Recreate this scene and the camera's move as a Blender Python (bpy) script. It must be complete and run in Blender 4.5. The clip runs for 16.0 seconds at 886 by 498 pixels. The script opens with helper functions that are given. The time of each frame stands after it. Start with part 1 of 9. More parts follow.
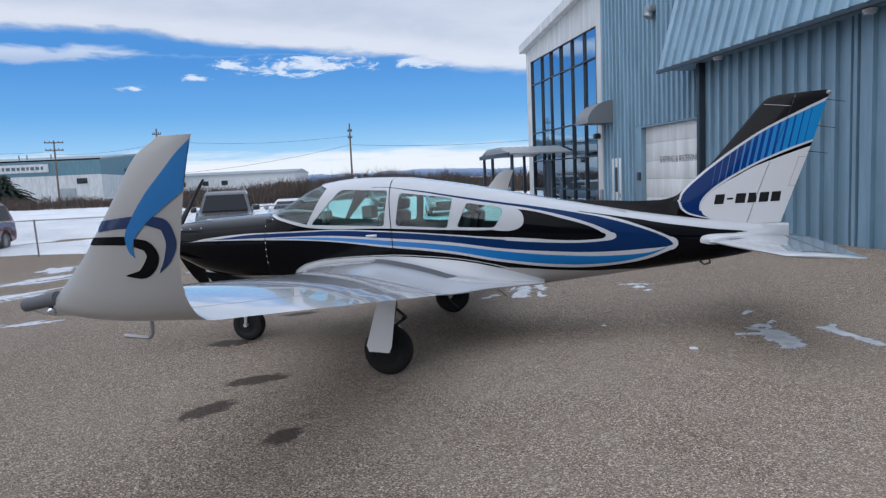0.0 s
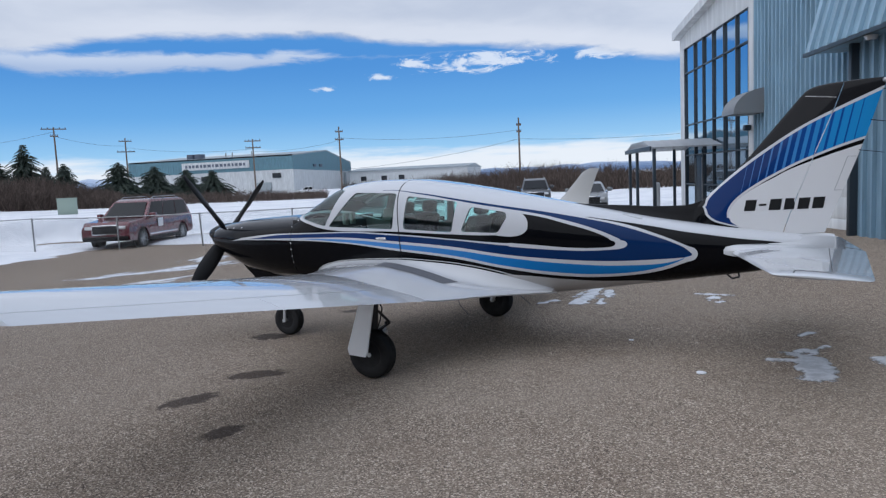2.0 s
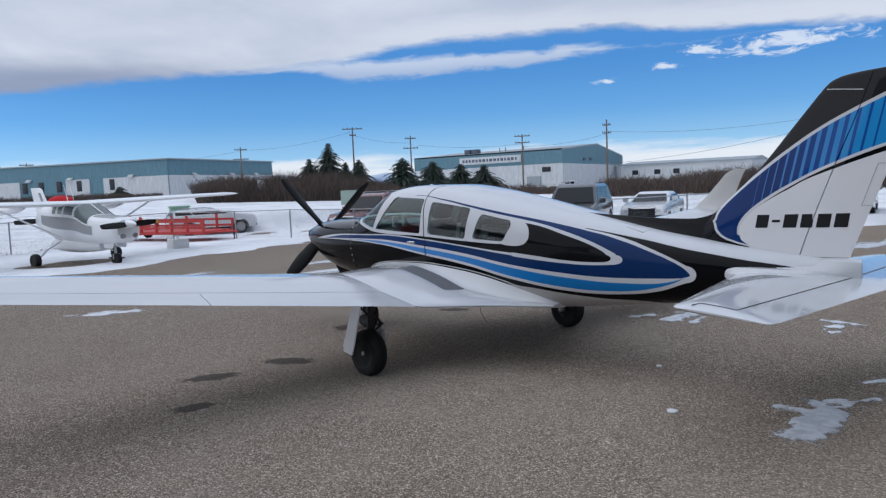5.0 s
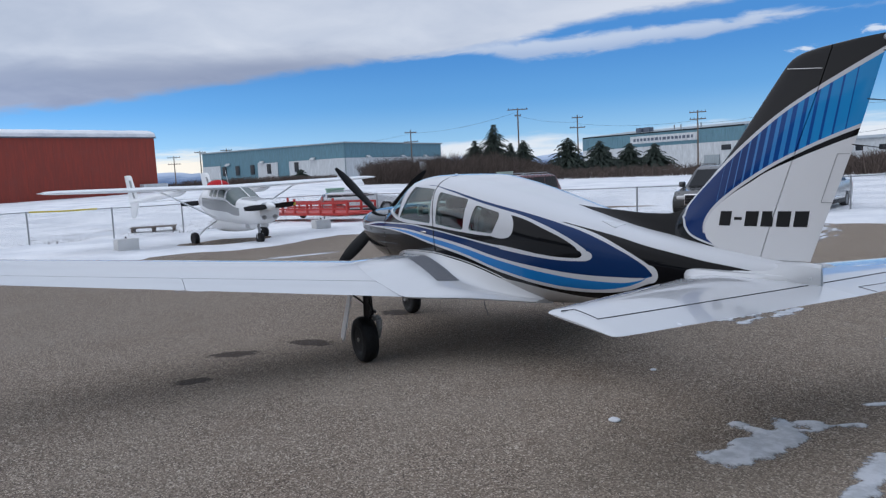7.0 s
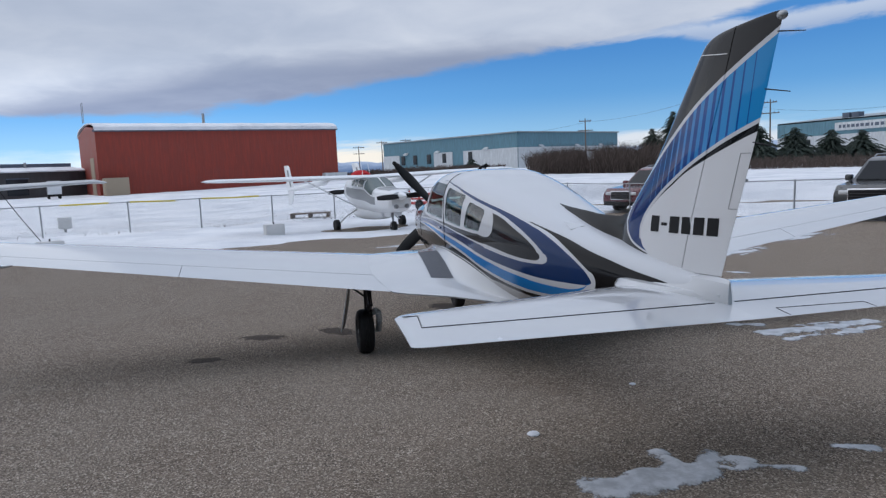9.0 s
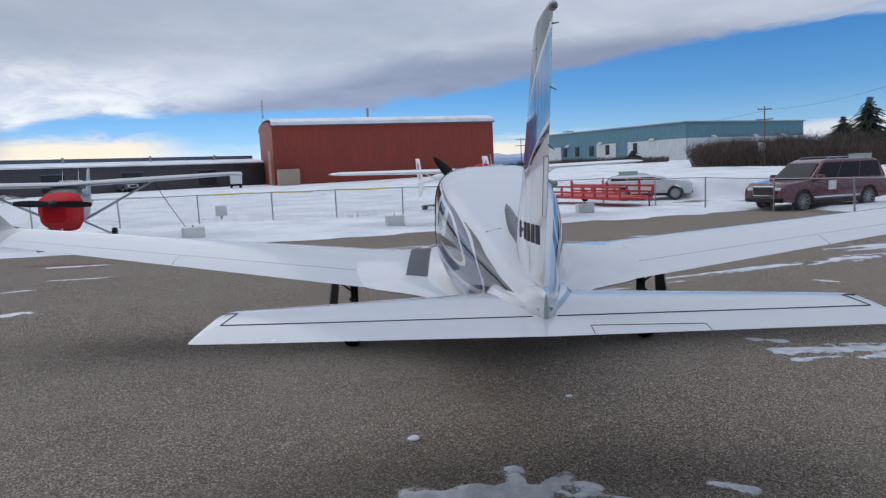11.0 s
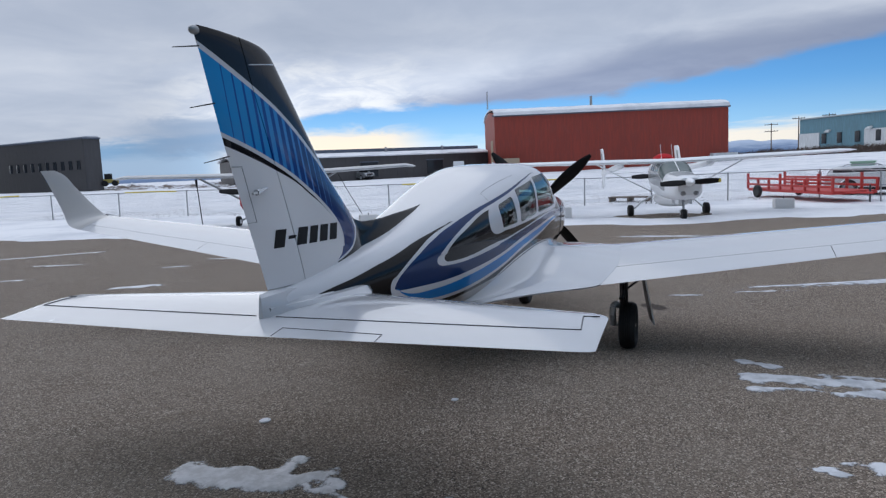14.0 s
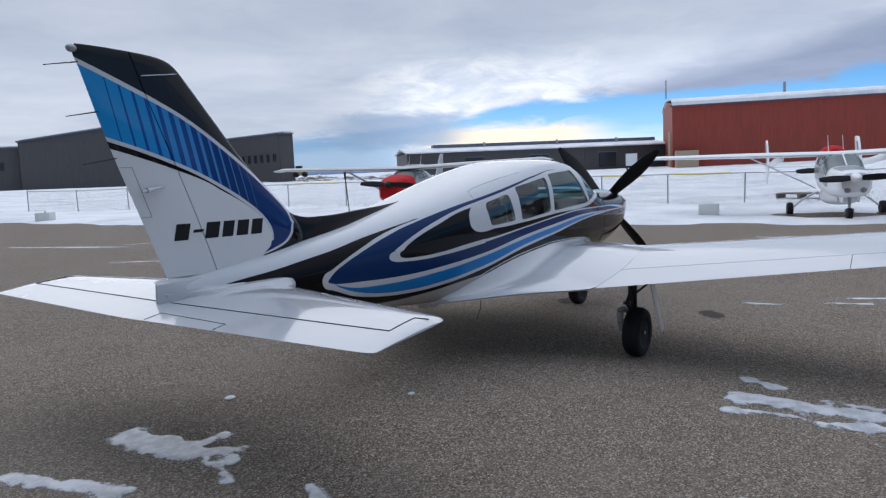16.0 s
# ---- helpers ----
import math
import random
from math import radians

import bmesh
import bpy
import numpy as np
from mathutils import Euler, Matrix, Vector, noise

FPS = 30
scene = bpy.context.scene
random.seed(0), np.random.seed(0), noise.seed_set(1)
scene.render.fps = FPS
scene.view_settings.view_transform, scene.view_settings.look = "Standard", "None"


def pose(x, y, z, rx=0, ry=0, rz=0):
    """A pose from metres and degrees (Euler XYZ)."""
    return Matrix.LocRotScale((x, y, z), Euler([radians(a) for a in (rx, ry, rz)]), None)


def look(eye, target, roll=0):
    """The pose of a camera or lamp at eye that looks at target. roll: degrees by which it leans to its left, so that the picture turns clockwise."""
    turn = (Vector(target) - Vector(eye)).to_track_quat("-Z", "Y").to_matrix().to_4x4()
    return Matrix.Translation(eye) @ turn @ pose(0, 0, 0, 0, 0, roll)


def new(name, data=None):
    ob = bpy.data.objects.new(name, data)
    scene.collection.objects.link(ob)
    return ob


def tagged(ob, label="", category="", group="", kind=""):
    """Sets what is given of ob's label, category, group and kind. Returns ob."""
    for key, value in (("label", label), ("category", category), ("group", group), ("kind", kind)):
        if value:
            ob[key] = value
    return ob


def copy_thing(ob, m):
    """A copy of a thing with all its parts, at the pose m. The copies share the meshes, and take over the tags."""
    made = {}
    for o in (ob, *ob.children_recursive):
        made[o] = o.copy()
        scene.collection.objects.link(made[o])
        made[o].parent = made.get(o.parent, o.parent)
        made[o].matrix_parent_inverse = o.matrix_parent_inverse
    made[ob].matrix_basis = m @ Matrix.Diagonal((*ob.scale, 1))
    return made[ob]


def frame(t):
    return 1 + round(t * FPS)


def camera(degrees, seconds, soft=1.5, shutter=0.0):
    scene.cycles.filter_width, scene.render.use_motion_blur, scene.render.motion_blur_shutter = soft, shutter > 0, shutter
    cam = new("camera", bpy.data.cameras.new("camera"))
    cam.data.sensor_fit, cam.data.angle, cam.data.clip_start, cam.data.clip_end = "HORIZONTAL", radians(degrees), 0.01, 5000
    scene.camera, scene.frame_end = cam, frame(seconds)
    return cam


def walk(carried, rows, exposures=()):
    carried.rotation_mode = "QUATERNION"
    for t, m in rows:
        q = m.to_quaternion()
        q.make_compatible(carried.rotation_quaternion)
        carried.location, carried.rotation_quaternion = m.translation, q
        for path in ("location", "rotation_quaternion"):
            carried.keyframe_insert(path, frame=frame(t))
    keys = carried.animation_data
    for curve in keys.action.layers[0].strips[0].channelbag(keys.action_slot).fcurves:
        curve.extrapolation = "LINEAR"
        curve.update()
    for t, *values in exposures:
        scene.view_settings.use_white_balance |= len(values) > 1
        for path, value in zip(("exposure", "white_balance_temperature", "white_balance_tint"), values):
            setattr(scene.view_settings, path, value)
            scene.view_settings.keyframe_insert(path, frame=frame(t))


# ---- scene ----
cam = camera(65.1, 16.0, soft=1.3)

PATH = [
    (0, (1.774, -7.312, 1.744), (1.359, -5.367, 1.538), -2.49),
    (0.5, (2.164, -7.162, 1.733), (1.618, -5.250, 1.529), -2.56),
    (1, (2.555, -7.028, 1.737), (1.898, -5.151, 1.533), -2.51),
    (1.5, (2.951, -6.875, 1.759), (2.180, -5.041, 1.557), -2.57),
    (2, (3.307, -6.640, 1.764), (2.422, -4.858, 1.562), -2.64),
    (2.5, (3.716, -6.428, 1.767), (2.728, -4.701, 1.569), -2.71),
    (3, (4.063, -6.212, 1.777), (2.967, -4.551, 1.578), -2.68),
    (3.5, (4.375, -5.960, 1.796), (3.179, -4.369, 1.600), -2.76),
    (4, (4.725, -5.721, 1.797), (3.432, -4.207, 1.607), -2.74),
    (4.5, (5.025, -5.445, 1.774), (3.621, -4.033, 1.589), -2.53),
    (7, (6.234, -3.780, 1.800), (4.465, -2.872, 1.581), -2.86),
    (7.5, (6.406, -3.400, 1.792), (4.576, -2.624, 1.566), -2.86),
    (8, (6.567, -3.006, 1.779), (4.698, -2.331, 1.554), -2.84),
    (8.5, (6.697, -2.592, 1.786), (4.788, -2.037, 1.562), -2.93),
    (9, (6.755, -2.168, 1.779), (4.816, -1.732, 1.554), -2.71),
    (11.5, (6.923, 0.001, 1.752), (4.940, -0.132, 1.527), -2.79),
    (12, (6.904, 0.407, 1.753), (4.930, 0.178, 1.530), -2.94),
    (12.5, (6.870, 0.825, 1.772), (4.910, 0.494, 1.549), -2.71),
    (13, (6.781, 1.229, 1.734), (4.845, 0.776, 1.514), -2.88),
    (13.5, (6.680, 1.649, 1.737), (4.776, 1.081, 1.513), -2.44),
    (14, (6.591, 2.064, 1.739), (4.724, 1.384, 1.510), -2.60),
    (14.5, (6.410, 2.424, 1.726), (4.590, 1.630, 1.492), -2.56),
    (15, (6.282, 2.799, 1.730), (4.512, 1.897, 1.495), -2.51),
    (15.5, (6.124, 3.153, 1.740), (4.422, 2.129, 1.506), -2.37),
    (16, (5.918, 3.520, 1.710), (4.283, 2.390, 1.482), -2.51),
]
walk(cam, [(t, look(eye, target, roll)) for t, eye, target, roll in PATH], exposures=((0.0, 0.36, 6200, 10), (2.5, 0.28, 6200, 10), (7.0, 0.22, 6200, 10), (9.0, 0.15, 6200, 10), (12.5, 0.04, 6200, 10), (16.0, 0.24, 6200, 10)))

# ---- sky and sun ----
SUN_AZ, SUN_EL = 245.0, 32.0          # degrees, from +x towards +y; sun behind thin cloud
world = bpy.data.worlds.new("winter_sky")
scene.world = world
world.use_nodes = True
wt = world.node_tree
wt.nodes.clear()


class Net:
    """Short hand for node trees."""

    def __init__(self, tree):
        self.t = tree

    def node(self, kind, **props):
        n = self.t.nodes.new(kind)
        for k, v in props.items():
            if k == "operation":
                n.operation = v
            elif k == "blend_type":
                n.blend_type = v
            elif k == "data_type":
                n.data_type = v
            elif k == "noise_dimensions":
                n.noise_dimensions = v
            elif k == "feature":
                n.feature = v
            elif k == "interpolation_type":
                n.interpolation_type = v
        return n

    def put(self, sock, v):
        if isinstance(v, bpy.types.NodeSocket):
            self.t.links.new(v, sock)
        elif v is not None:
            if isinstance(v, (tuple, list)) and len(v) == 3 and sock.type == "RGBA":
                v = (*v, 1.0)
            sock.default_value = v

    def math(self, op, a, b=None, c=None):
        n = self.node("ShaderNodeMath", operation=op)
        for s, v in zip(n.inputs, (a, b, c)):
            self.put(s, v)
        return n.outputs[0]

    def step(self, v, lo, hi, a=0.0, b=1.0):
        n = self.node("ShaderNodeMapRange", interpolation_type="SMOOTHSTEP")
        for s, x in zip(n.inputs, (v, lo, hi, a, b)):
            self.put(s, x)
        return n.outputs[0]

    def lin(self, v, lo, hi, a=0.0, b=1.0):
        n = self.node("ShaderNodeMapRange")
        for s, x in zip(n.inputs, (v, lo, hi, a, b)):
            self.put(s, x)
        return n.outputs[0]

    def mix(self, f, a, b, mode="MIX"):
        n = self.node("ShaderNodeMix", data_type="RGBA", blend_type=mode)
        self.put(n.inputs[0], f)
        self.put(n.inputs[6], a)
        self.put(n.inputs[7], b)
        return n.outputs[2]

    def noise(self, vec, scale, detail=4.0, rough=0.55, dist=0.0):
        n = self.node("ShaderNodeTexNoise")
        self.put(n.inputs["Vector"], vec)
        for k, v in (("Scale", scale), ("Detail", detail), ("Roughness", rough), ("Distortion", dist)):
            n.inputs[k].default_value = v
        return n.outputs["Fac"]

    def scaled(self, vec, sx, sy, sz, off=(0, 0, 0)):
        n = self.node("ShaderNodeMapping")
        self.put(n.inputs["Vector"], vec)
        n.inputs["Scale"].default_value = (sx, sy, sz)
        n.inputs["Location"].default_value = off
        return n.outputs[0]

    def ramp(self, f, stops):
        n = self.node("ShaderNodeValToRGB")
        e = n.color_ramp.elements
        while len(e) < len(stops):
            e.new(0.5)
        for el, (p, c) in zip(e, stops):
            el.position = p
            el.color = (*c, 1) if len(c) == 3 else c
        self.put(n.inputs[0], f)
        return n.outputs[0]

    def curve(self, x, points, lo, hi, zlo, zhi):
        """Float curve through points (x, z): the height of a line at x."""
        n = self.node("ShaderNodeFloatCurve")
        cv = n.mapping.curves[0]
        pts = [((px - lo) / (hi - lo), (pz - zlo) / (zhi - zlo)) for px, pz in points]
        while len(cv.points) < len(pts):
            cv.points.new(0.5, 0.5)
        for p, (a, b) in zip(cv.points, pts):
            p.location = (a, b)
            p.handle_type = "AUTO_CLAMPED"
        n.mapping.update()
        self.put(n.inputs["Value"], self.lin(x, lo, hi))
        return self.lin(n.outputs[0], 0.0, 1.0, zlo, zhi)


def build_sky():
    w = Net(wt)
    sky = w.node("ShaderNodeTexSky")
    sky.sky_type = "NISHITA"
    sky.sun_disc = False
    sky.sun_elevation = radians(SUN_EL)
    sky.sun_rotation = radians(90 - SUN_AZ)
    sky.air_density, sky.dust_density, sky.ozone_density = 1.0, 0.6, 2.5
    co = w.node("ShaderNodeTexCoord").outputs["Generated"]
    sep = w.node("ShaderNodeSeparateXYZ")
    w.put(sep.inputs[0], co)
    x, y, z = sep.outputs
    # azimuth from the +x axis, shifted so that the cut lies at az -60
    az = w.math("MULTIPLY", w.math("ARCTAN2", y, x), 180 / math.pi)
    az = w.math("MODULO", w.math("ADD", az, 420.0), 360.0)       # az + 60
    el = w.math("MULTIPLY", w.math("ARCSINE", z), 180 / math.pi)
    # points of a flat cloud layer seen in perspective: they crowd together towards the horizon
    zc = w.math("ADD", w.math("MAXIMUM", z, 0.0), 0.11)
    flat = w.node("ShaderNodeCombineXYZ")
    w.put(flat.inputs[0], w.math("DIVIDE", x, zc))
    w.put(flat.inputs[1], w.math("DIVIDE", y, zc))
    flat = flat.outputs[0]
    n1 = w.noise(flat, 0.55, 5.0, 0.5, 0.25)
    n2 = w.noise(flat, 2.1, 6.0, 0.58, 0.35)
    n3 = w.noise(w.scaled(co, 1.0, 1.0, 3.4), 13.0, 6.0, 0.62, 0.5)

    def dev(v, k):
        return w.math("MULTIPLY", w.math("SUBTRACT", v, 0.5), k)

    def window(v, a0, a1, b0, b1):
        return w.math("MULTIPLY", w.step(v, a0, a1), w.step(v, b1, b0))

    # smooth cloud deck: its lower edge as elevation over azimuth
    edge = w.curve(az, [(140, 7.0), (156, 8.1), (167, 9.9), (180, 10.8), (191, 11.4), (200, 11.1), (207, 10.0), (214, 9.3), (224, 8.4), (236, 6.8), (244, 5.6), (248, 5.1), (253, 5.1), (260, 5.0), (268, 4.7), (274, 3.8), (282, 3.2), (295, 2.4), (320, 2.4)], 140, 320, 0, 20)
    upper = w.curve(az, [(140, 11.0), (205, 11.0), (220, 11.4), (230, 11.1), (240, 10.6), (250, 9.2), (260, 7.2), (268, 5.2), (275, 4.0), (320, 4.0)], 140, 320, 0, 20)
    ragged = w.math("ADD", dev(n1, 0.9), w.math("ADD", dev(n2, 1.2), dev(n3, 1.1)))
    h = w.math("SUBTRACT", w.math("ADD", el, ragged), edge)
    deck = w.step(h, -0.35, 0.45)
    # lighter and darker parts of the deck
    lum = w.math("ADD", w.math("MULTIPLY", n1, 0.65), w.math("MULTIPLY", n2, 0.35))
    cloud = w.ramp(lum, [(0.33, (0.48, 0.54, 0.66)), (0.45, (0.56, 0.615, 0.73)), (0.58, (0.67, 0.715, 0.81)), (0.70, (0.78, 0.81, 0.88))])
    rim = w.math("MULTIPLY", window(h, 0.0, 0.5, 0.9, 2.4), w.step(az, 212.0, 196.0))      # sunlit lower fringe
    cloud = w.mix(w.math("MULTIPLY", rim, 0.6), cloud, (0.84, 0.86, 0.92))
    thick = w.math("MULTIPLY", w.step(az, 120.0, 60.0), w.step(el, 60.0, 35.0))      # unseen heavier cloud opposite the bright side, added to darken paint reflections
    thick = w.math("MAXIMUM", thick, w.math("MULTIPLY", w.step(az, 345.0, 358.0), w.step(el, 60.0, 35.0)))
    cloud = w.mix(w.math("MULTIPLY", thick, 0.7), cloud, (0.22, 0.26, 0.33))
    # the long dark roll along the edge
    under = w.math("SUBTRACT", w.math("ADD", el, w.math("ADD", dev(n1, 1.4), dev(n2, 1.6))), upper)
    roll_ = w.math("MULTIPLY", w.step(under, -0.4, -2.7), window(az, 204.0, 228.0, 263.0, 270.0))
    roll_ = w.math("MULTIPLY", roll_, w.lin(n2, 0.3, 0.7, 0.75, 1.0))
    cloud = w.mix(w.math("MULTIPLY", roll_, 0.88), cloud, (0.215, 0.26, 0.40))
    # bright ragged cloud beside the sun
    puffs = w.math("MULTIPLY", window(az, 256.0, 266.0, 274.0, 287.0), window(el, 2.5, 4.5, 7.0, 10.5))
    cloud = w.mix(w.math("MULTIPLY", w.math("MULTIPLY", puffs, 0.85), w.step(n3, 0.36, 0.70)), cloud, (0.93, 0.93, 0.93))
    dark_ = w.math("MULTIPLY", window(az, 271.0, 275.0, 280.0, 286.0), window(w.math("ADD", el, dev(n3, 2.4)), 1.4, 2.6, 4.0, 5.2))
    # blue gap under the deck
    blue = w.mix(w.step(el, 1.5, 6.0), (0.36, 0.64, 0.90), (0.155, 0.42, 0.80))
    blue = w.mix(w.step(el, 4.5, 10.0), blue, (0.085, 0.295, 0.69))
    blue = w.mix(w.math("MULTIPLY", w.step(az, 271.0, 280.0), w.step(el, 8.0, 4.0)), blue, (0.23, 0.43, 0.69))
    # long lens of cloud below the deck, with a frayed thin end
    lens_c = w.curve(az, [(176, 9.9), (184, 9.9), (195, 9.6), (204, 9.35), (209, 9.5), (215, 9.4)], 176, 215, 5, 15)
    lens_h = w.curve(az, [(176, 0.0), (183, 0.02), (186, 0.35), (195, 0.68), (204, 0.8), (209, 0.45), (215, 0.0)], 176, 215, 0, 2)
    off = w.math("ABSOLUTE", w.math("SUBTRACT", w.math("ADD", el, w.math("ADD", dev(n3, 1.5), dev(n2, 1.1))), lens_c))
    lens_m = w.step(w.math("SUBTRACT", off, lens_h), 0.15, -0.45)
    col = w.mix(w.math("MULTIPLY", lens_m, 0.82), blue, w.mix(w.step(w.math("SUBTRACT", el, lens_c), -0.6, 0.4), (0.50, 0.58, 0.74), (0.68, 0.74, 0.85)))
    # small loose wisps
    fray = w.noise(w.scaled(co, 1.0, 1.0, 3.0), 26.0, 6.0, 0.65, 0.7)
    tuft = None
    for a_, e_, ra_, re_ in ((172.5, 9.2, 5.2, 0.65), (181.0, 8.3, 0.9, 0.32), (184.9, 7.45, 1.1, 0.25), (163.0, 9.3, 3.0, 0.5), (178.5, 9.2, 1.6, 0.4)):
        dx, dz = w.math("DIVIDE", w.math("SUBTRACT", az, a_), ra_), w.math("DIVIDE", w.math("SUBTRACT", el, e_), re_)
        d = w.math("SQRT", w.math("ADD", w.math("MULTIPLY", dx, dx), w.math("MULTIPLY", dz, dz)))
        one = w.step(w.math("ADD", d, dev(fray, 4.5)), 1.0, 0.2)
        tuft = one if tuft is None else w.math("MAXIMUM", tuft, one)
    col = w.mix(w.math("MULTIPLY", tuft, 0.85), col, (0.82, 0.87, 0.95))
    # white haze and far cloud on the horizon
    hz = w.math("ADD", el, w.math("ADD", dev(w.noise(w.scaled(co, 1, 1, 12.0), 6.0, 5.0, 0.6), 2.6), dev(n3, 0.9)))
    hazy = w.step(hz, 2.9, 1.6)
    hazy = w.math("MULTIPLY", hazy, w.math("SUBTRACT", 1.0, w.math("MULTIPLY", window(az, 273.0, 279.0, 290.0, 300.0), 0.75)))      # clear gap
    hazy = w.math("MULTIPLY", hazy, w.math("SUBTRACT", 1.0, w.math("MULTIPLY", window(az, 253.0, 256.0, 262.0, 266.0), 0.6)))
    col = w.mix(hazy, col, w.mix(window(az, 222.0, 232.0, 244.0, 252.0), (0.86, 0.90, 0.95), (0.98, 0.91, 0.80)))
    # warm break in the cloud towards the sun
    warm = w.math("MULTIPLY", window(az, 259.0, 265.0, 273.0, 279.0), w.step(w.math("ADD", el, dev(n3, 2.2)), 3.9, 2.7))
    col = w.mix(deck, col, cloud)
    col = w.mix(w.math("MULTIPLY", warm, 0.9), col, (1.04, 0.87, 0.66))
    col = w.mix(w.math("MULTIPLY", dark_, 0.8), col, (0.27, 0.38, 0.56))      # dark blue cloud low down
    col = w.mix(w.math("MULTIPLY", thick, 0.5), col, (0.22, 0.26, 0.33))
    # an overcast dome is brighter towards the zenith
    zenith = w.math("MULTIPLY", w.step(el, 18.0, 75.0, 1.0, 2.1), w.math("ADD", 1.0, w.math("MULTIPLY", w.math("MULTIPLY", w.step(az, 212.0, 255.0, 0.0, 0.30), w.step(az, 283.0, 274.0)), w.step(el, 11.0, 5.0))))
    zenith = w.math("MULTIPLY", zenith, w.math("SUBTRACT", 1.0, w.math("MULTIPLY", w.math("MULTIPLY", w.step(az, 245.0, 272.0, 0.0, 0.08), w.step(el, 7.0, 12.0)), w.step(el, 40.0, 22.0))))
    # the physical sky gives the overall strength, the clouds its colour
    bg1 = w.node("ShaderNodeBackground")
    w.put(bg1.inputs[0], sky.outputs[0])
    bg1.inputs[1].default_value = 0.05
    bg2 = w.node("ShaderNodeBackground")
    w.put(bg2.inputs[0], col)
    w.put(bg2.inputs[1], w.math("MULTIPLY", zenith, 0.82))
    add = w.node("ShaderNodeMixShader")
    add.inputs[0].default_value = 0.93
    wt.links.new(bg1.outputs[0], add.inputs[1])
    wt.links.new(bg2.outputs[0], add.inputs[2])
    out = w.node("ShaderNodeOutputWorld")
    wt.links.new(add.outputs[0], out.inputs[0])


build_sky()
sun_data = bpy.data.lights.new("sun", "SUN")
sun_data.energy, sun_data.angle, sun_data.color = 0.65, radians(90), (1.0, 0.95, 0.88)
sun = new("sun", sun_data)
sun.matrix_world = look((math.cos(radians(SUN_AZ)) * math.cos(radians(SUN_EL)) * 50, math.sin(radians(SUN_AZ)) * math.cos(radians(SUN_EL)) * 50, math.sin(radians(SUN_EL)) * 50), (0, 0, 0))

# ---- materials ----
def material(name):
    m = bpy.data.materials.new(name)
    m.use_nodes = True
    n = Net(m.node_tree)
    b = m.node_tree.nodes["Principled BSDF"]
    return m, n, b


def bump(n, b, height, strength=0.3, distance=0.01):
    k = n.node("ShaderNodeBump")
    k.inputs["Strength"].default_value, k.inputs["Distance"].default_value = strength, distance
    n.put(k.inputs["Height"], height)
    n.put(b.inputs["Normal"], k.outputs[0])


def plain(name, color, rough=0.5, metal=0.0, coat=0.0, var=0.12, scale=6.0, bumps=0.0):
    """A painted or moulded surface with slight mottling and uneven gloss."""
    m, n, b = material(name)
    co = n.node("ShaderNodeTexCoord").outputs["Object"]
    big = n.noise(co, scale, 5.0)
    fine = n.noise(co, scale * 14, 3.0)
    f = n.math("ADD", n.math("MULTIPLY", n.math("SUBTRACT", big, 0.5), var * 2), n.math("MULTIPLY", n.math("SUBTRACT", fine, 0.5), var))
    dark = tuple(c * 0.6 for c in color)
    lite = tuple(min(1.0, c * 1.25 + 0.01) for c in color)
    col = n.mix(n.step(f, -0.5, 0.0), dark, color)
    col = n.mix(n.step(f, 0.0, 0.5), col, lite)
    n.put(b.inputs["Base Color"], col)
    n.put(b.inputs["Roughness"], n.lin(big, 0.25, 0.75, max(0.02, rough - 0.06), min(1.0, rough + 0.08)))
    b.inputs["Metallic"].default_value = metal
    b.inputs["Coat Weight"].default_value = coat
    b.inputs["Coat Roughness"].default_value = 0.03
    b.inputs["Coat IOR"].default_value = 1.4
    if bumps:
        bump(n, b, fine, bumps, 0.004)
    return m


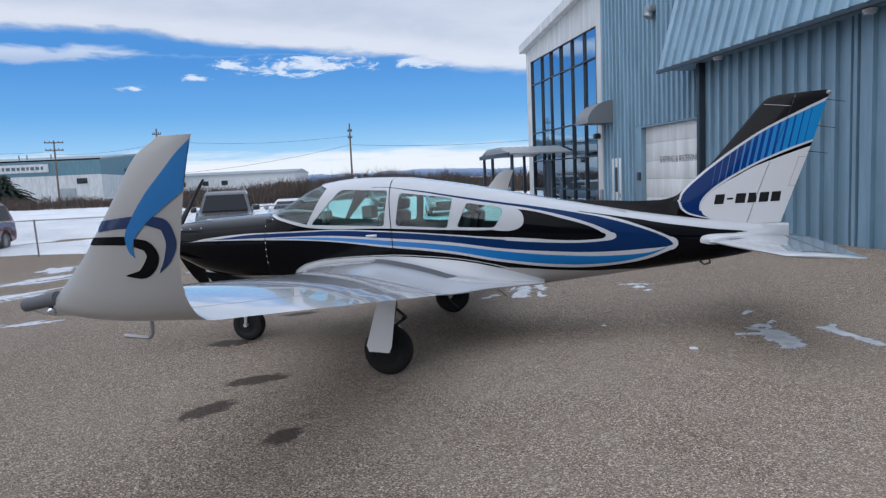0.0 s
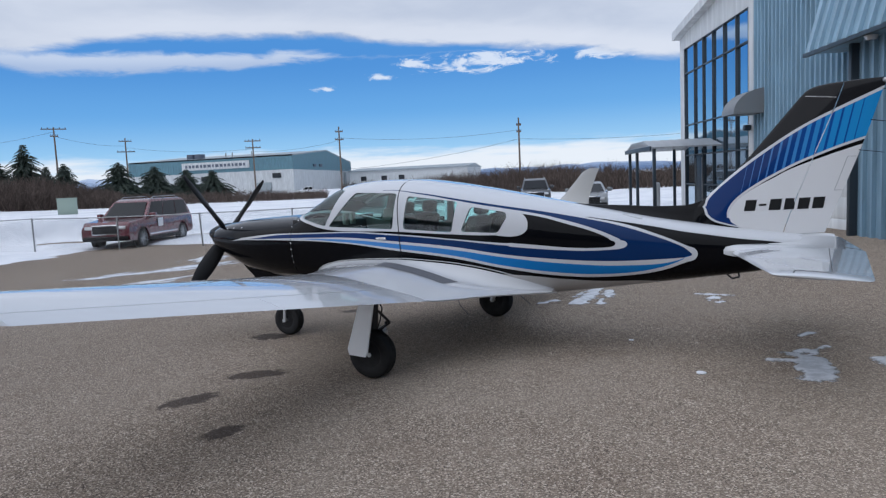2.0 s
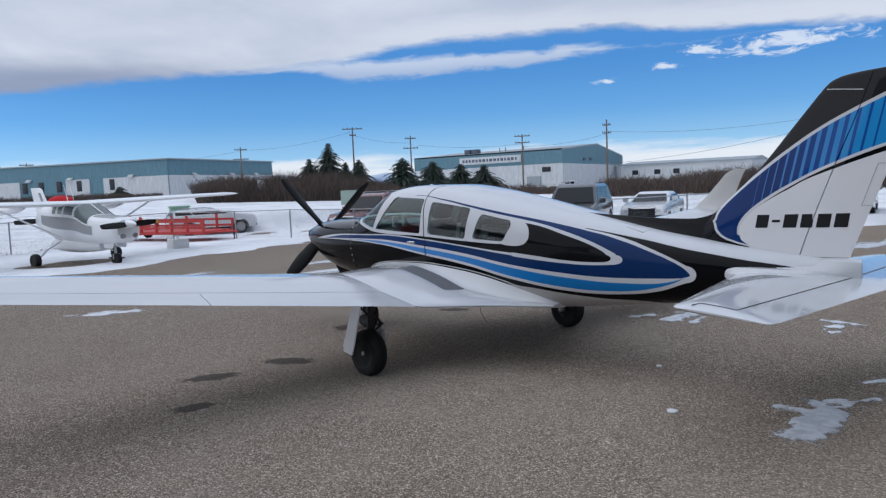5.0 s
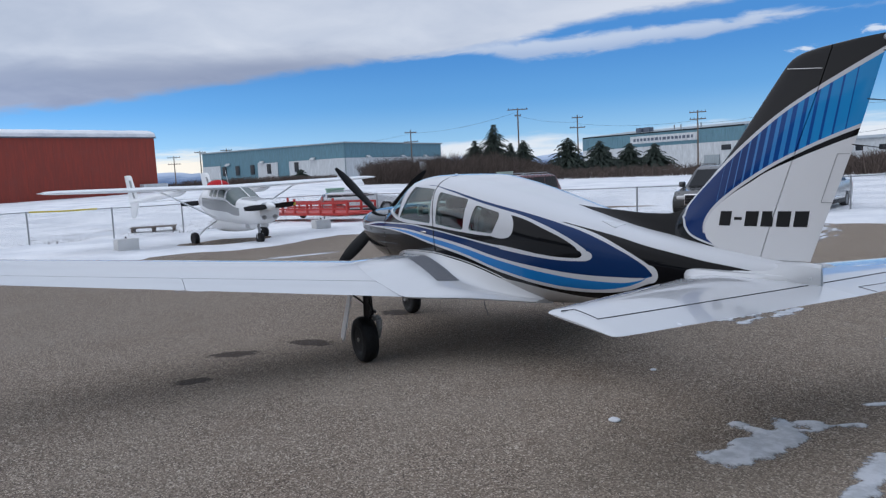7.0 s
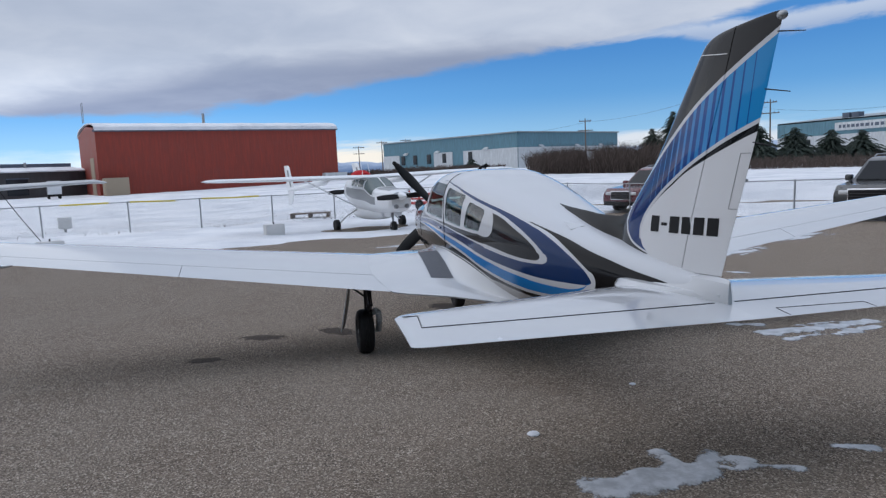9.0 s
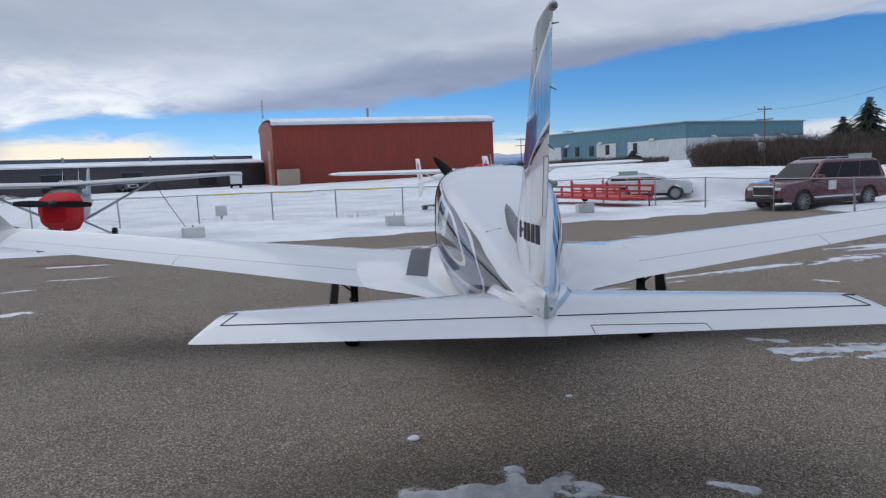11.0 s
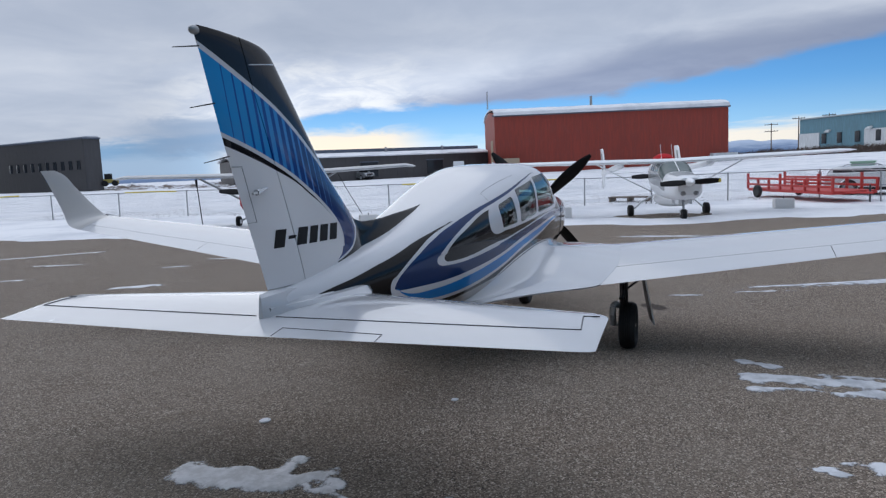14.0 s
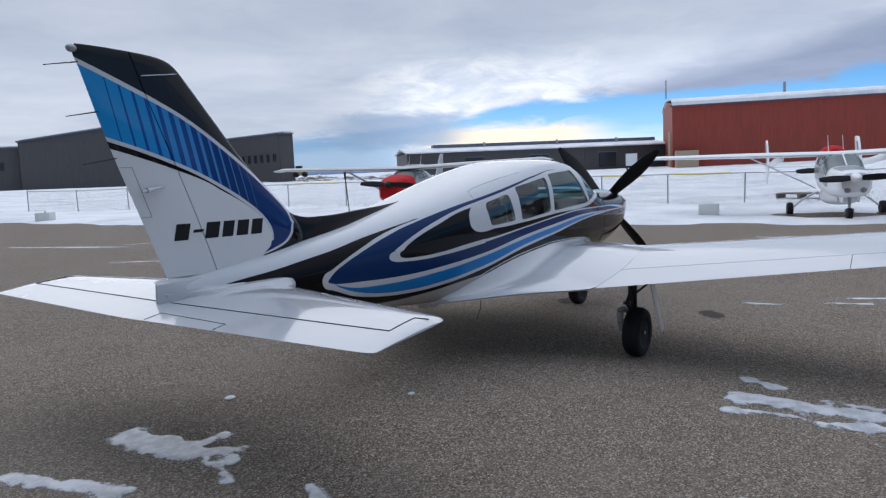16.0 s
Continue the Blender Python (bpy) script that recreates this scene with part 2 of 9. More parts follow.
SILVER, BLACKP = (0.60, 0.61, 0.635), (0.0025, 0.003, 0.0045)
NAVY, BLUE = (0.005, 0.029, 0.112), (0.015, 0.188, 0.51)
M = {
    "white": plain("aircraft_white_paint", (0.545, 0.555, 0.575), 0.2, 0.0, 0.9, 0.03, 2.0),
    # lighter copy of the aircraft white, so the shaded gear door looks lit
    "door_white": plain("brightened_white_paint", (0.80, 0.81, 0.83), 0.3, 0.0, 0.3, 0.03, 2.0),
    "silver": plain("aircraft_silver_paint", (0.66, 0.66, 0.66), 0.25, 0.25, 1.0, 0.03, 2.0),
    "grey": plain("winglet_grey_paint", (0.43, 0.425, 0.415), 0.35, 0.15, 0.4, 0.03, 2.0),
    "black": plain("aircraft_black_paint", BLACKP, 0.2, 0.0, 0.15, 0.03, 2.0),
    "navy": plain("navy_paint", NAVY, 0.15, 0.1, 1.0, 0.03, 2.0),
    "blue": plain("blue_paint", BLUE, 0.15, 0.1, 1.0, 0.03, 2.0),
    "matte_black": plain("matte_black", (0.012, 0.012, 0.013), 0.55, 0.0, 0.0, 0.05),
    "rubber": plain("tyre_rubber", (0.009, 0.009, 0.010), 0.75, 0.0, 0.0, 0.15, 20.0, 0.3),
    "steel": plain("worn_steel", (0.42, 0.42, 0.43), 0.35, 0.9, 0.0, 0.08, 20.0),
    "dark_steel": plain("dark_oily_steel", (0.05, 0.05, 0.055), 0.4, 0.6, 0.0, 0.1, 20.0),
    "walkway": plain("wing_walk_grey", (0.13, 0.135, 0.15), 0.8, 0.0, 0.0, 0.1, 40.0, 0.4),
    "seat": plain("dark_seat_leather", (0.02, 0.02, 0.024), 0.5, 0.0, 0.0, 0.1),
    "beige": plain("cabin_lining", (0.30, 0.29, 0.27), 0.8, 0.0, 0.0, 0.05),
    "galv": plain("galvanised_steel", (0.36, 0.37, 0.38), 0.45, 0.7, 0.0, 0.1, 10.0),
    "concrete": plain("pale_concrete", (0.66, 0.655, 0.64), 0.85, 0.0, 0.0, 0.15, 6.0, 0.3),
    "timber": plain("weathered_pole_timber", (0.16, 0.125, 0.10), 0.9, 0.0, 0.0, 0.2, 8.0, 0.3),
    "red_cloth": plain("red_cover_cloth", (0.44, 0.003, 0.008), 0.9, 0.0, 0.0, 0.15, 5.0, 0.4),
    "red_steel": plain("red_painted_steel", (0.46, 0.035, 0.03), 0.5, 0.0, 0.0, 0.2, 6.0),
    "lining": plain("grey_cabin_lining", (0.22, 0.245, 0.25), 0.85, 0.0, 0.0, 0.08),
    "lens": plain("clear_lens", (0.65, 0.66, 0.68), 0.1, 0.2, 1.0),
    "chrome": plain("chrome", (0.7, 0.7, 0.72), 0.12, 1.0),
}

M["white"].node_tree.nodes["Principled BSDF"].inputs["Coat IOR"].default_value = 1.47
M["black"].node_tree.nodes["Principled BSDF"].inputs["Specular IOR Level"].default_value = 0.12
M["matte_black"].node_tree.nodes["Principled BSDF"].inputs["Specular IOR Level"].default_value = 0.2


def glass(name, tint, rough=0.0, alpha=0.25):
    m, n, b = material(name)
    b.inputs["Base Color"].default_value = (*tint, 1)
    b.inputs["Roughness"].default_value = rough
    b.inputs["IOR"].default_value = 1.45
    b.inputs["Transmission Weight"].default_value = 1.0
    out = m.node_tree.nodes["Material Output"]
    tr = n.node("ShaderNodeBsdfTransparent")
    tr.inputs[0].default_value = (*tint, 1)
    gl = n.node("ShaderNodeBsdfGlossy")
    gl.inputs["Roughness"].default_value = 0.02
    fr = n.node("ShaderNodeFresnel")
    fr.inputs[0].default_value = 1.5
    mx = n.node("ShaderNodeMixShader")
    n.put(mx.inputs[0], n.math("ADD", n.math("MULTIPLY", fr.outputs[0], 0.95), 0.05))
    m.node_tree.links.new(tr.outputs[0], mx.inputs[1])
    m.node_tree.links.new(gl.outputs[0], mx.inputs[2])
    m.node_tree.links.new(mx.outputs[0], out.inputs[0])
    return m


M["glass"] = glass("tinted_cabin_glass", (0.62, 0.93, 0.89))
m_, n_, b_ = material("blue_facade_glass")
co_ = n_.node("ShaderNodeTexCoord").outputs["Object"]
n_.put(b_.inputs["Base Color"], n_.mix(n_.noise(co_, 0.5), (0.38, 0.51, 0.62), (0.48, 0.60, 0.70)))
b_.inputs["Roughness"].default_value, b_.inputs["Metallic"].default_value = 0.03, 1.0
bump(n_, b_, n_.noise(co_, 0.7, 2.0), 0.06, 0.05)
M["facade_glass"] = m_


STAINS = [(-1.19, -1.66, 0.30, 0.15, 35), (-1.20, -2.50, 0.28, 0.14, 70), (-0.31, -3.05, 0.18, 0.12, 80), (-2.3, -0.15, 0.27, 0.18, 10), (-2.2, 1.6, 0.24, 0.14, 30)]


def asphalt_material():
    m, n, b = material("apron_asphalt")
    co = n.node("ShaderNodeTexCoord").outputs["Object"]
    grit = n.noise(co, 95.0, 2.0, 0.6)
    vo = n.node("ShaderNodeTexVoronoi")
    n.put(vo.inputs["Vector"], co)
    vo.inputs["Scale"].default_value = 115.0
    stone = n.node("ShaderNodeSeparateXYZ")
    n.put(stone.inputs[0], vo.outputs["Color"])
    patch = n.noise(co, 0.35, 5.0, 0.6)
    mid = n.noise(co, 3.0, 4.0, 0.6)
    base = n.ramp(stone.outputs[0], [(0.0, (0.064, 0.048, 0.037)), (0.41, (0.228, 0.177, 0.137)), (0.8, (0.378, 0.304, 0.236)), (1.0, (0.76, 0.65, 0.54))])
    base = n.mix(n.math("MULTIPLY", n.step(grit, 0.35, 0.7), 0.35), base, (0.140, 0.120, 0.104))
    tone = n.math("ADD", n.math("MULTIPLY", patch, 0.75), n.math("MULTIPLY", mid, 0.35))
    base = n.mix(n.math("MULTIPLY", n.step(tone, 0.45, 0.70), 0.35), base, (0.325, 0.272, 0.220))
    # oil spots
    sp = n.node("ShaderNodeSeparateXYZ")
    n.put(sp.inputs[0], co)
    wob = n.math("MULTIPLY", n.math("SUBTRACT", n.noise(co, 9.0, 5.0, 0.7), 0.5), 1.5)
    spot = None
    for sx, sy, ra, rb, turn in STAINS:
        dx = n.math("SUBTRACT", sp.outputs[0], sx)
        dy = n.math("SUBTRACT", sp.outputs[1], sy)
        c, s = math.cos(radians(turn)), math.sin(radians(turn))
        ex = n.math("DIVIDE", n.math("ADD", n.math("MULTIPLY", dx, c), n.math("MULTIPLY", dy, s)), ra)
        ey = n.math("DIVIDE", n.math("SUBTRACT", n.math("MULTIPLY", dy, c), n.math("MULTIPLY", dx, s)), rb)
        d = n.math("SQRT", n.math("ADD", n.math("MULTIPLY", ex, ex), n.math("MULTIPLY", ey, ey)))
        one = n.step(n.math("ADD", d, wob), 1.15, 0.75)
        spot = one if spot is None else n.math("MAXIMUM", spot, one)
    halo = n.math("MULTIPLY", n.step(n.noise(co, 0.9, 5.0, 0.65), 0.55, 0.72), 0.22)
    base = n.mix(halo, base, (0.15, 0.10, 0.068))      # rusty, faintly oily areas
    dx, dy = n.math("DIVIDE", n.math("ADD", sp.outputs[0], 9.3), 0.55), n.math("DIVIDE", n.math("ADD", sp.outputs[1], 9.7), 1.0)
    dye = n.step(n.math("ADD", n.math("SQRT", n.math("ADD", n.math("MULTIPLY", dx, dx), n.math("MULTIPLY", dy, dy))), wob), 1.2, 0.4)
    base = n.mix(n.math("MULTIPLY", dye, 0.6), base, (0.26, 0.10, 0.095))      # reddish dye spilt on the apron
    base = n.mix(n.math("MULTIPLY", spot, 0.80), base, (0.030, 0.019, 0.014))
    n.put(b.inputs["Base Color"], base)
    n.put(b.inputs["Roughness"], n.lin(spot, 0, 1, 0.9, 0.75))
    b.inputs["Specular IOR Level"].default_value = 0.15
    b.inputs["Diffuse Roughness"].default_value = 1.0
    bump(n, b, n.math("ADD", stone.outputs[0], grit), 0.65, 0.006)
    return m



# ---- mesh helpers ----
def thing(name, m, label, category, group="", kind=""):
    ob = new(name)
    ob.empty_display_size = 0.2
    ob.matrix_basis = m
    return tagged(ob, label, category, group, kind)


def finish(name, bm, mat, smooth=True):
    me = bpy.data.meshes.new(name)
    bmesh.ops.recalc_face_normals(bm, faces=bm.faces)
    bm.to_mesh(me)
    bm.free()
    if mat:
        me.materials.append(mat)
    if smooth:
        me.polygons.foreach_set("use_smooth", [True] * len(me.polygons))
        me.set_sharp_from_angle(angle=radians(32))
    return me


def part(name, bm, mat, parent=None, label="", smooth=True):
    ob = new(name, finish(name, bm, mat, smooth))
    ob.parent = parent
    if label:
        ob["label"] = label
    return ob


def share(name, ob, parent, m):
    """Another object on the mesh of ob."""
    o = new(name, ob.data)
    o.parent = parent
    o.matrix_basis = m
    return o


def box(bm, x0, x1, y0, y1, z0, z1, bevel=0.0, m=None):
    mat = Matrix.Translation(((x0 + x1) / 2, (y0 + y1) / 2, (z0 + z1) / 2)) @ Matrix.Diagonal((abs(x1 - x0), abs(y1 - y0), abs(z1 - z0), 1))
    r = bmesh.ops.create_cube(bm, size=1.0, matrix=(m @ mat) if m else mat)
    if bevel:
        edges = list({e for v in r["verts"] for e in v.link_edges})
        bmesh.ops.bevel(bm, geom=edges, offset=bevel, segments=2, affect="EDGES", profile=0.5)


def rod(bm, a, b, ra, rb=None, seg=10, caps=True):
    a, b = Vector(a), Vector(b)
    d = b - a
    m = Matrix.Translation((a + b) / 2) @ d.to_track_quat("Z", "Y").to_matrix().to_4x4()
    bmesh.ops.create_cone(bm, cap_ends=caps, segments=seg, radius1=ra, radius2=ra if rb is None else rb, depth=d.length, matrix=m)


def tube(bm, pts, r, seg=8):
    for a, b in zip(pts, pts[1:]):
        rod(bm, a, b, r, r, seg)


def ball(bm, c, r, sx=1, sy=1, sz=1, u=16, v=10):
    bmesh.ops.create_uvsphere(bm, u_segments=u, v_segments=v, radius=r, matrix=Matrix.Translation(c) @ Matrix.Diagonal((sx, sy, sz, 1)))


def lathe(bm, profile, axis="y", seg=32, at=(0, 0, 0)):
    """Turn a profile of (radius, offset) round an axis through at."""
    rings = []
    for r, o in profile:
        ring = []
        for k in range(seg):
            a = 2 * math.pi * k / seg
            c, s = r * math.cos(a), r * math.sin(a)
            p = {"x": (o, c, s), "y": (c, o, s), "z": (c, s, o)}[axis]
            ring.append(bm.verts.new((p[0] + at[0], p[1] + at[1], p[2] + at[2])))
        rings.append(ring)
    for a, b in zip(rings, rings[1:]):
        for k in range(seg):
            bm.faces.new((a[k], a[(k + 1) % seg], b[(k + 1) % seg], b[k]))
    bm.faces.new(rings[0])
    bm.faces.new(rings[-1])


def loft(bm, rings, closed=True, cap=True):
    vs = [[bm.verts.new(p) for p in ring] for ring in rings]
    n = len(vs[0])
    for a, b in zip(vs, vs[1:]):
        for k in range(n if closed else n - 1):
            j = (k + 1) % n
            bm.faces.new((a[k], a[j], b[j], b[k]))
    if cap and closed:
        bm.faces.new(vs[0])
        bm.faces.new(vs[-1])
    return vs


def prism(bm, pts, lo, hi, axis="y"):
    """Extrude a polygon given in the plane across axis."""
    def at(p, d):
        return {"y": (p[0], d, p[1]), "x": (d, p[0], p[1]), "z": (p[0], p[1], d)}[axis]
    a = [bm.verts.new(at(p, lo)) for p in pts]
    b = [bm.verts.new(at(p, hi)) for p in pts]
    bm.faces.new(a)
    bm.faces.new(b[::-1])
    for k in range(len(pts)):
        j = (k + 1) % len(pts)
        bm.faces.new((a[j], a[k], b[k], b[j]))


def rounded(pts, r, seg=4):
    """Round the corners of a polygon."""
    out = []
    n = len(pts)
    for k in range(n):
        p, a, b = Vector(pts[k]), Vector(pts[k - 1]), Vector(pts[(k + 1) % n])
        ra = min(r, (a - p).length * 0.45)
        rb = min(r, (b - p).length * 0.45)
        s, e = p + (a - p).normalized() * ra, p + (b - p).normalized() * rb
        for i in range(seg + 1):
            t = i / seg
            out.append(tuple((1 - t) ** 2 * s + 2 * t * (1 - t) * p + t * t * e))
    return out


def smooth_line(xs, ys):
    """A monotone cubic through the points; returns a function."""
    xs, ys = list(map(float, xs)), list(map(float, ys))
    d = [(b - a) / (q - p) for p, q, a, b in zip(xs, xs[1:], ys, ys[1:])]
    m = [d[0]] + [0.0 if a * b <= 0 else 2 * a * b / (a + b) for a, b in zip(d, d[1:])] + [d[-1]]

    def f(x):
        x = min(max(x, xs[0]), xs[-1])
        k = max(0, min(len(xs) - 2, sum(1 for v in xs[1:-1] if v <= x)))
        h = xs[k + 1] - xs[k]
        t = (x - xs[k]) / h
        return (2 * t**3 - 3 * t**2 + 1) * ys[k] + (t**3 - 2 * t**2 + t) * h * m[k] + (-2 * t**3 + 3 * t**2) * ys[k + 1] + (t**3 - t**2) * h * m[k + 1]
    return f


def ease(a, b, v):
    t = min(1.0, max(0.0, (v - a) / (b - a)))
    return t * t * (3 - 2 * t)


# ---- ground ----
def far_height(az):
    """Height of the land far off, over the azimuth in degrees (0 to 360)."""
    return FAR(az % 360)


FAR = smooth_line((0, 60, 90, 125, 145, 163, 195, 225, 250, 300, 360), (0.4, 0.0, -0.35, -0.4, 0.2, 1.4, 0.6, 0.6, 1.2, 0.8, 0.4))


def land(x, y):
    r = math.hypot(x, y)
    k = min(1.0, 18.0 / max(r, 0.01))
    near = (0.0219 * x - 0.0105 * y) * k
    t = ease(35, 140, r)
    if t <= 0:
        return near
    return near * (1 - t) + far_height(math.degrees(math.atan2(y, x))) * t


def grid_mesh(xs, ys, f):
    verts = [(x, y, f(x, y)) for y in ys for x in xs]
    n = len(xs)
    faces = [(j * n + i, j * n + i + 1, (j + 1) * n + i + 1, (j + 1) * n + i) for j in range(len(ys) - 1) for i in range(n - 1)]
    return verts, faces


def spaced(bounds):
    out = []
    for lo, hi, step in bounds:
        out += list(np.arange(lo, hi, step))
    return out + [bounds[-1][1]]


GX = spaced([(-3000, -600, 400), (-600, -160, 40), (-160, -40, 6), (-40, 20, 2), (20, 100, 10), (100, 3000, 400)])
GY = spaced([(-3000, -600, 400), (-600, -160, 40), (-160, -50, 8), (-50, 50, 2), (50, 200, 8), (200, 600, 40), (600, 3000, 400)])
M["asphalt"] = asphalt_material()
gv, gf = grid_mesh(GX, GY, land)
gme = bpy.data.meshes.new("ground")
gme.from_pydata(gv, [], gf)
gme.polygons.foreach_set("use_smooth", [True] * len(gme.polygons))
gme.materials.append(M["asphalt"])
ground = tagged(new("ground", gme), "grey-brown asphalt apron with pale aggregate and oil spots", "asphalt", kind="structure")


def snow_material():
    m, n, b = material("old_snow")
    co = n.node("ShaderNodeTexCoord").outputs["Object"]
    a, c = n.noise(co, 0.25, 6.0, 0.65), n.noise(co, 2.2, 6.0, 0.7)
    col = n.mix(n.step(a, 0.30, 0.62), (0.59, 0.61, 0.645), (0.79, 0.795, 0.81))
    col = n.mix(n.math("MULTIPLY", n.step(c, 0.56, 0.72), 0.35), col, (0.45, 0.45, 0.46))
    n.put(b.inputs["Base Color"], col)
    b.inputs["Roughness"].default_value = 0.75
    b.inputs["Specular IOR Level"].default_value = 0.3
    bump(n, b, n.math("ADD", c, n.noise(co, 9.0, 4.0)), 0.6, 0.06)
    return m


M["snow"] = snow_material()


def snow_depth(x, y):
    """Thickness of the snow over the land; below zero where the ground is bare."""
    p = Vector((x * 0.35, y * 0.35, 0.0))
    wob = noise.noise(p) * 1.4 + noise.noise(p * 3.1) * 0.6
    edge = EDGE(y)
    d = edge - x
    if x < 0:                # the snow also lies along the fence that closes the apron
        d = max(d, (y - 12.9 - 0.155 * (x + 20.5)) * 0.9 - 7.0 * ease(-7.0, 0.0, x))
    d += wob * 0.8
    s = ease(-0.2, 1.6, d) * 0.15 - 0.06
    s += 0.05 * noise.noise(Vector((x * 0.8, y * 0.8, 3.0))) * ease(1.0, 4.0, d)
    # trampled bare ground under the parked twin-boom airplane
    s -= 0.15 * math.exp(-((x + 21.0) / 1.5) ** 2 - ((y - 0.9) / 2.5) ** 2)
    # ploughed bank and the bare lane in front of it
    if 2 < y < 60 and -70 < x < -10:
        u = (x + 29.0) * -0.77 + (y - 14.0) * 0.64      # metres beyond the foot of the bank
        v = (x + 29.0) * 0.64 + (y - 14.0) * 0.77       # along it
        lump = 0.8 + 0.40 * noise.noise(Vector((x * 0.22, y * 0.22, 7.0))) + 0.25 * noise.noise(Vector((x * 0.7, y * 0.7, 8.0))) + 0.16 * noise.noise(Vector((x * 1.7, y * 1.7, 8.5)))
        s += 1.20 * lump * ease(0.2, 2.4, u) * (1 - ease(7.0, 12.0, u)) * ease(-5.5, -2.5, v) * (1 - 0.85 * ease(0.5, 5.0, v)) * (1 - ease(9.0, 16.0, v))
        lane = ease(-3.6, -2.4, u) * (1 - ease(-0.8, 0.3, u)) * ease(-6.0, -2.0, v) * (1 - ease(14.0, 20.0, v))
        s -= 0.15 * lane * (0.6 + 0.8 * noise.noise(Vector((x * 0.5, y * 0.5, 1.0))))
    return s


EDGE = smooth_line((-400, -45, -20, -1, 8, 13, 20, 60, 400), (-8.2, -8.6, -10.0, -16.0, -19.6, -20.6, -21, -24, -24))
SX = spaced([(-3000, -600, 400), (-600, -160, 40), (-160, -60, 5), (-60, -32, 1.0), (-32, 1, 0.35)])
SY = spaced([(-3000, -600, 400), (-600, -160, 40), (-160, -50, 5), (-50, -25, 1.2), (-25, 25, 0.5), (25, 60, 1.5), (60, 200, 8), (200, 600, 40), (600, 3000, 400)])
sv, sf = grid_mesh(SX, SY, lambda x, y: land(x, y) + snow_depth(x, y))
sme = bpy.data.meshes.new("snow_field")
sme.from_pydata(sv, [], sf)
sme.polygons.foreach_set("use_smooth", [True] * len(sme.polygons))
sme.materials.append(M["snow"])
tagged(new("snow_field", sme), "old trampled snow lying beside the apron", "snow", kind="structure")

# ---- the aircraft: nose towards -x, wheels on the apron, which falls a little towards the nose ----
TILT = Matrix(((0.99976, 0.000115, -0.0218935, 0), (0.000115, 0.999945, 0.0104969, 0), (0.0218935, -0.0104969, 0.999705, 0), (0, 0, 0, 1)))
plane = thing("airplane", TILT, "parked low-wing single-engine airplane in white, silver, black and blue with winglets", "airplane")

ST = (-3.06, -2.95, -2.75, -2.4, -1.95, -1.62, -1.3, -0.97, -0.6, -0.2, 0.2, 0.6, 1.0, 1.4, 1.8, 2.3, 2.8, 3.2, 3.6)
TOP = smooth_line(ST, (1.33, 1.375, 1.405, 1.435, 1.452, 1.468, 1.615, 1.752, 1.785, 1.77, 1.71, 1.632, 1.545, 1.455, 1.37, 1.262, 1.175, 1.115, 1.065))
BOT = smooth_line(ST, (1.17, 1.08, 0.98, 0.82, 0.73, 0.69, 0.64, 0.58, 0.54, 0.52, 0.515, 0.525, 0.545, 0.575, 0.615, 0.67, 0.725, 0.775, 0.86))
WID = smooth_line(ST, (0.20, 0.31, 0.39, 0.48, 0.545, 0.57, 0.585, 0.60, 0.605, 0.60, 0.585, 0.555, 0.51, 0.455, 0.39, 0.30, 0.215, 0.15, 0.05))
MID = smooth_line(ST, (1.25, 1.23, 1.21, 1.19, 1.17, 1.17, 1.17, 1.17, 1.17, 1.17, 1.16, 1.14, 1.11, 1.08, 1.05, 1.0, 0.97, 0.96, 0.965))
POW = smooth_line(ST, (2.0, 2.1, 2.3, 2.5, 2.5, 2.6, 3.1, 3.7, 4.0, 4.0, 3.9, 3.7, 3.4, 3.1, 2.9, 2.7, 2.5, 2.2, 2.0))


def hull(x, a, off=0.0):
    """A point of the fuselage's skin at station x and ring angle a (0: +y side, 90 degrees: top)."""
    c, s = math.cos(a), math.sin(a)
    zt, zb, w, zc, p = TOP(x), BOT(x), WID(x), MID(x), POW(x)
    q = p if s >= 0 else 2.6
    h = (zt - zc) if s >= 0 else (zc - zb)
    return (x, math.copysign(abs(c) ** (2 / q), c) * (w + off), zc + math.copysign(abs(s) ** (2 / q), s) * (h + off))


def hull_angle(x, z):
    """The ring angle on the +y side at which the skin has height z."""
    zc = MID(x)
    up = z >= zc
    h = (TOP(x) - zc) if up else (zc - BOT(x))
    q = POW(x) if up else 2.6
    s = min(1.0, abs(z - zc) / h) ** (q / 2)
    return math.asin(s) * (1 if up else -1)


def hull_side(x, z, side, off=0.0):
    a = hull_angle(x, z)
    p = hull(x, a, off)
    return Vector((p[0], side * p[1], p[2]))


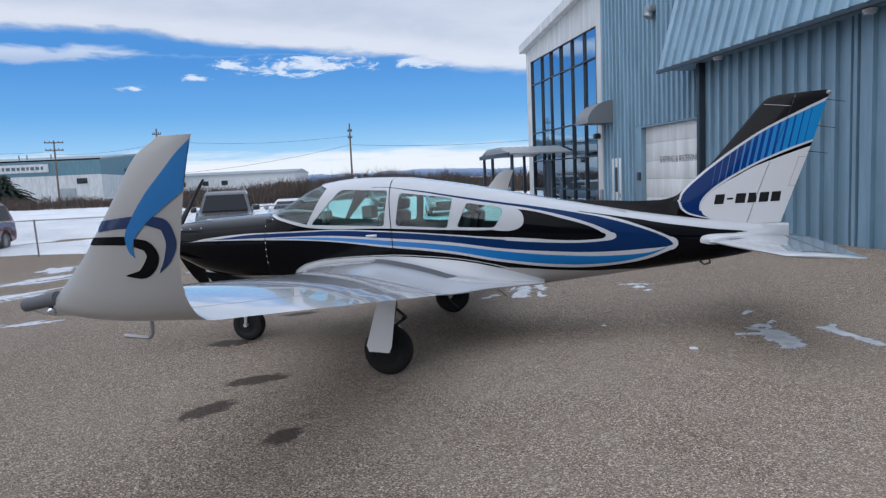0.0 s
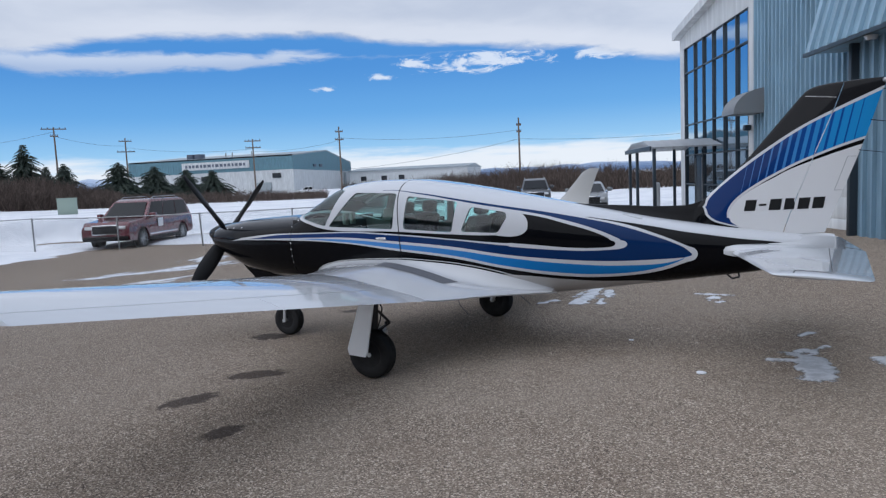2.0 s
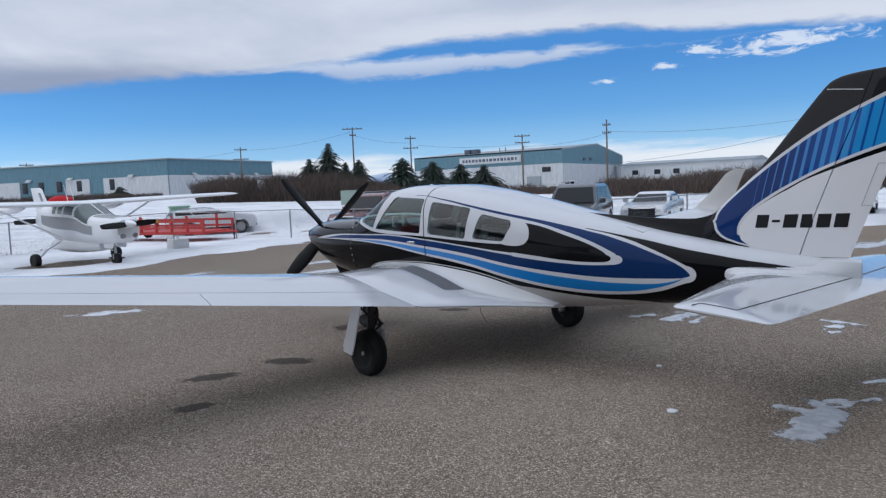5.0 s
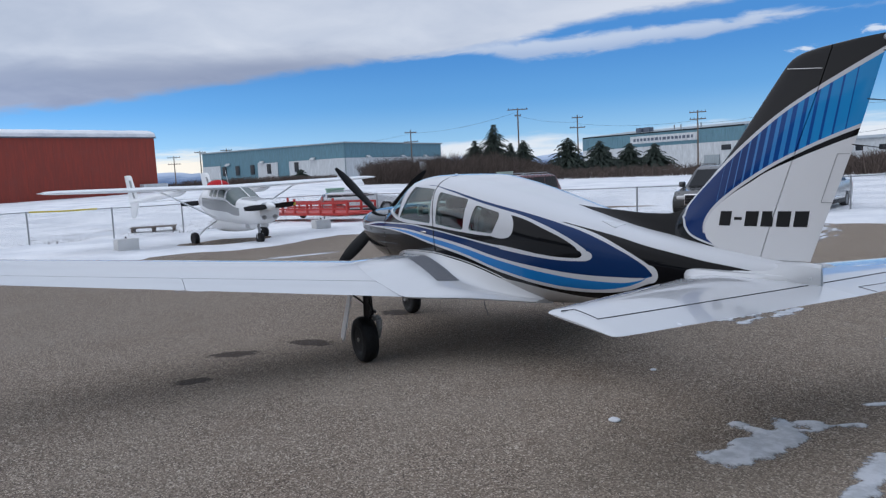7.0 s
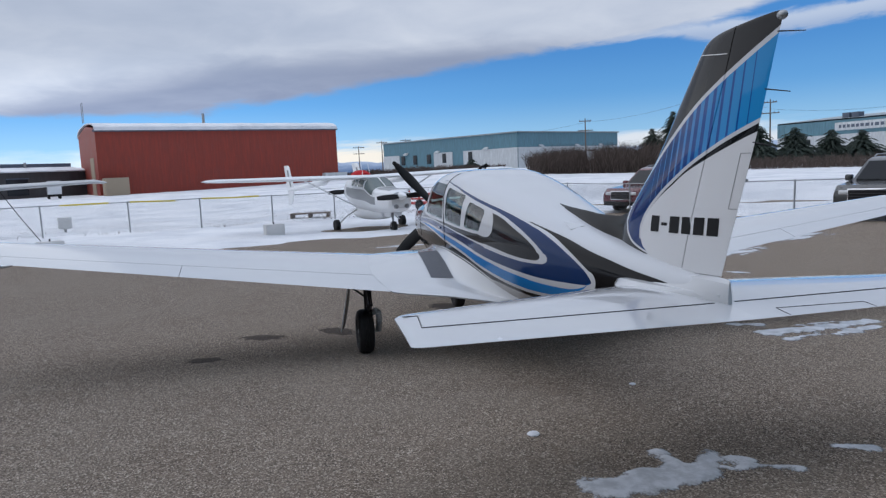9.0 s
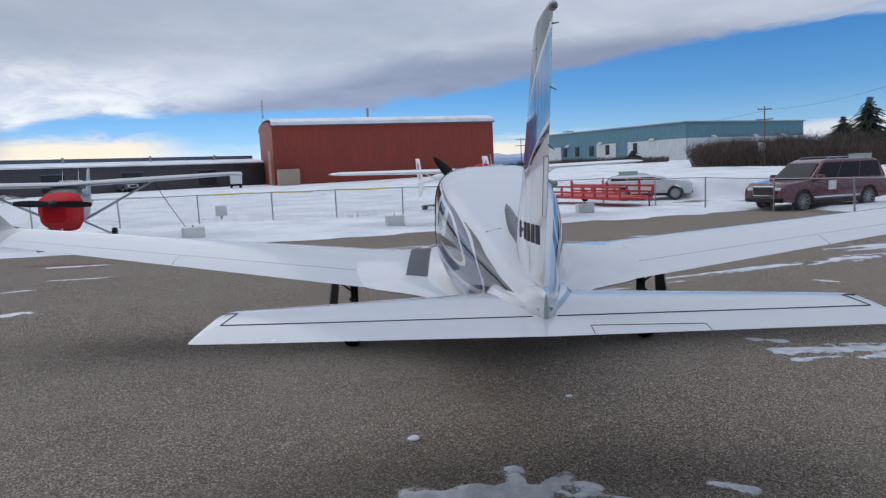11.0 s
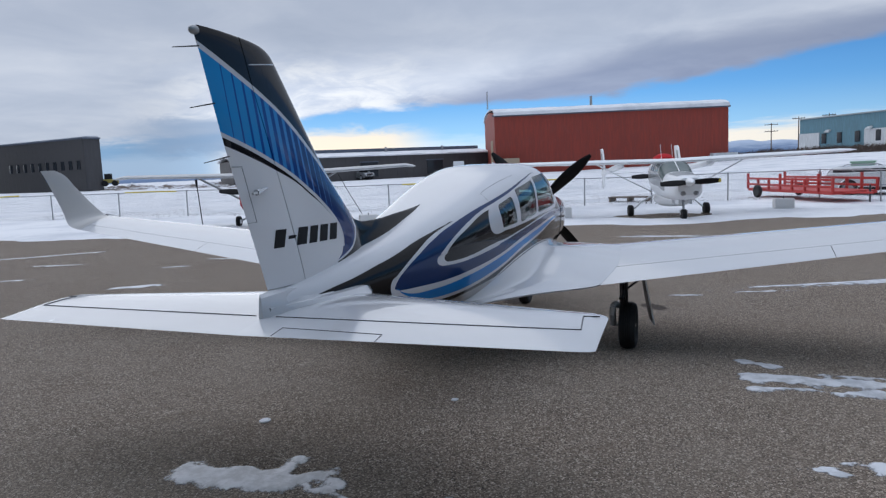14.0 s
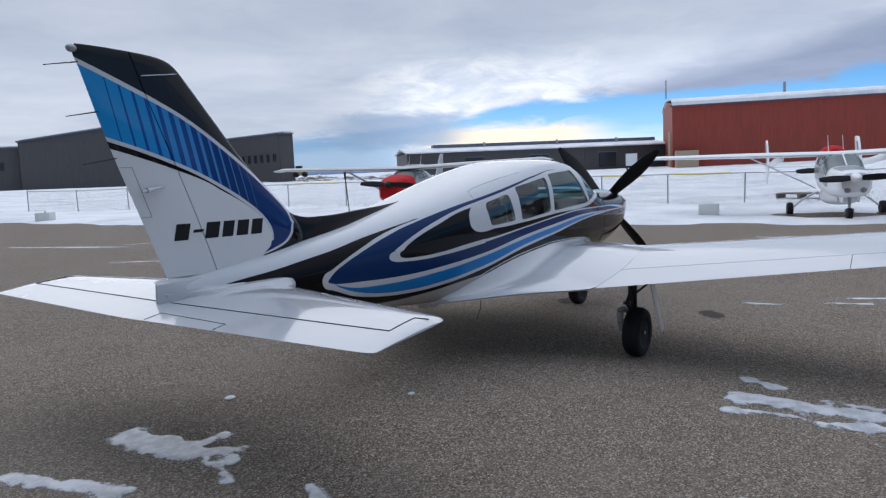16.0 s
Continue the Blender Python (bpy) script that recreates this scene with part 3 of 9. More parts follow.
def fuselage_paint():
    m, n, b = material("fuselage_paint_scheme")
    co = n.node("ShaderNodeTexCoord").outputs["Object"]
    sp = n.node("ShaderNodeSeparateXYZ")
    n.put(sp.inputs[0], co)
    x, y, z = sp.outputs
    lo, hi, zl, zh = -3.2, 3.8, 0.4, 2.0

    def line(*pts):
        pts = [(lo, pts[0][1])] + list(pts) + [(hi, pts[-1][1])]
        return n.curve(x, pts, lo, hi, zl, zh)

    def above(c):
        return n.step(n.math("SUBTRACT", z, c), -0.0015, 0.0015)

    def between(up, dn):
        return n.math("MULTIPLY", above(dn), n.math("SUBTRACT", 1.0, above(up)))

    def span(a, b_):
        return n.math("MULTIPLY", n.math("GREATER_THAN", x, a), n.math("LESS_THAN", x, b_))

    def cap(cx, cz, rx, rz):
        """Rounded rear end of a painted shape."""
        dx, dz = n.math("DIVIDE", n.math("SUBTRACT", x, cx), rx), n.math("DIVIDE", n.math("SUBTRACT", z, cz), rz)
        d = n.math("SQRT", n.math("ADD", n.math("MULTIPLY", dx, dx), n.math("MULTIPLY", dz, dz)))
        return n.step(d, 1.02, 0.98)

    col = n.mix(n.math("SUBTRACT", 1.0, above(line((0.6, 0.80), (1.0, 0.79), (1.5, 0.735), (1.8, 0.71), (2.2, 0.70), (2.5, 0.64), (3.0, 0.5)))), BLACKP, (0.44, 0.43, 0.42))
    roof = line((-1.95, 1.62), (-1.68, 1.485), (-1.5, 1.43), (-1.3, 1.365), (-1.02, 1.295), (-0.2, 1.25), (0.4, 1.205), (0.87, 1.18), (1.3, 1.20), (1.58, 1.29), (1.67, 1.312), (1.8, 1.292), (2.015, 1.251), (2.266, 1.20), (2.513, 1.145), (2.754, 1.102), (2.99, 1.062), (3.2, 1.035), (3.4, 1.005), (3.56, 0.985))
    col = n.mix(above(roof), col, SILVER)
    # lower sweep: silver outline, navy and light blue
    up_l = line((-2.55, 1.20), (-2.3, 1.232), (-1.63, 1.268), (-0.9, 1.268), (-0.24, 1.228), (0.39, 1.162), (0.98, 1.098), (1.14, 1.09), (1.2, 1.36), (1.4, 1.365), (1.67, 1.313), (2.017, 1.234), (2.27, 1.145), (2.514, 1.038), (2.585, 0.998), (2.62, 0.965), (2.632, 0.94))
    dn_l = line((-2.55, 1.20), (-2.3, 1.205), (-1.63, 1.193), (-0.9, 1.152), (-0.24, 1.062), (0.39, 0.972), (0.98, 0.845), (1.52, 0.765), (1.8, 0.752), (2.05, 0.762), (2.3, 0.795), (2.52, 0.865), (2.59, 0.892), (2.62, 0.914), (2.632, 0.938))
    in_x = span(-2.55, 2.565)
    col = n.mix(n.math("MAXIMUM", cap(2.558, 0.945, 0.080, 0.066), n.math("MULTIPLY", between(up_l, dn_l), in_x)), col, SILVER)
    up_n = line((-2.35, 1.215), (-1.63, 1.256), (-0.9, 1.256), (-0.24, 1.215), (0.39, 1.15), (0.98, 1.075), (1.14, 1.06), (1.2, 1.34), (1.3, 1.34), (1.5, 1.320), (1.762, 1.279), (2.02, 1.209), (2.27, 1.12), (2.45, 1.045), (2.535, 0.998), (2.575, 0.962), (2.59, 0.938))
    dn_n = line((-2.35, 1.215), (-1.63, 1.215), (-0.9, 1.21), (-0.24, 1.155), (0.39, 1.085), (0.98, 0.985), (1.52, 0.925), (1.8, 0.905), (2.05, 0.90), (2.3, 0.905), (2.48, 0.912), (2.56, 0.920), (2.59, 0.936))
    deep = n.mix(n.step(x, -1.0, 0.6), (0.012, 0.036, 0.14), NAVY)
    col = n.mix(n.math("MULTIPLY", between(up_n, dn_n), span(-2.35, 2.59)), col, deep)
    up_b = line((-1.7, 1.205), (-0.9, 1.19), (-0.24, 1.13), (0.39, 1.055), (0.98, 0.957), (1.52, 0.888), (2.05, 0.857), (2.3, 0.862), (2.5, 0.90), (2.57, 0.93))
    dn_b = line((-1.7, 1.205), (-0.9, 1.165), (-0.24, 1.083), (0.39, 0.998), (0.98, 0.872), (1.52, 0.795), (1.8, 0.78), (2.05, 0.787), (2.3, 0.825), (2.5, 0.89), (2.57, 0.925))
    pale = n.mix(n.step(x, -0.6, 1.2), (0.08, 0.26, 0.60), BLUE)
    col = n.mix(n.math("MULTIPLY", between(up_b, dn_b), span(-1.7, 2.57)), col, pale)
    # thin navy line over the cabin windows
    up_v = line((-0.36, 1.674), (0.1, 1.617), (0.4, 1.558), (0.685, 1.50), (0.96, 1.446), (1.23, 1.395), (1.5, 1.339), (1.762, 1.279), (2.02, 1.209))
    dn_v = line((-0.36, 1.670), (0.105, 1.604), (0.405, 1.540), (0.69, 1.478), (0.967, 1.422), (1.237, 1.366), (1.507, 1.292), (1.77, 1.202), (2.02, 1.07))
    col = n.mix(n.math("MULTIPLY", between(up_v, dn_v), span(-0.36, 2.0)), col, NAVY)
    # black teardrop behind the windows, with its silver edge
    up_t = line((0.9, 1.435), (0.967, 1.422), (1.237, 1.366), (1.507, 1.292), (1.77, 1.202), (1.95, 1.120), (2.03, 1.072), (2.057, 1.033))
    dn_t = line((0.9, 1.077), (0.98, 1.067), (1.512, 1.014), (1.769, 1.003), (1.922, 1.007), (2.01, 1.014), (2.057, 1.031))
    col = n.mix(n.math("MAXIMUM", cap(1.985, 1.052, 0.066, 0.038), n.math("MULTIPLY", between(up_t, dn_t), span(0.98, 1.992))), col, SILVER)
    up_k = line((0.9, 1.405), (1.0, 1.388), (1.242, 1.343), (1.511, 1.261), (1.772, 1.171), (1.90, 1.105), (1.965, 1.05))
    dn_k = line((0.9, 1.112), (1.0, 1.10), (1.252, 1.072), (1.514, 1.041), (1.77, 1.028), (1.90, 1.03), (1.965, 1.046))
    col = n.mix(n.math("MAXIMUM", cap(1.900, 1.062, 0.05, 0.029), n.math("MULTIPLY", between(up_k, dn_k), span(0.98, 1.91))), col, BLACKP)
    # rounded silver end of the window band
    ex = n.math("DIVIDE", n.math("SUBTRACT", x, 0.93), 0.235)
    ez = n.math("DIVIDE", n.math("ADD", n.math("SUBTRACT", z, 1.295), n.math("MULTIPLY", n.math("SUBTRACT", x, 0.93), 0.12)), 0.128)
    e4 = n.math("ADD", n.math("POWER", n.math("ABSOLUTE", ex), 2.4), n.math("POWER", n.math("ABSOLUTE", ez), 2.4))
    col = n.mix(n.math("MULTIPLY", n.step(e4, 1.02, 0.98), n.math("GREATER_THAN", x, 0.8)), col, SILVER)
    # dirt and wear
    dirt = n.noise(co, 3.0, 6.0, 0.6)
    col = n.mix(n.math("MULTIPLY", n.step(dirt, 0.55, 0.8), 0.004), col, (0.25, 0.24, 0.22))
    n.put(b.inputs["Base Color"], col)
    n.put(b.inputs["Roughness"], n.lin(dirt, 0.3, 0.8, 0.16, 0.28))
    b.inputs["Specular IOR Level"].default_value = 0.05
    b.inputs["Coat Weight"].default_value = 0.85
    b.inputs["Coat IOR"].default_value = 1.21
    b.inputs["Coat Roughness"].default_value = 0.02
    bump(n, b, n.noise(co, 2.5, 2.0), 0.03, 0.02)
    return m


def fin_paint():
    m, n, b = material("fin_paint_scheme")
    co = n.node("ShaderNodeTexCoord").outputs["Object"]
    sp = n.node("ShaderNodeSeparateXYZ")
    n.put(sp.inputs[0], co)
    x, y, z = sp.outputs
    lo, hi, zl, zh = 1.2, 4.2, 0.9, 2.4

    def line(*pts):
        (xa, za), (xb, zb) = pts[-2], pts[-1]
        return n.curve(x, [(lo, pts[0][1])] + list(pts) + [(hi, zb + (zb - za) / (xb - xa) * (hi - xb))], lo, hi, zl, zh)

    def above(c):
        return n.step(n.math("SUBTRACT", z, c), -0.0015, 0.0015)

    top_o = line((2.668, 1.351), (2.699, 1.418), (2.76, 1.49), (2.859, 1.572), (3.0, 1.685), (3.25, 1.86), (3.475, 1.995), (3.633, 2.072), (3.8, 2.146), (4.075, 2.262))
    top_i = line((2.69, 1.345), (2.715, 1.402), (2.775, 1.472), (2.87, 1.555), (3.02, 1.672), (3.27, 1.845), (3.485, 1.976), (3.643, 2.052), (3.81, 2.124), (4.075, 2.236))
    bot_o = line((2.668, 1.345), (2.686, 1.282), (2.752, 1.217), (2.85, 1.18), (2.944, 1.157), (3.1, 1.12))
    bot_i = line((2.69, 1.340), (2.708, 1.287), (2.766, 1.228), (2.86, 1.192), (2.945, 1.168), (3.1, 1.13))
    low_i = line((2.862, 1.25), (2.872, 1.30), (2.90, 1.355), (2.96, 1.42), (3.10, 1.52), (3.247, 1.603), (3.424, 1.690), (3.565, 1.746), (3.737, 1.808), (3.96, 1.876))
    low_o = line((2.874, 1.245), (2.885, 1.29), (2.915, 1.340), (2.97, 1.402), (3.11, 1.502), (3.255, 1.584), (3.43, 1.671), (3.57, 1.727), (3.74, 1.788), (3.96, 1.855))
    low_k = line((2.874, 1.245), (2.885, 1.29), (2.915, 1.340), (2.97, 1.402), (3.11, 1.498), (3.255, 1.572), (3.35, 1.622), (3.564, 1.700), (3.778, 1.768), (3.96, 1.820))
    und_o = line((2.885, 1.24), (2.90, 1.205), (2.935, 1.178), (2.98, 1.15), (3.1, 1.10))
    # stripes that widen from thin light ones in navy to thin dark ones in light blue
    u = n.math("SUBTRACT", 3.863, n.math("SUBTRACT", x, n.math("MULTIPLY", n.math("SUBTRACT", z, 1.9), 0.24)))
    k = n.math("ADD", n.math("MULTIPLY", u, 14.75), n.math("MULTIPLY", n.math("MULTIPLY", u, u), 1.96))
    away = n.math("MULTIPLY", n.math("ABSOLUTE", n.math("SUBTRACT", n.math("FRACT", n.math("ADD", k, 0.5)), 0.5)), 2.0)
    bar = n.step(n.math("SUBTRACT", away, n.lin(k, -0.5, 11.0, 0.06, 0.90)), -0.03, 0.03)
    bar = n.math("MAXIMUM", bar, n.math("LESS_THAN", k, -0.5))
    bar = n.math("MULTIPLY", bar, n.math("LESS_THAN", k, 12.5))
    dark = n.mix(n.step(k, 3.0, 11.0), (0.012, 0.075, 0.30), (0.006, 0.030, 0.135))
    lite = n.mix(n.step(k, 1.0, 11.0), (0.022, 0.26, 0.60), (0.07, 0.20, 0.48))
    stripes = n.mix(bar, dark, lite)

    def past(v):
        return n.math("GREATER_THAN", x, v)

    def inside(up, dn, v):
        return n.math("MULTIPLY", n.math("MULTIPLY", above(dn), n.math("SUBTRACT", 1.0, above(up))), past(v))

    col = n.mix(n.math("MULTIPLY", past(2.96), n.math("SUBTRACT", 1.0, above(bot_o))), BLACKP, (0.70, 0.70, 0.71))
    col = n.mix(inside(top_o, bot_o, 2.668), col, SILVER)
    col = n.mix(inside(top_i, bot_i, 2.69), col, stripes)
    col = n.mix(inside(low_i, und_o, 2.87), col, SILVER)
    col = n.mix(inside(low_o, und_o, 2.885), col, BLACKP)
    col = n.mix(inside(low_k, und_o, 2.885), col, (0.70, 0.70, 0.71))
    col = n.mix(above(top_o), col, (0.016, 0.016, 0.018))
    dirt = n.noise(co, 4.0, 6.0, 0.6)
    col = n.mix(n.math("MULTIPLY", n.step(dirt, 0.55, 0.8), 0.006), col, (0.3, 0.29, 0.27))
    n.put(b.inputs["Base Color"], col)
    n.put(b.inputs["Roughness"], n.lin(dirt, 0.3, 0.8, 0.16, 0.28))
    b.inputs["Specular IOR Level"].default_value = 0.05
    b.inputs["Coat Weight"].default_value = 0.90
    b.inputs["Coat IOR"].default_value = 1.25
    b.inputs["Coat Roughness"].default_value = 0.02
    bump(n, b, n.noise(co, 3.0, 2.0), 0.05, 0.02)
    return m


from mathutils.bvhtree import BVHTree

M["hull"], M["fin"] = fuselage_paint(), fin_paint()

WINDOWS = (
    ((-1.02, 1.325), (-0.69, 1.668), (-0.185, 1.632), (-0.235, 1.275)),
    ((-0.115, 1.272), (-0.06, 1.600), (0.475, 1.518), (0.41, 1.222)),
    ((0.505, 1.225), (0.61, 1.462), (0.955, 1.392), (0.965, 1.34), (0.875, 1.20)),
)
WINDOWS_RIGHT = (
    ((-1.02, 1.325), (-0.70, 1.668), (-0.150, 1.629), (-0.185, 1.276)),
    ((-0.110, 1.273), (-0.075, 1.602), (0.470, 1.519), (0.425, 1.224)),
    ((0.525, 1.227), (0.60, 1.465), (0.915, 1.400), (0.935, 1.36), (0.885, 1.20)),
)
SHIELD = ((-1.065, 1.33), (-1.3, 1.392), (-1.52, 1.452), (-1.64, 1.492), (-1.66, 1.70), (-1.03, 1.83), (-0.985, 1.742), (-0.86, 1.69))


def build_fuselage():
    xs = spaced([(-3.06, -2.9, 0.04), (-2.9, 3.6, 0.06)])
    ring = [2 * math.pi * k / 72 for k in range(72)]
    bm = bmesh.new()
    loft(bm, [[hull(x, a) for a in ring] for x in xs])
    inner = bmesh.new()
    loft(inner, [[hull(x, a, -0.028) for a in ring] for x in xs if -1.75 < x < 1.75])
    me_in = bpy.data.meshes.new("inner")
    bmesh.ops.recalc_face_normals(inner, faces=inner.faces)
    bmesh.ops.reverse_faces(inner, faces=inner.faces)
    inner.to_mesh(me_in)
    inner.free()
    bmesh.ops.recalc_face_normals(bm, faces=bm.faces)
    bm.from_mesh(me_in)
    me = bpy.data.meshes.new("fuselage")
    bm.to_mesh(me)
    bm.free()
    shell = new("fuselage", me)
    cut = bmesh.new()
    for w, v in zip(WINDOWS, WINDOWS_RIGHT):
        prism(cut, rounded(w, 0.034), -0.9, -0.1)
        prism(cut, rounded(v, 0.034), 0.1, 0.9)
    prism(cut, SHIELD, -0.9, 0.9)
    bmesh.ops.recalc_face_normals(cut, faces=cut.faces)
    cme = bpy.data.meshes.new("cut")
    cut.to_mesh(cme)
    cut.free()
    cutter = new("cutter", cme)
    mod = shell.modifiers.new("openings", "BOOLEAN")
    mod.operation, mod.solver, mod.object = "DIFFERENCE", "EXACT", cutter
    done = bpy.data.meshes.new_from_object(shell.evaluated_get(bpy.context.evaluated_depsgraph_get()))
    shell.modifiers.clear()
    shell.data = done
    bpy.data.objects.remove(cutter)
    done.materials.clear()
    done.materials.append(M["hull"])
    done.materials.append(M["lining"])
    for p in done.polygons:
        c = p.center
        if -1.7 < c.x < 1.7 and p.normal.dot(Vector((0, c.y, c.z - MID(c.x)))) < -0.02:
            p.material_index = 1
    done.polygons.foreach_set("use_smooth", [True] * len(done.polygons))
    done.set_sharp_from_angle(angle=radians(30))
    shell.parent = plane
    shell["label"] = "glossy fuselage with sweeping silver, navy and blue bands over black"
    return shell


fuselage = build_fuselage()


def pane(name, quad, side):
    """A curved cabin window from four corners in side view."""
    a, b, c, d = (Vector(p) for p in quad)
    bm = bmesh.new()
    rows = []
    for i in range(9):
        u = i / 8
        lo, hi = a.lerp(d, u), b.lerp(c, u)
        rows.append([hull_side(p[0], p[1], side, -0.004) for p in (lo.lerp(hi, k / 6) for k in range(7))])
    loft(bm, rows, closed=False)
    ob = part(name, bm, M["glass"], plane, "tinted cabin window")
    ob.visible_shadow = False
    return ob


def grow(q, g):
    c = sum((Vector(p) for p in q), Vector((0, 0))) / len(q)
    return [tuple(Vector(p) + (Vector(p) - c).normalized() * g) for p in q]


for side in (-1, 1):
    for w in WINDOWS if side < 0 else WINDOWS_RIGHT:
        q = w if len(w) == 4 else (w[0], w[1], w[2], w[4])
        if len(w) == 5:
            q = ((0.50, 1.225), (0.60, 1.467), (0.975, 1.395), (0.965, 1.19))
        pane("window", grow(q, 0.012), side)

bm = bmesh.new()               # fine seam of the door let into the roof
tube(bm, [hull_side(x, z, 1, 0.0005) for x, z in ((1.016, 1.417), (1.03, 1.457), (1.0, 1.50), (0.936, 1.519), (0.732, 1.564), (0.523, 1.605), (0.248, 1.648))], 0.0016, 6)
part("door_seam", bm, M["walkway"], plane)

bm = bmesh.new()
SHLOW = smooth_line((-1.66, -1.52, -1.3, -1.06, -0.84), (1.475, 1.44, 1.38, 1.315, 1.68))
rows = []
for k in range(22):
    x = -1.655 + k * (0.80 / 21)
    a0 = hull_angle(x, SHLOW(x))
    rows.append([hull(x, a0 + (math.pi - 2 * a0) * i / 28, -0.012) for i in range(29)])
loft(bm, rows, closed=False)
shield = part("windshield", bm, M["glass"], plane, "curved tinted windshield")
shield.visible_shadow = False

# wing: sections as (leading edge, trailing edge, thickness, cant in degrees)
FOIL = [(1.0, 0.0), (0.9, 0.017), (0.75, 0.036), (0.6, 0.051), (0.45, 0.059), (0.3, 0.060), (0.2, 0.055), (0.1, 0.043), (0.05, 0.032), (0.0125, 0.016), (0.0, 0.0), (0.0125, -0.014), (0.05, -0.027), (0.1, -0.034), (0.2, -0.041), (0.3, -0.043), (0.45, -0.041), (0.6, -0.034), (0.75, -0.023), (0.9, -0.010)]


def foil_ring(le, te, thick, cant, side, c0=0.0, c1=1.0):
    """An aerofoil between chord fractions c0 and c1; side -1 is the left wing."""
    le, te = Vector(le), Vector(te)
    up = Vector((0, -math.sin(radians(cant)), math.cos(radians(cant))))
    ring = []
    upper = [p for p in FOIL[:11]]
    lower = [FOIL[10]] + FOIL[11:] + [(1.0, 0.0)]

    def h(pts, c):
        pts = sorted(pts)
        for (a, p), (b, q) in zip(pts, pts[1:]):
            if a <= c <= b:
                return p + (q - p) * (c - a) / (b - a)
        return 0.0
    cs = [c1 - (c1 - c0) * (0.5 - 0.5 * math.cos(math.pi * k / 14)) for k in range(15)]
    pts = [(c, h(upper, c)) for c in cs] + [(c, h(lower, c)) for c in cs[::-1][(1 if c0 == 0.0 else 0):(-1 if c1 == 1.0 else None)]]
    ch = (te - le).length
    for c, t in pts:
        p = le.lerp(te, c) + up * (t * thick / 0.103 * ch)
        ring.append((p.x, p.y * side, p.z))
    return ring


def wing_at(y):
    """Leading and trailing edge of the right wing at span station y."""
    xl = -1.18 + (y - 0.5) * 0.214
    xt = 0.52 - (y - 0.5) * 0.046
    return (xl, y, 0.737 + 0.1237 * (y - 0.5)), (xt, y, 0.559 + 0.1380 * (y - 0.5) - 0.0005 * (y - 3.0) ** 2), (0.145 - 0.006 * y) * 1.04


def build_wing(side):
    nm = "left" if side < 0 else "right"
    hinge = 0.765
    bm = bmesh.new()
    ys = [0.3 + 4.54 * k / 24 for k in range(25)]
    loft(bm, [foil_ring(*wing_at(y), 7, side, 0.0, hinge) for y in ys])
    w = part("wing", bm, M["white"], plane, f"glossy white {nm} wing panel")
    for name, y0, y1 in (("flap", 0.62, 3.121), ("aileron", 3.126, 4.838)):
        bm = bmesh.new()
        loft(bm, [foil_ring(*wing_at(y0 + (y1 - y0) * k / 10), 7, side, hinge + 0.006, 1.0) for k in range(11)])
        part(name, bm, M["white"], plane)
    return w


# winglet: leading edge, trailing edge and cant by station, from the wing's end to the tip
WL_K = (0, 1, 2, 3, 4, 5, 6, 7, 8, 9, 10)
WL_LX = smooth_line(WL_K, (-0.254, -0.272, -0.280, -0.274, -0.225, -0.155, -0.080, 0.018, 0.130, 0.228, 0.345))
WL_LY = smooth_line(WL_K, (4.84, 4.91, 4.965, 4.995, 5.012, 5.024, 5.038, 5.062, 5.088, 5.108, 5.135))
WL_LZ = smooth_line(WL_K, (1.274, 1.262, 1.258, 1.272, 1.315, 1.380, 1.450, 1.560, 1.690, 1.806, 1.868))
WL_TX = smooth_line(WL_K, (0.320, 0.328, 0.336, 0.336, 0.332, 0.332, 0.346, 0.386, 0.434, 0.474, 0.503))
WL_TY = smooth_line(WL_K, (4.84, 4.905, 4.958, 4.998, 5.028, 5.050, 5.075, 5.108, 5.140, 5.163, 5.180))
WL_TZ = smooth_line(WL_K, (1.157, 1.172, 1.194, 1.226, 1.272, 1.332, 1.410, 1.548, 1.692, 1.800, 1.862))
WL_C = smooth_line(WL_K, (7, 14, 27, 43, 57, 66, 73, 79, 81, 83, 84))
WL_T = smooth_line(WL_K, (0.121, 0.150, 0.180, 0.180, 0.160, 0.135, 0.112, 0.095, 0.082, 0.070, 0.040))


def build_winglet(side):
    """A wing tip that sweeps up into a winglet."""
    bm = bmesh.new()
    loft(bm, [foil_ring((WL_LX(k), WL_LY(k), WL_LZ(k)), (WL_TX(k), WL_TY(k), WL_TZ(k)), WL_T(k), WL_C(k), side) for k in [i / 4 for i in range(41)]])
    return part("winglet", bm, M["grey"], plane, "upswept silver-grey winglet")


def surface(ob):
    bm = bmesh.new()
    bm.from_mesh(ob.data)
    t = BVHTree.FromBMesh(bm)
    bm.free()
    return t


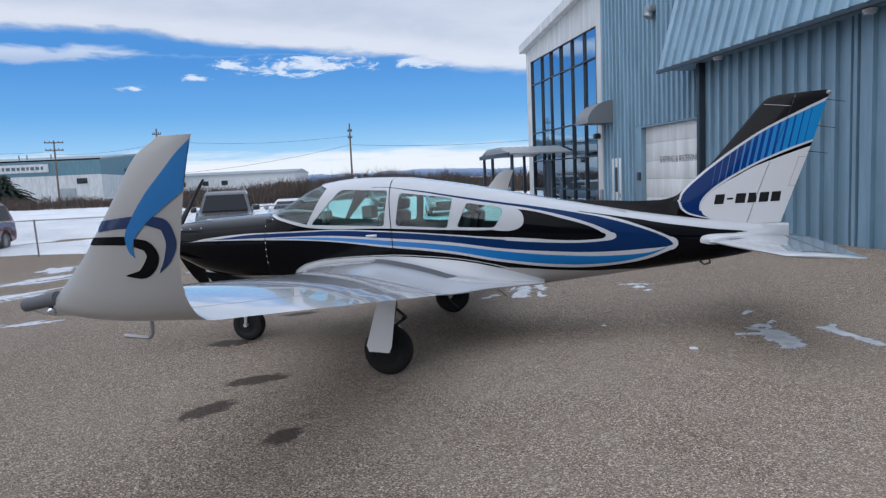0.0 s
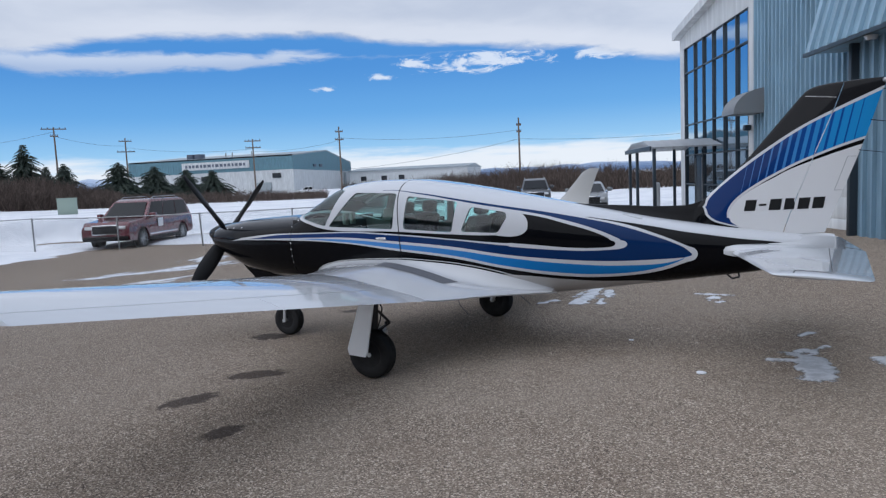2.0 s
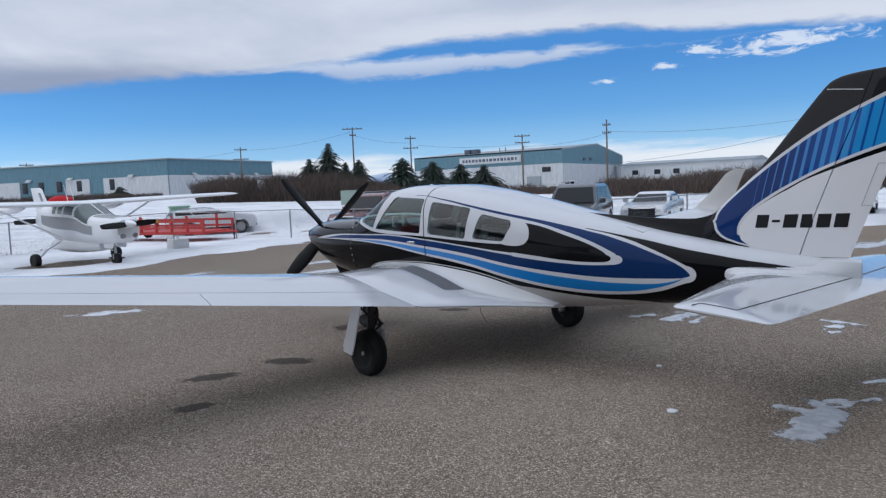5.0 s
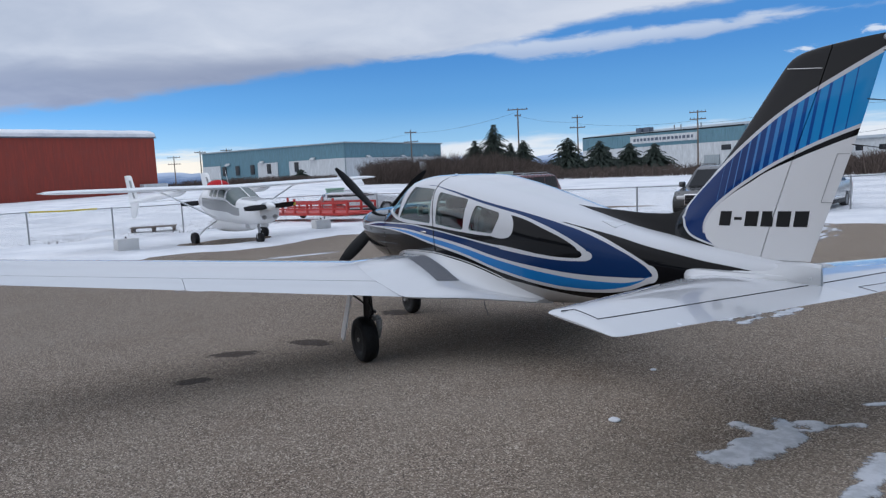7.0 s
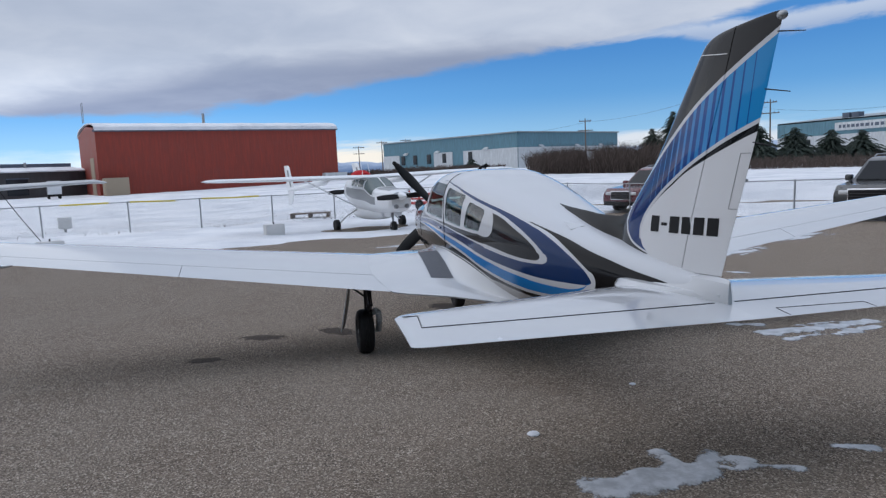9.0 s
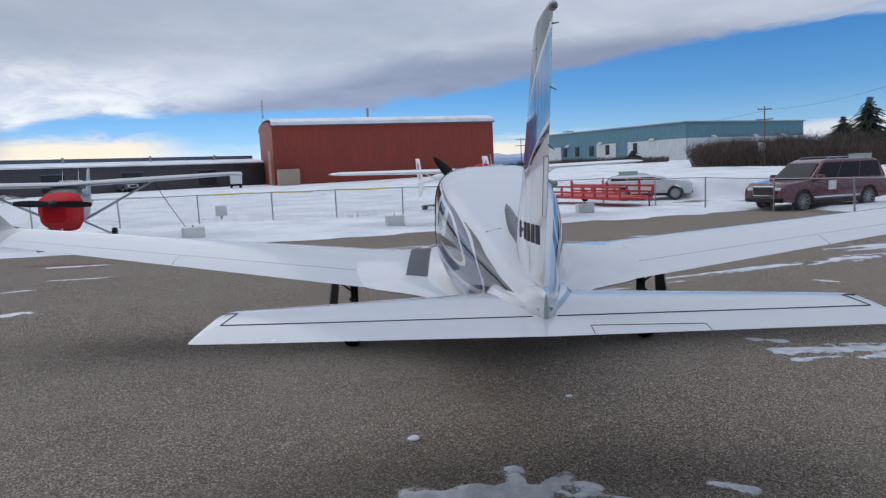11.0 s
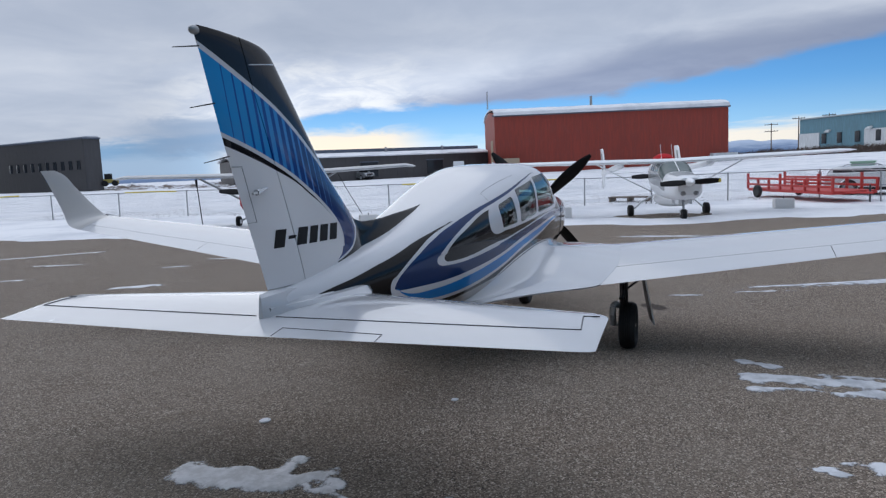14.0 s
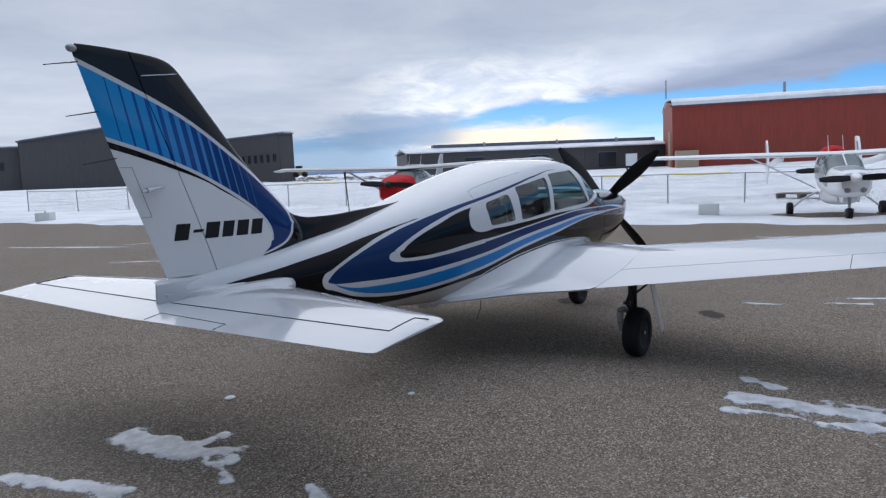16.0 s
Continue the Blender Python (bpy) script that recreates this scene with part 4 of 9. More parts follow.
def ribbon(name, tree, way, start, line, widths, mat, lift=0.002, steps=28, parent=None):
    """A painted band laid on a surface: a centre line in the plane across way, with its widths."""
    way = Vector(way)
    fx, fz = smooth_line(range(len(line)), [p[0] for p in line]), smooth_line(range(len(line)), [p[1] for p in line])
    fw = smooth_line(range(len(widths)), widths)
    rows = []
    for k in range(steps + 1):
        u = k / steps * (len(line) - 1)
        x, z = fx(u), fz(u)
        e = 0.02
        tx, tz = fx(min(u + e, len(line) - 1)) - fx(max(u - e, 0)), fz(min(u + e, len(line) - 1)) - fz(max(u - e, 0))
        n = math.hypot(tx, tz) or 1.0
        px, pz = -tz / n, tx / n
        w = fw(k / steps * (len(widths) - 1))
        row = []
        for j in range(5):
            d = (j / 4 - 0.5) * w
            q = (x + px * d, z + pz * d)
            org = Vector((q[0], start, q[1])) if abs(way.y) > 0.5 else Vector((q[0], q[1], start))
            hit, nor, _, _ = tree.ray_cast(org, way)
            for _ in range(60):                # slide back onto the panel past its edge
                if hit is None:
                    org.x += 0.004 if org.x < 0.2 else -0.004
                    hit, nor, _, _ = tree.ray_cast(org, way)
            if hit is None:
                break
            if nor.dot(way) > 0:
                nor = -nor
            row.append(hit + nor * lift)
        if len(row) == 5:
            rows.append(row)
    bm = bmesh.new()
    if len(rows) > 1:
        loft(bm, rows, closed=False)
    return part(name, bm, mat, parent or plane)


for side in (-1, 1):
    w_ = build_wing(side)
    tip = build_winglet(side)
    if side < 0:
        t_ = surface(tip)
        ribbon("emblem_band", t_, (0, 1, 0), -7, [(0.018, 1.561), (0.040, 1.563), (0.118, 1.569), (0.192, 1.571)], [0.040, 0.038, 0.045], M["navy"], parent=tip)
        ribbon("emblem_arc", t_, (0, 1, 0), -7, [(0.228, 1.576), (0.251, 1.574), (0.320, 1.554), (0.333, 1.497), (0.304, 1.432), (0.257, 1.380)], [0.025, 0.034, 0.046, 0.044, 0.028, 0.002], M["navy"], parent=tip)
        ribbon("emblem_band", t_, (0, 1, 0), -7, [(-0.033, 1.508), (-0.008, 1.508), (0.066, 1.507), (0.141, 1.505)], [0.026, 0.030, 0.033], M["black"], parent=tip)
        ribbon("emblem_hook", t_, (0, 1, 0), -7, [(0.177, 1.497), (0.228, 1.481), (0.245, 1.445), (0.221, 1.404), (0.173, 1.376), (0.113, 1.374)], [0.032, 0.042, 0.05, 0.048, 0.03, 0.002], M["black"], parent=tip)
        ribbon("emblem_swoosh", t_, (0, 1, 0), -7, [(0.545, 1.804), (0.462, 1.758), (0.381, 1.705), (0.289, 1.640), (0.211, 1.574), (0.160, 1.511), (0.156, 1.472), (0.171, 1.440)], [0.125, 0.12, 0.10, 0.08, 0.055, 0.038, 0.02, 0.002], M["blue"], lift=0.0035, parent=tip)
        bm = bmesh.new()       # clear glass fairing of the tip light in the leading edge
        ball(bm, (-0.285, -4.955, 1.256), 0.052, 2.6, 0.9, 0.85)
        tl = part("tip_light", bm, M["white"], plane, "wing tip light fairing")
        bm = bmesh.new()
        rod(bm, (-0.415, -4.985, 1.262), (-0.25, -5.0, 1.290), 0.026, 0.028, 14)
        part("lens_strip", bm, M["walkway"], tl, "dark lens")
        bm = bmesh.new()
        ball(bm, (-0.283, -5.0, 1.240), 0.019)
        part("bulb", bm, M["chrome"], tl)
        # open tie-down hook under the tip
        bm = bmesh.new()
        tube(bm, [(-0.07, side * 4.685, 1.15), (-0.07, side * 4.685, 1.075), (-0.09, side * 4.68, 1.055), (-0.24, side * 4.64, 1.058)], 0.009, 8)
        part("tie_down_ring", bm, M["steel"], plane)


def wing_top(x, y):
    le, te, th = wing_at(y)
    c = min(1.0, max(0.0, (x - le[0]) / (te[0] - le[0])))
    pts = sorted(FOIL[:11])
    h = 0.0
    for (a, p), (b, q) in zip(pts, pts[1:]):
        if a <= c <= b:
            h = p + (q - p) * (c - a) / (b - a)
    return le[2] + (te[2] - le[2]) * c + h * th / 0.103 * (te[0] - le[0])


FILLET = smooth_line((-1.30, -1.24, -1.11, -0.86, -0.52, -0.2, 0.12, 0.42, 0.71, 0.99, 1.27, 1.33), (0.80, 0.85, 0.915, 0.957, 0.97, 0.968, 0.943, 0.907, 0.85, 0.77, 0.665, 0.635))
FOUT = smooth_line((-1.30, -1.1, -0.6, 0.0, 0.48, 0.9, 1.33), (0.66, 1.0, 1.34, 1.40, 1.28, 0.78, 0.385))
SHELF = smooth_line((-1.30, -1.1, -0.8, -0.32, 0.0, 0.25, 0.47, 0.9, 1.33), (0.79, 0.865, 0.925, 0.937, 0.885, 0.82, 0.755, 0.672, 0.625))
fairings = []
for s in (-1, 1):
    bm = bmesh.new()
    rows = []
    z_end = wing_top(0.50, FOUT(0.50)) + 0.004
    for k in range(53):
        x = -1.30 + 2.63 * k / 52
        pi = hull_side(x, FILLET(x), 1, -0.006)
        yo = FOUT(x)
        zo = wing_top(x, yo) + 0.003 if x < 0.50 else z_end + (0.612 - z_end) * (x - 0.50) / 0.83
        sh = min(SHELF(x), pi.z - 0.004)
        ys = min(0.86, pi.y + 0.5 * (yo - pi.y))
        row = [pi]
        for i in range(1, 6):                # tight fillet down to the flat shelf beside the body
            t = i / 5
            row.append(Vector((x, pi.y + (ys - pi.y) * 0.5 * t, sh + (pi.z - sh) * (1 - t) ** 2.2)))
        for i in range(0, 13):               # shelf eases down onto the wing
            t = i / 12
            row.append(Vector((x, ys + (yo - ys) * t, sh + (zo - sh) * (0.35 * t + 0.65 * ease(0, 1, t)) if sh > zo else sh + (zo - sh) * t)))
        row.append(Vector((x, yo - 0.01, zo - 0.012)))
        row.append(Vector((x, yo * 0.55, min(zo - 0.03, 0.60 + 0.02 * x))))
        row.append(Vector((x, 0.15, BOT(x) + 0.03)))
        rows.append([(p.x, p.y * s, p.z) for p in row])
    loft(bm, rows)
    fairings.append(part("wing_fairing", bm, M["white"], plane, "white fillet between wing and body"))
    # dark outline painted along the fairing's upper edge
    bm = bmesh.new()
    tube(bm, [hull_side(x, FILLET(x) + 0.012 + 0.006 * math.sin(x), s, 0.001) for x in [-1.25 + 2.3 * k / 40 for k in range(41)]], 0.004, 6)
    part("fairing_seal", bm, M["silver"], plane)

# walkway on the left wing root
tree = surface(fairings[0])
bm = bmesh.new()
rows = []
for k in range(21):
    q = k / 20
    x0, x1 = -0.33 + 0.83 * q, -0.30 + 0.74 * q
    row = []
    for i in range(9):
        f = i / 8
        x, y = x0 + (x1 - x0) * f, -(0.655 + 0.02 * q + 0.205 * f)
        h = tree.ray_cast(Vector((x, y, 1.4)), Vector((0, 0, -1)))
        row.append(h[0] + h[1] * 0.004 if h[1].z > 0 else h[0] - h[1] * 0.004)
    rows.append(row)
loft(bm, rows, closed=False)
part("walkway", bm, M["walkway"], plane, "dark grey anti-slip walkway on the wing root")


# tail: fin and rudder as stacked level sections
FIN_LE = smooth_line((1.0, 1.30, 1.38, 1.45, 1.71, 2.0, 2.18, 2.243, 2.275, 2.298, 2.312, 2.320, 2.325), (2.50, 2.58, 2.645, 2.72, 3.01, 3.265, 3.420, 3.476, 3.511, 3.556, 3.615, 3.70, 3.84))
FIN_TE = smooth_line((1.0, 1.06, 1.87, 2.2, 2.30, 2.325), (3.60, 3.62, 3.935, 4.045, 4.078, 4.06))
FIN_HG = smooth_line((1.0, 1.09, 1.717, 2.084, 2.3), (3.285, 3.311, 3.548, 3.699, 3.78))
FIN_ZS = [1.02 + 1.14 * k / 34 for k in range(35)] + [2.18, 2.20, 2.22, 2.235, 2.25, 2.262, 2.274, 2.284, 2.293, 2.300, 2.306, 2.311, 2.315, 2.319, 2.322, 2.325]


def level_ring(z, x0, x1, le, te, thick):
    """Part x0 to x1 of a thin symmetric section from le to te."""
    out = []
    xs = [x1 - (x1 - x0) * (0.5 - 0.5 * math.cos(math.pi * k / 12)) for k in range(13)]

    def half(x):
        c = min(1.0, max(0.0, (x - le) / (te - le)))
        return thick * (te - le) * (2.6 * math.sqrt(c) * (1 - c) ** 0.9 * 0.42 + 0.004)
    out += [(x, half(x), z) for x in xs]
    out += [(x, -half(x), z) for x in xs[::-1]]
    return out


def build_fin():
    bm = bmesh.new()
    zs = [z for z in FIN_ZS if FIN_HG(z) - 0.003 > FIN_LE(z) + 0.02]
    loft(bm, [level_ring(z, FIN_LE(z), FIN_HG(z) - 0.003, FIN_LE(z), FIN_TE(z), 0.10) for z in zs])
    part("fin", bm, M["fin"], plane, "black, blue and white swept fin")
    bm = bmesh.new()
    zs = [1.085] + [z for z in FIN_ZS if z > 1.1]
    loft(bm, [level_ring(z, max(FIN_HG(z) + 0.004, FIN_LE(z)), FIN_TE(z), FIN_LE(z), FIN_TE(z), 0.10) for z in zs])
    part("rudder", bm, M["fin"], plane, "white rudder with blue striped top")
    # dorsal fairing, a low ridge that runs forward from the fin
    bm = bmesh.new()
    rows = []
    ridge = smooth_line((1.40, 1.49, 1.71, 1.99, 2.30, 2.50, 2.633, 2.72), (1.452, 1.436, 1.413, 1.392, 1.369, 1.366, 1.39, 1.43))
    for k in range(23):
        x = 1.42 + (2.69 - 1.42) * k / 22
        q = k / 22
        zb = TOP(x) - 0.012
        zt = max(ridge(x), zb + 0.002)
        w = 0.025 + 0.035 * ease(0.0, 0.25, q) * (1 - ease(0.6, 1.0, q))
        rows.append([(x, w * s, zb + (zt - zb) * h) for s, h in ((-1.0, -0.5), (-1.0, 0.0), (-0.62, 0.22), (-0.36, 0.60), (-0.16, 0.94), (0.0, 1.0), (0.16, 0.94), (0.36, 0.60), (0.62, 0.22), (1.0, 0.0), (1.0, -0.5))])
    loft(bm, rows)
    part("dorsal_fairing", bm, M["black"], plane, "black dorsal fairing in front of the fin")
    bm = bmesh.new()
    ball(bm, (4.078, 0, 2.300), 0.021, 1.3, 1, 1)
    part("tail_light", bm, M["galv"], plane, "small grey tail light")
    for z, x, l in ((2.236, 4.05, 0.17), (1.995, 3.965, 0.165), (1.758, 3.88, 0.18)):
        bm = bmesh.new()
        rod(bm, (x, 0.0, z), (x + l, 0.0, z - 0.034), 0.0035, 0.002, 6)
        part("static_wick", bm, M["matte_black"], plane)
    # seam under the fin cap
    for s in (-1, 1):
        bm = bmesh.new()
        pts = []
        for k in range(12):
            x, zz = 3.500 + 0.0205 * k, 2.232 - 0.003 * k
            le, te = FIN_LE(zz), FIN_TE(zz)
            c = (x - le) / (te - le)
            pts.append((x, s * (0.10 * (te - le) * (2.6 * math.sqrt(c) * (1 - c) ** 0.9 * 0.42 + 0.004) + 0.001), zz))
        tube(bm, pts, 0.003, 6)
        part("cap_seam", bm, M["silver"], plane)


build_fin()


def stab_at(y):
    q = abs(y) / 1.675
    return (2.86 + 0.40 * q, y, 0.945), (3.925 - 0.095 * q, y, 0.915 - 0.01 * q), 0.085


def build_stab():
    for side in (-1, 1):
        bm = bmesh.new()
        rows = []
        ys = [0.0 + 1.6 * k / 12 for k in range(13)] + [1.64, 1.665, 1.675]
        for y in ys:
            le, te, th = stab_at(y)
            if y > 1.6:                # rounded front corner of the tip
                r = (y - 1.6) / 0.075
                le = (le[0] + 0.07 * (1 - math.sqrt(max(0.0, 1 - r * r))), le[1], le[2])
                te = (te[0] - 0.03 * (1 - math.sqrt(max(0.0, 1 - r * r))), te[1], te[2])
                th *= max(0.25, math.sqrt(max(0.0, 1 - r * r)))
            rows.append(foil_ring(le, te, th, 0, side, 0.0, 1.0))
        loft(bm, rows)
        part("stabilator", bm, M["white"], plane, "glossy white all-moving tailplane half")
        # hinge line of the trailing tab laid on the skin
        for nm, line in (("tab_gap", ((3.655, 0.06), (3.60, 1.585), (3.385, 1.565), (3.375, 1.64))),) + ((("trim_tab_gap", ((3.905, 0.19), (3.80, 0.19), (3.80, 0.715), (3.88, 0.715))),) if side > 0 else ()):
            bm = bmesh.new()
            pts = []
            for (xa, ya), (xb, yb) in zip(line, line[1:]):
                for k in range(13):
                    x, y = xa + (xb - xa) * k / 12, ya + (yb - ya) * k / 12
                    le, te, th = stab_at(y)
                    up = sorted(foil_ring(le, te, th, 0, side, 0.0, 1.0)[:15])
                    z = up[-1][2]
                    for p, q in zip(up, up[1:]):
                        if p[0] <= x <= q[0]:
                            z = p[2] + (q[2] - p[2]) * (x - p[0]) / max(1e-6, q[0] - p[0])
                            break
                    if not pts or (Vector((x, y * side, z + 0.001)) - Vector(pts[-1])).length > 0.002:
                        pts.append((x, y * side, z + 0.001))
            tube(bm, pts, 0.003 if nm == "tab_gap" else 0.0016, 6)
            part(nm, bm, M["dark_steel"], plane)
    # fairing where the tailplane meets the body
    for s in (-1, 1):
        bm = bmesh.new()
        rows = []
        for k in range(15):
            q = k / 14
            x = 2.80 + 0.86 * q
            w = WID(min(x, 3.58)) * 0.86
            o = w - 0.03 + 0.135 * math.sin(0.5 * math.pi * min(1.0, (q + 0.002) / 0.3)) ** 0.6 * math.cos(0.5 * math.pi * max(0.0, (q - 0.3) / 0.72)) ** 0.7 * (1 - 0.15 * q)
            f = math.sin(0.5 * math.pi * min(1.0, (q + 0.004) / 0.2)) ** 0.6          # rounded nose
            z0, z1 = 0.955 - 0.055 * f, 0.955 + (0.055 - 0.02 * q) * f
            rows.append([(x, s * (w - 0.05), z0), (x, s * o, z0 + 0.015), (x, s * o, z0 + 0.015 + 0.05 * f), (x, s * (w + (o - w) * 0.55), z1 + 0.005), (x, s * (w - 0.05), z1 + 0.02)])
        loft(bm, rows)
        part("tail_fairing", bm, M["white"], plane)


build_stab()
bm = bmesh.new()       # pointed tail cone behind the rudder post
loft(bm, [[(x, s * w, z) for s, z in ((-1, zm), (-0.5, zt - 0.02), (0, zt), (0.5, zt - 0.02), (1, zm), (0.6, zb), (-0.6, zb))] for x, w, zt, zm, zb in ((3.2, 0.155, 1.115, 1.0, 0.80), (3.42, 0.105, 1.088, 1.0, 0.86), (3.60, 0.066, 1.082, 0.975, 0.895), (3.70, 0.012, 1.072, 0.975, 0.905))])
part("tail_cone", bm, M["white"], plane, "pointed white tail cone")

# propeller: spinner and four blades
PROP = Vector((-2.985, 0.0, 1.265))
bm = bmesh.new()
lathe(bm, [(0.002, -0.315), (0.03, -0.30), (0.065, -0.26), (0.095, -0.19), (0.118, -0.10), (0.128, -0.02), (0.13, 0.04)], "x", 28, PROP)
part("spinner", bm, M["black"], plane, "pointed black spinner")
for ang in (41.5, 132, 222, 312):
    bm = bmesh.new()
    rows = []
    for k in range(15):
        r = 0.09 + 0.885 * k / 14
        q = k / 14
        ch = 0.055 + 0.075 * math.sin(math.pi * min(1, q * 0.8 + 0.12)) - 0.045 * q ** 5
        if k == 14:
            ch = 0.03
        tw = radians(62 - 42 * q)
        th = 0.030 * (1 - 0.8 * q) + 0.004
        ring = []
        for j in range(10):
            a = 2 * math.pi * j / 10
            u, v = ch * math.cos(a) * 0.75, th * math.sin(a)
            ring.append((r, u, v))
        rr = radians(ang)
        er, et = Vector((0, math.cos(rr), math.sin(rr))), Vector((0, -math.sin(rr), math.cos(rr)))
        ex = Vector((1, 0, 0))
        rows.append([PROP + er * p[0] + (et * math.cos(tw) + ex * math.sin(tw)) * p[1] + (ex * math.cos(tw) - et * math.sin(tw)) * p[2] for p in ring])
    loft(bm, rows)
    part("propeller_blade", bm, M["matte_black"], plane, "matt black propeller blade")


# registration on both sides of the fin, as plain bars
fin_ob = next(o for o in plane.children if o.name.startswith("fin"))
rud_ob = next(o for o in plane.children if o.name.startswith("rudder"))
TREES = [surface(fin_ob), surface(rud_ob)]


def fin_hit(x, z, s):
    best = None
    for t in TREES:
        h, n, _, _ = t.ray_cast(Vector((x, s * 2.0, z)), Vector((0, -s, 0)))
        if h is not None and (best is None or abs(h.y) > abs(best[0].y)):
            best = (h, n if n.y * s > 0 else -n)
    if best is None and x > 3.0:
        return fin_hit(x - 0.012, z, s)
    return best


for s in (-1, 1):
    widths = (0.088, 0.058, 0.092, 0.080, 0.086, 0.086)
    x_run = 3.018 if s < 0 else 2.962
    for k in range(6):
        j_ = k if s < 0 else 5 - k
        hy = j_ == 1
        x0, x1 = x_run, x_run + widths[j_]
        x_run = x1 + 0.024
        z0, z1 = (1.332, 1.350) if hy else (1.293, 1.388)
        bm = bmesh.new()
        rows = []
        for i in range(5):
            row = []
            for j in range(5):
                z = z0 + (z1 - z0) * j / 4
                x = x0 + (x1 - x0) * i / 4 - s * 0.20 * (z - 1.34)
                h = fin_hit(x, z, s)
                if h:
                    row.append(h[0] + h[1] * 0.002)
            if len(row) == 5:
                rows.append(row)
        if len(rows) > 1:
            loft(bm, rows, closed=False)
            part("registration_bar", bm, M["matte_black"], plane)

# rudder trim tab outline and its fairing, right side rod
for s in (-1, 1):
    bm = bmesh.new()
    corner = [(3.868, 1.708), (3.803, 1.711), (3.703, 1.438), (3.775, 1.436)]
    pts = []
    for a, b in zip(corner, corner[1:]):
        for k in range(9):
            x, z = a[0] + (b[0] - a[0]) * k / 8, a[1] + (b[1] - a[1]) * k / 8
            h = fin_hit(x, z, s)
            if h:
                pts.append(h[0] + h[1] * 0.0005)
    tube(bm, pts, 0.002, 6)
    part("tab_gap", bm, M["galv"], plane)
bm = bmesh.new()
rod(bm, (3.625, 0.028, 1.606), (3.745, 0.045, 1.584), 0.005, 0.015, 12)
rod(bm, (3.74, 0.045, 1.585), (3.775, 0.045, 1.578), 0.009, 0.007, 8)
part("trim_rod", bm, M["white"], plane)
# air scoop on the dorsal fairing
bm = bmesh.new()
loft(bm, [[hull_side(x, z, -1, o) for x, z in ((1.99, 1.312), (2.16, 1.262), (2.17, 1.285))] for o in (-0.004, 0.005)])
part("air_scoop", bm, M["white"], plane, "small white triangular air scoop")


def tyre(bm, c, r, w, seg=36):
    h = w / 2
    prof = [(r * 0.52, -h * 0.80), (r * 0.60, -h * 0.96), (r * 0.78, -h), (r * 0.92, -h * 0.86), (r * 0.985, -h * 0.5), (r, -h * 0.38)]
    for g in (-0.22, 0.0, 0.22):
        prof += [(r, h * (g - 0.05)), (r * 0.975, h * (g - 0.03)), (r * 0.975, h * (g + 0.03)), (r, h * (g + 0.05))]
    prof += [(r, h * 0.38), (r * 0.985, h * 0.5), (r * 0.92, h * 0.86), (r * 0.78, h), (r * 0.60, h * 0.96), (r * 0.52, h * 0.80)]
    lathe(bm, prof, "y", seg, c)


def wheel(name, c, r, w, parent):
    bm = bmesh.new()
    tyre(bm, c, r, w)
    t = part(name, bm, M["rubber"], parent, "black rubber tyre")
    bm = bmesh.new()
    h = w / 2
    lathe(bm, [(0.02, -h * 0.55), (r * 0.18, -h * 0.60), (r * 0.22, -h * 0.4), (r * 0.42, -h * 0.45), (r * 0.52, -h * 0.80), (r * 0.54, -h * 0.78), (r * 0.54, h * 0.78), (r * 0.52, h * 0.80), (r * 0.42, h * 0.45), (r * 0.22, h * 0.4), (r * 0.18, h * 0.60), (0.02, h * 0.55)], "y", 28, c)
    part("rim", bm, M["dark_steel"], t)
    return t


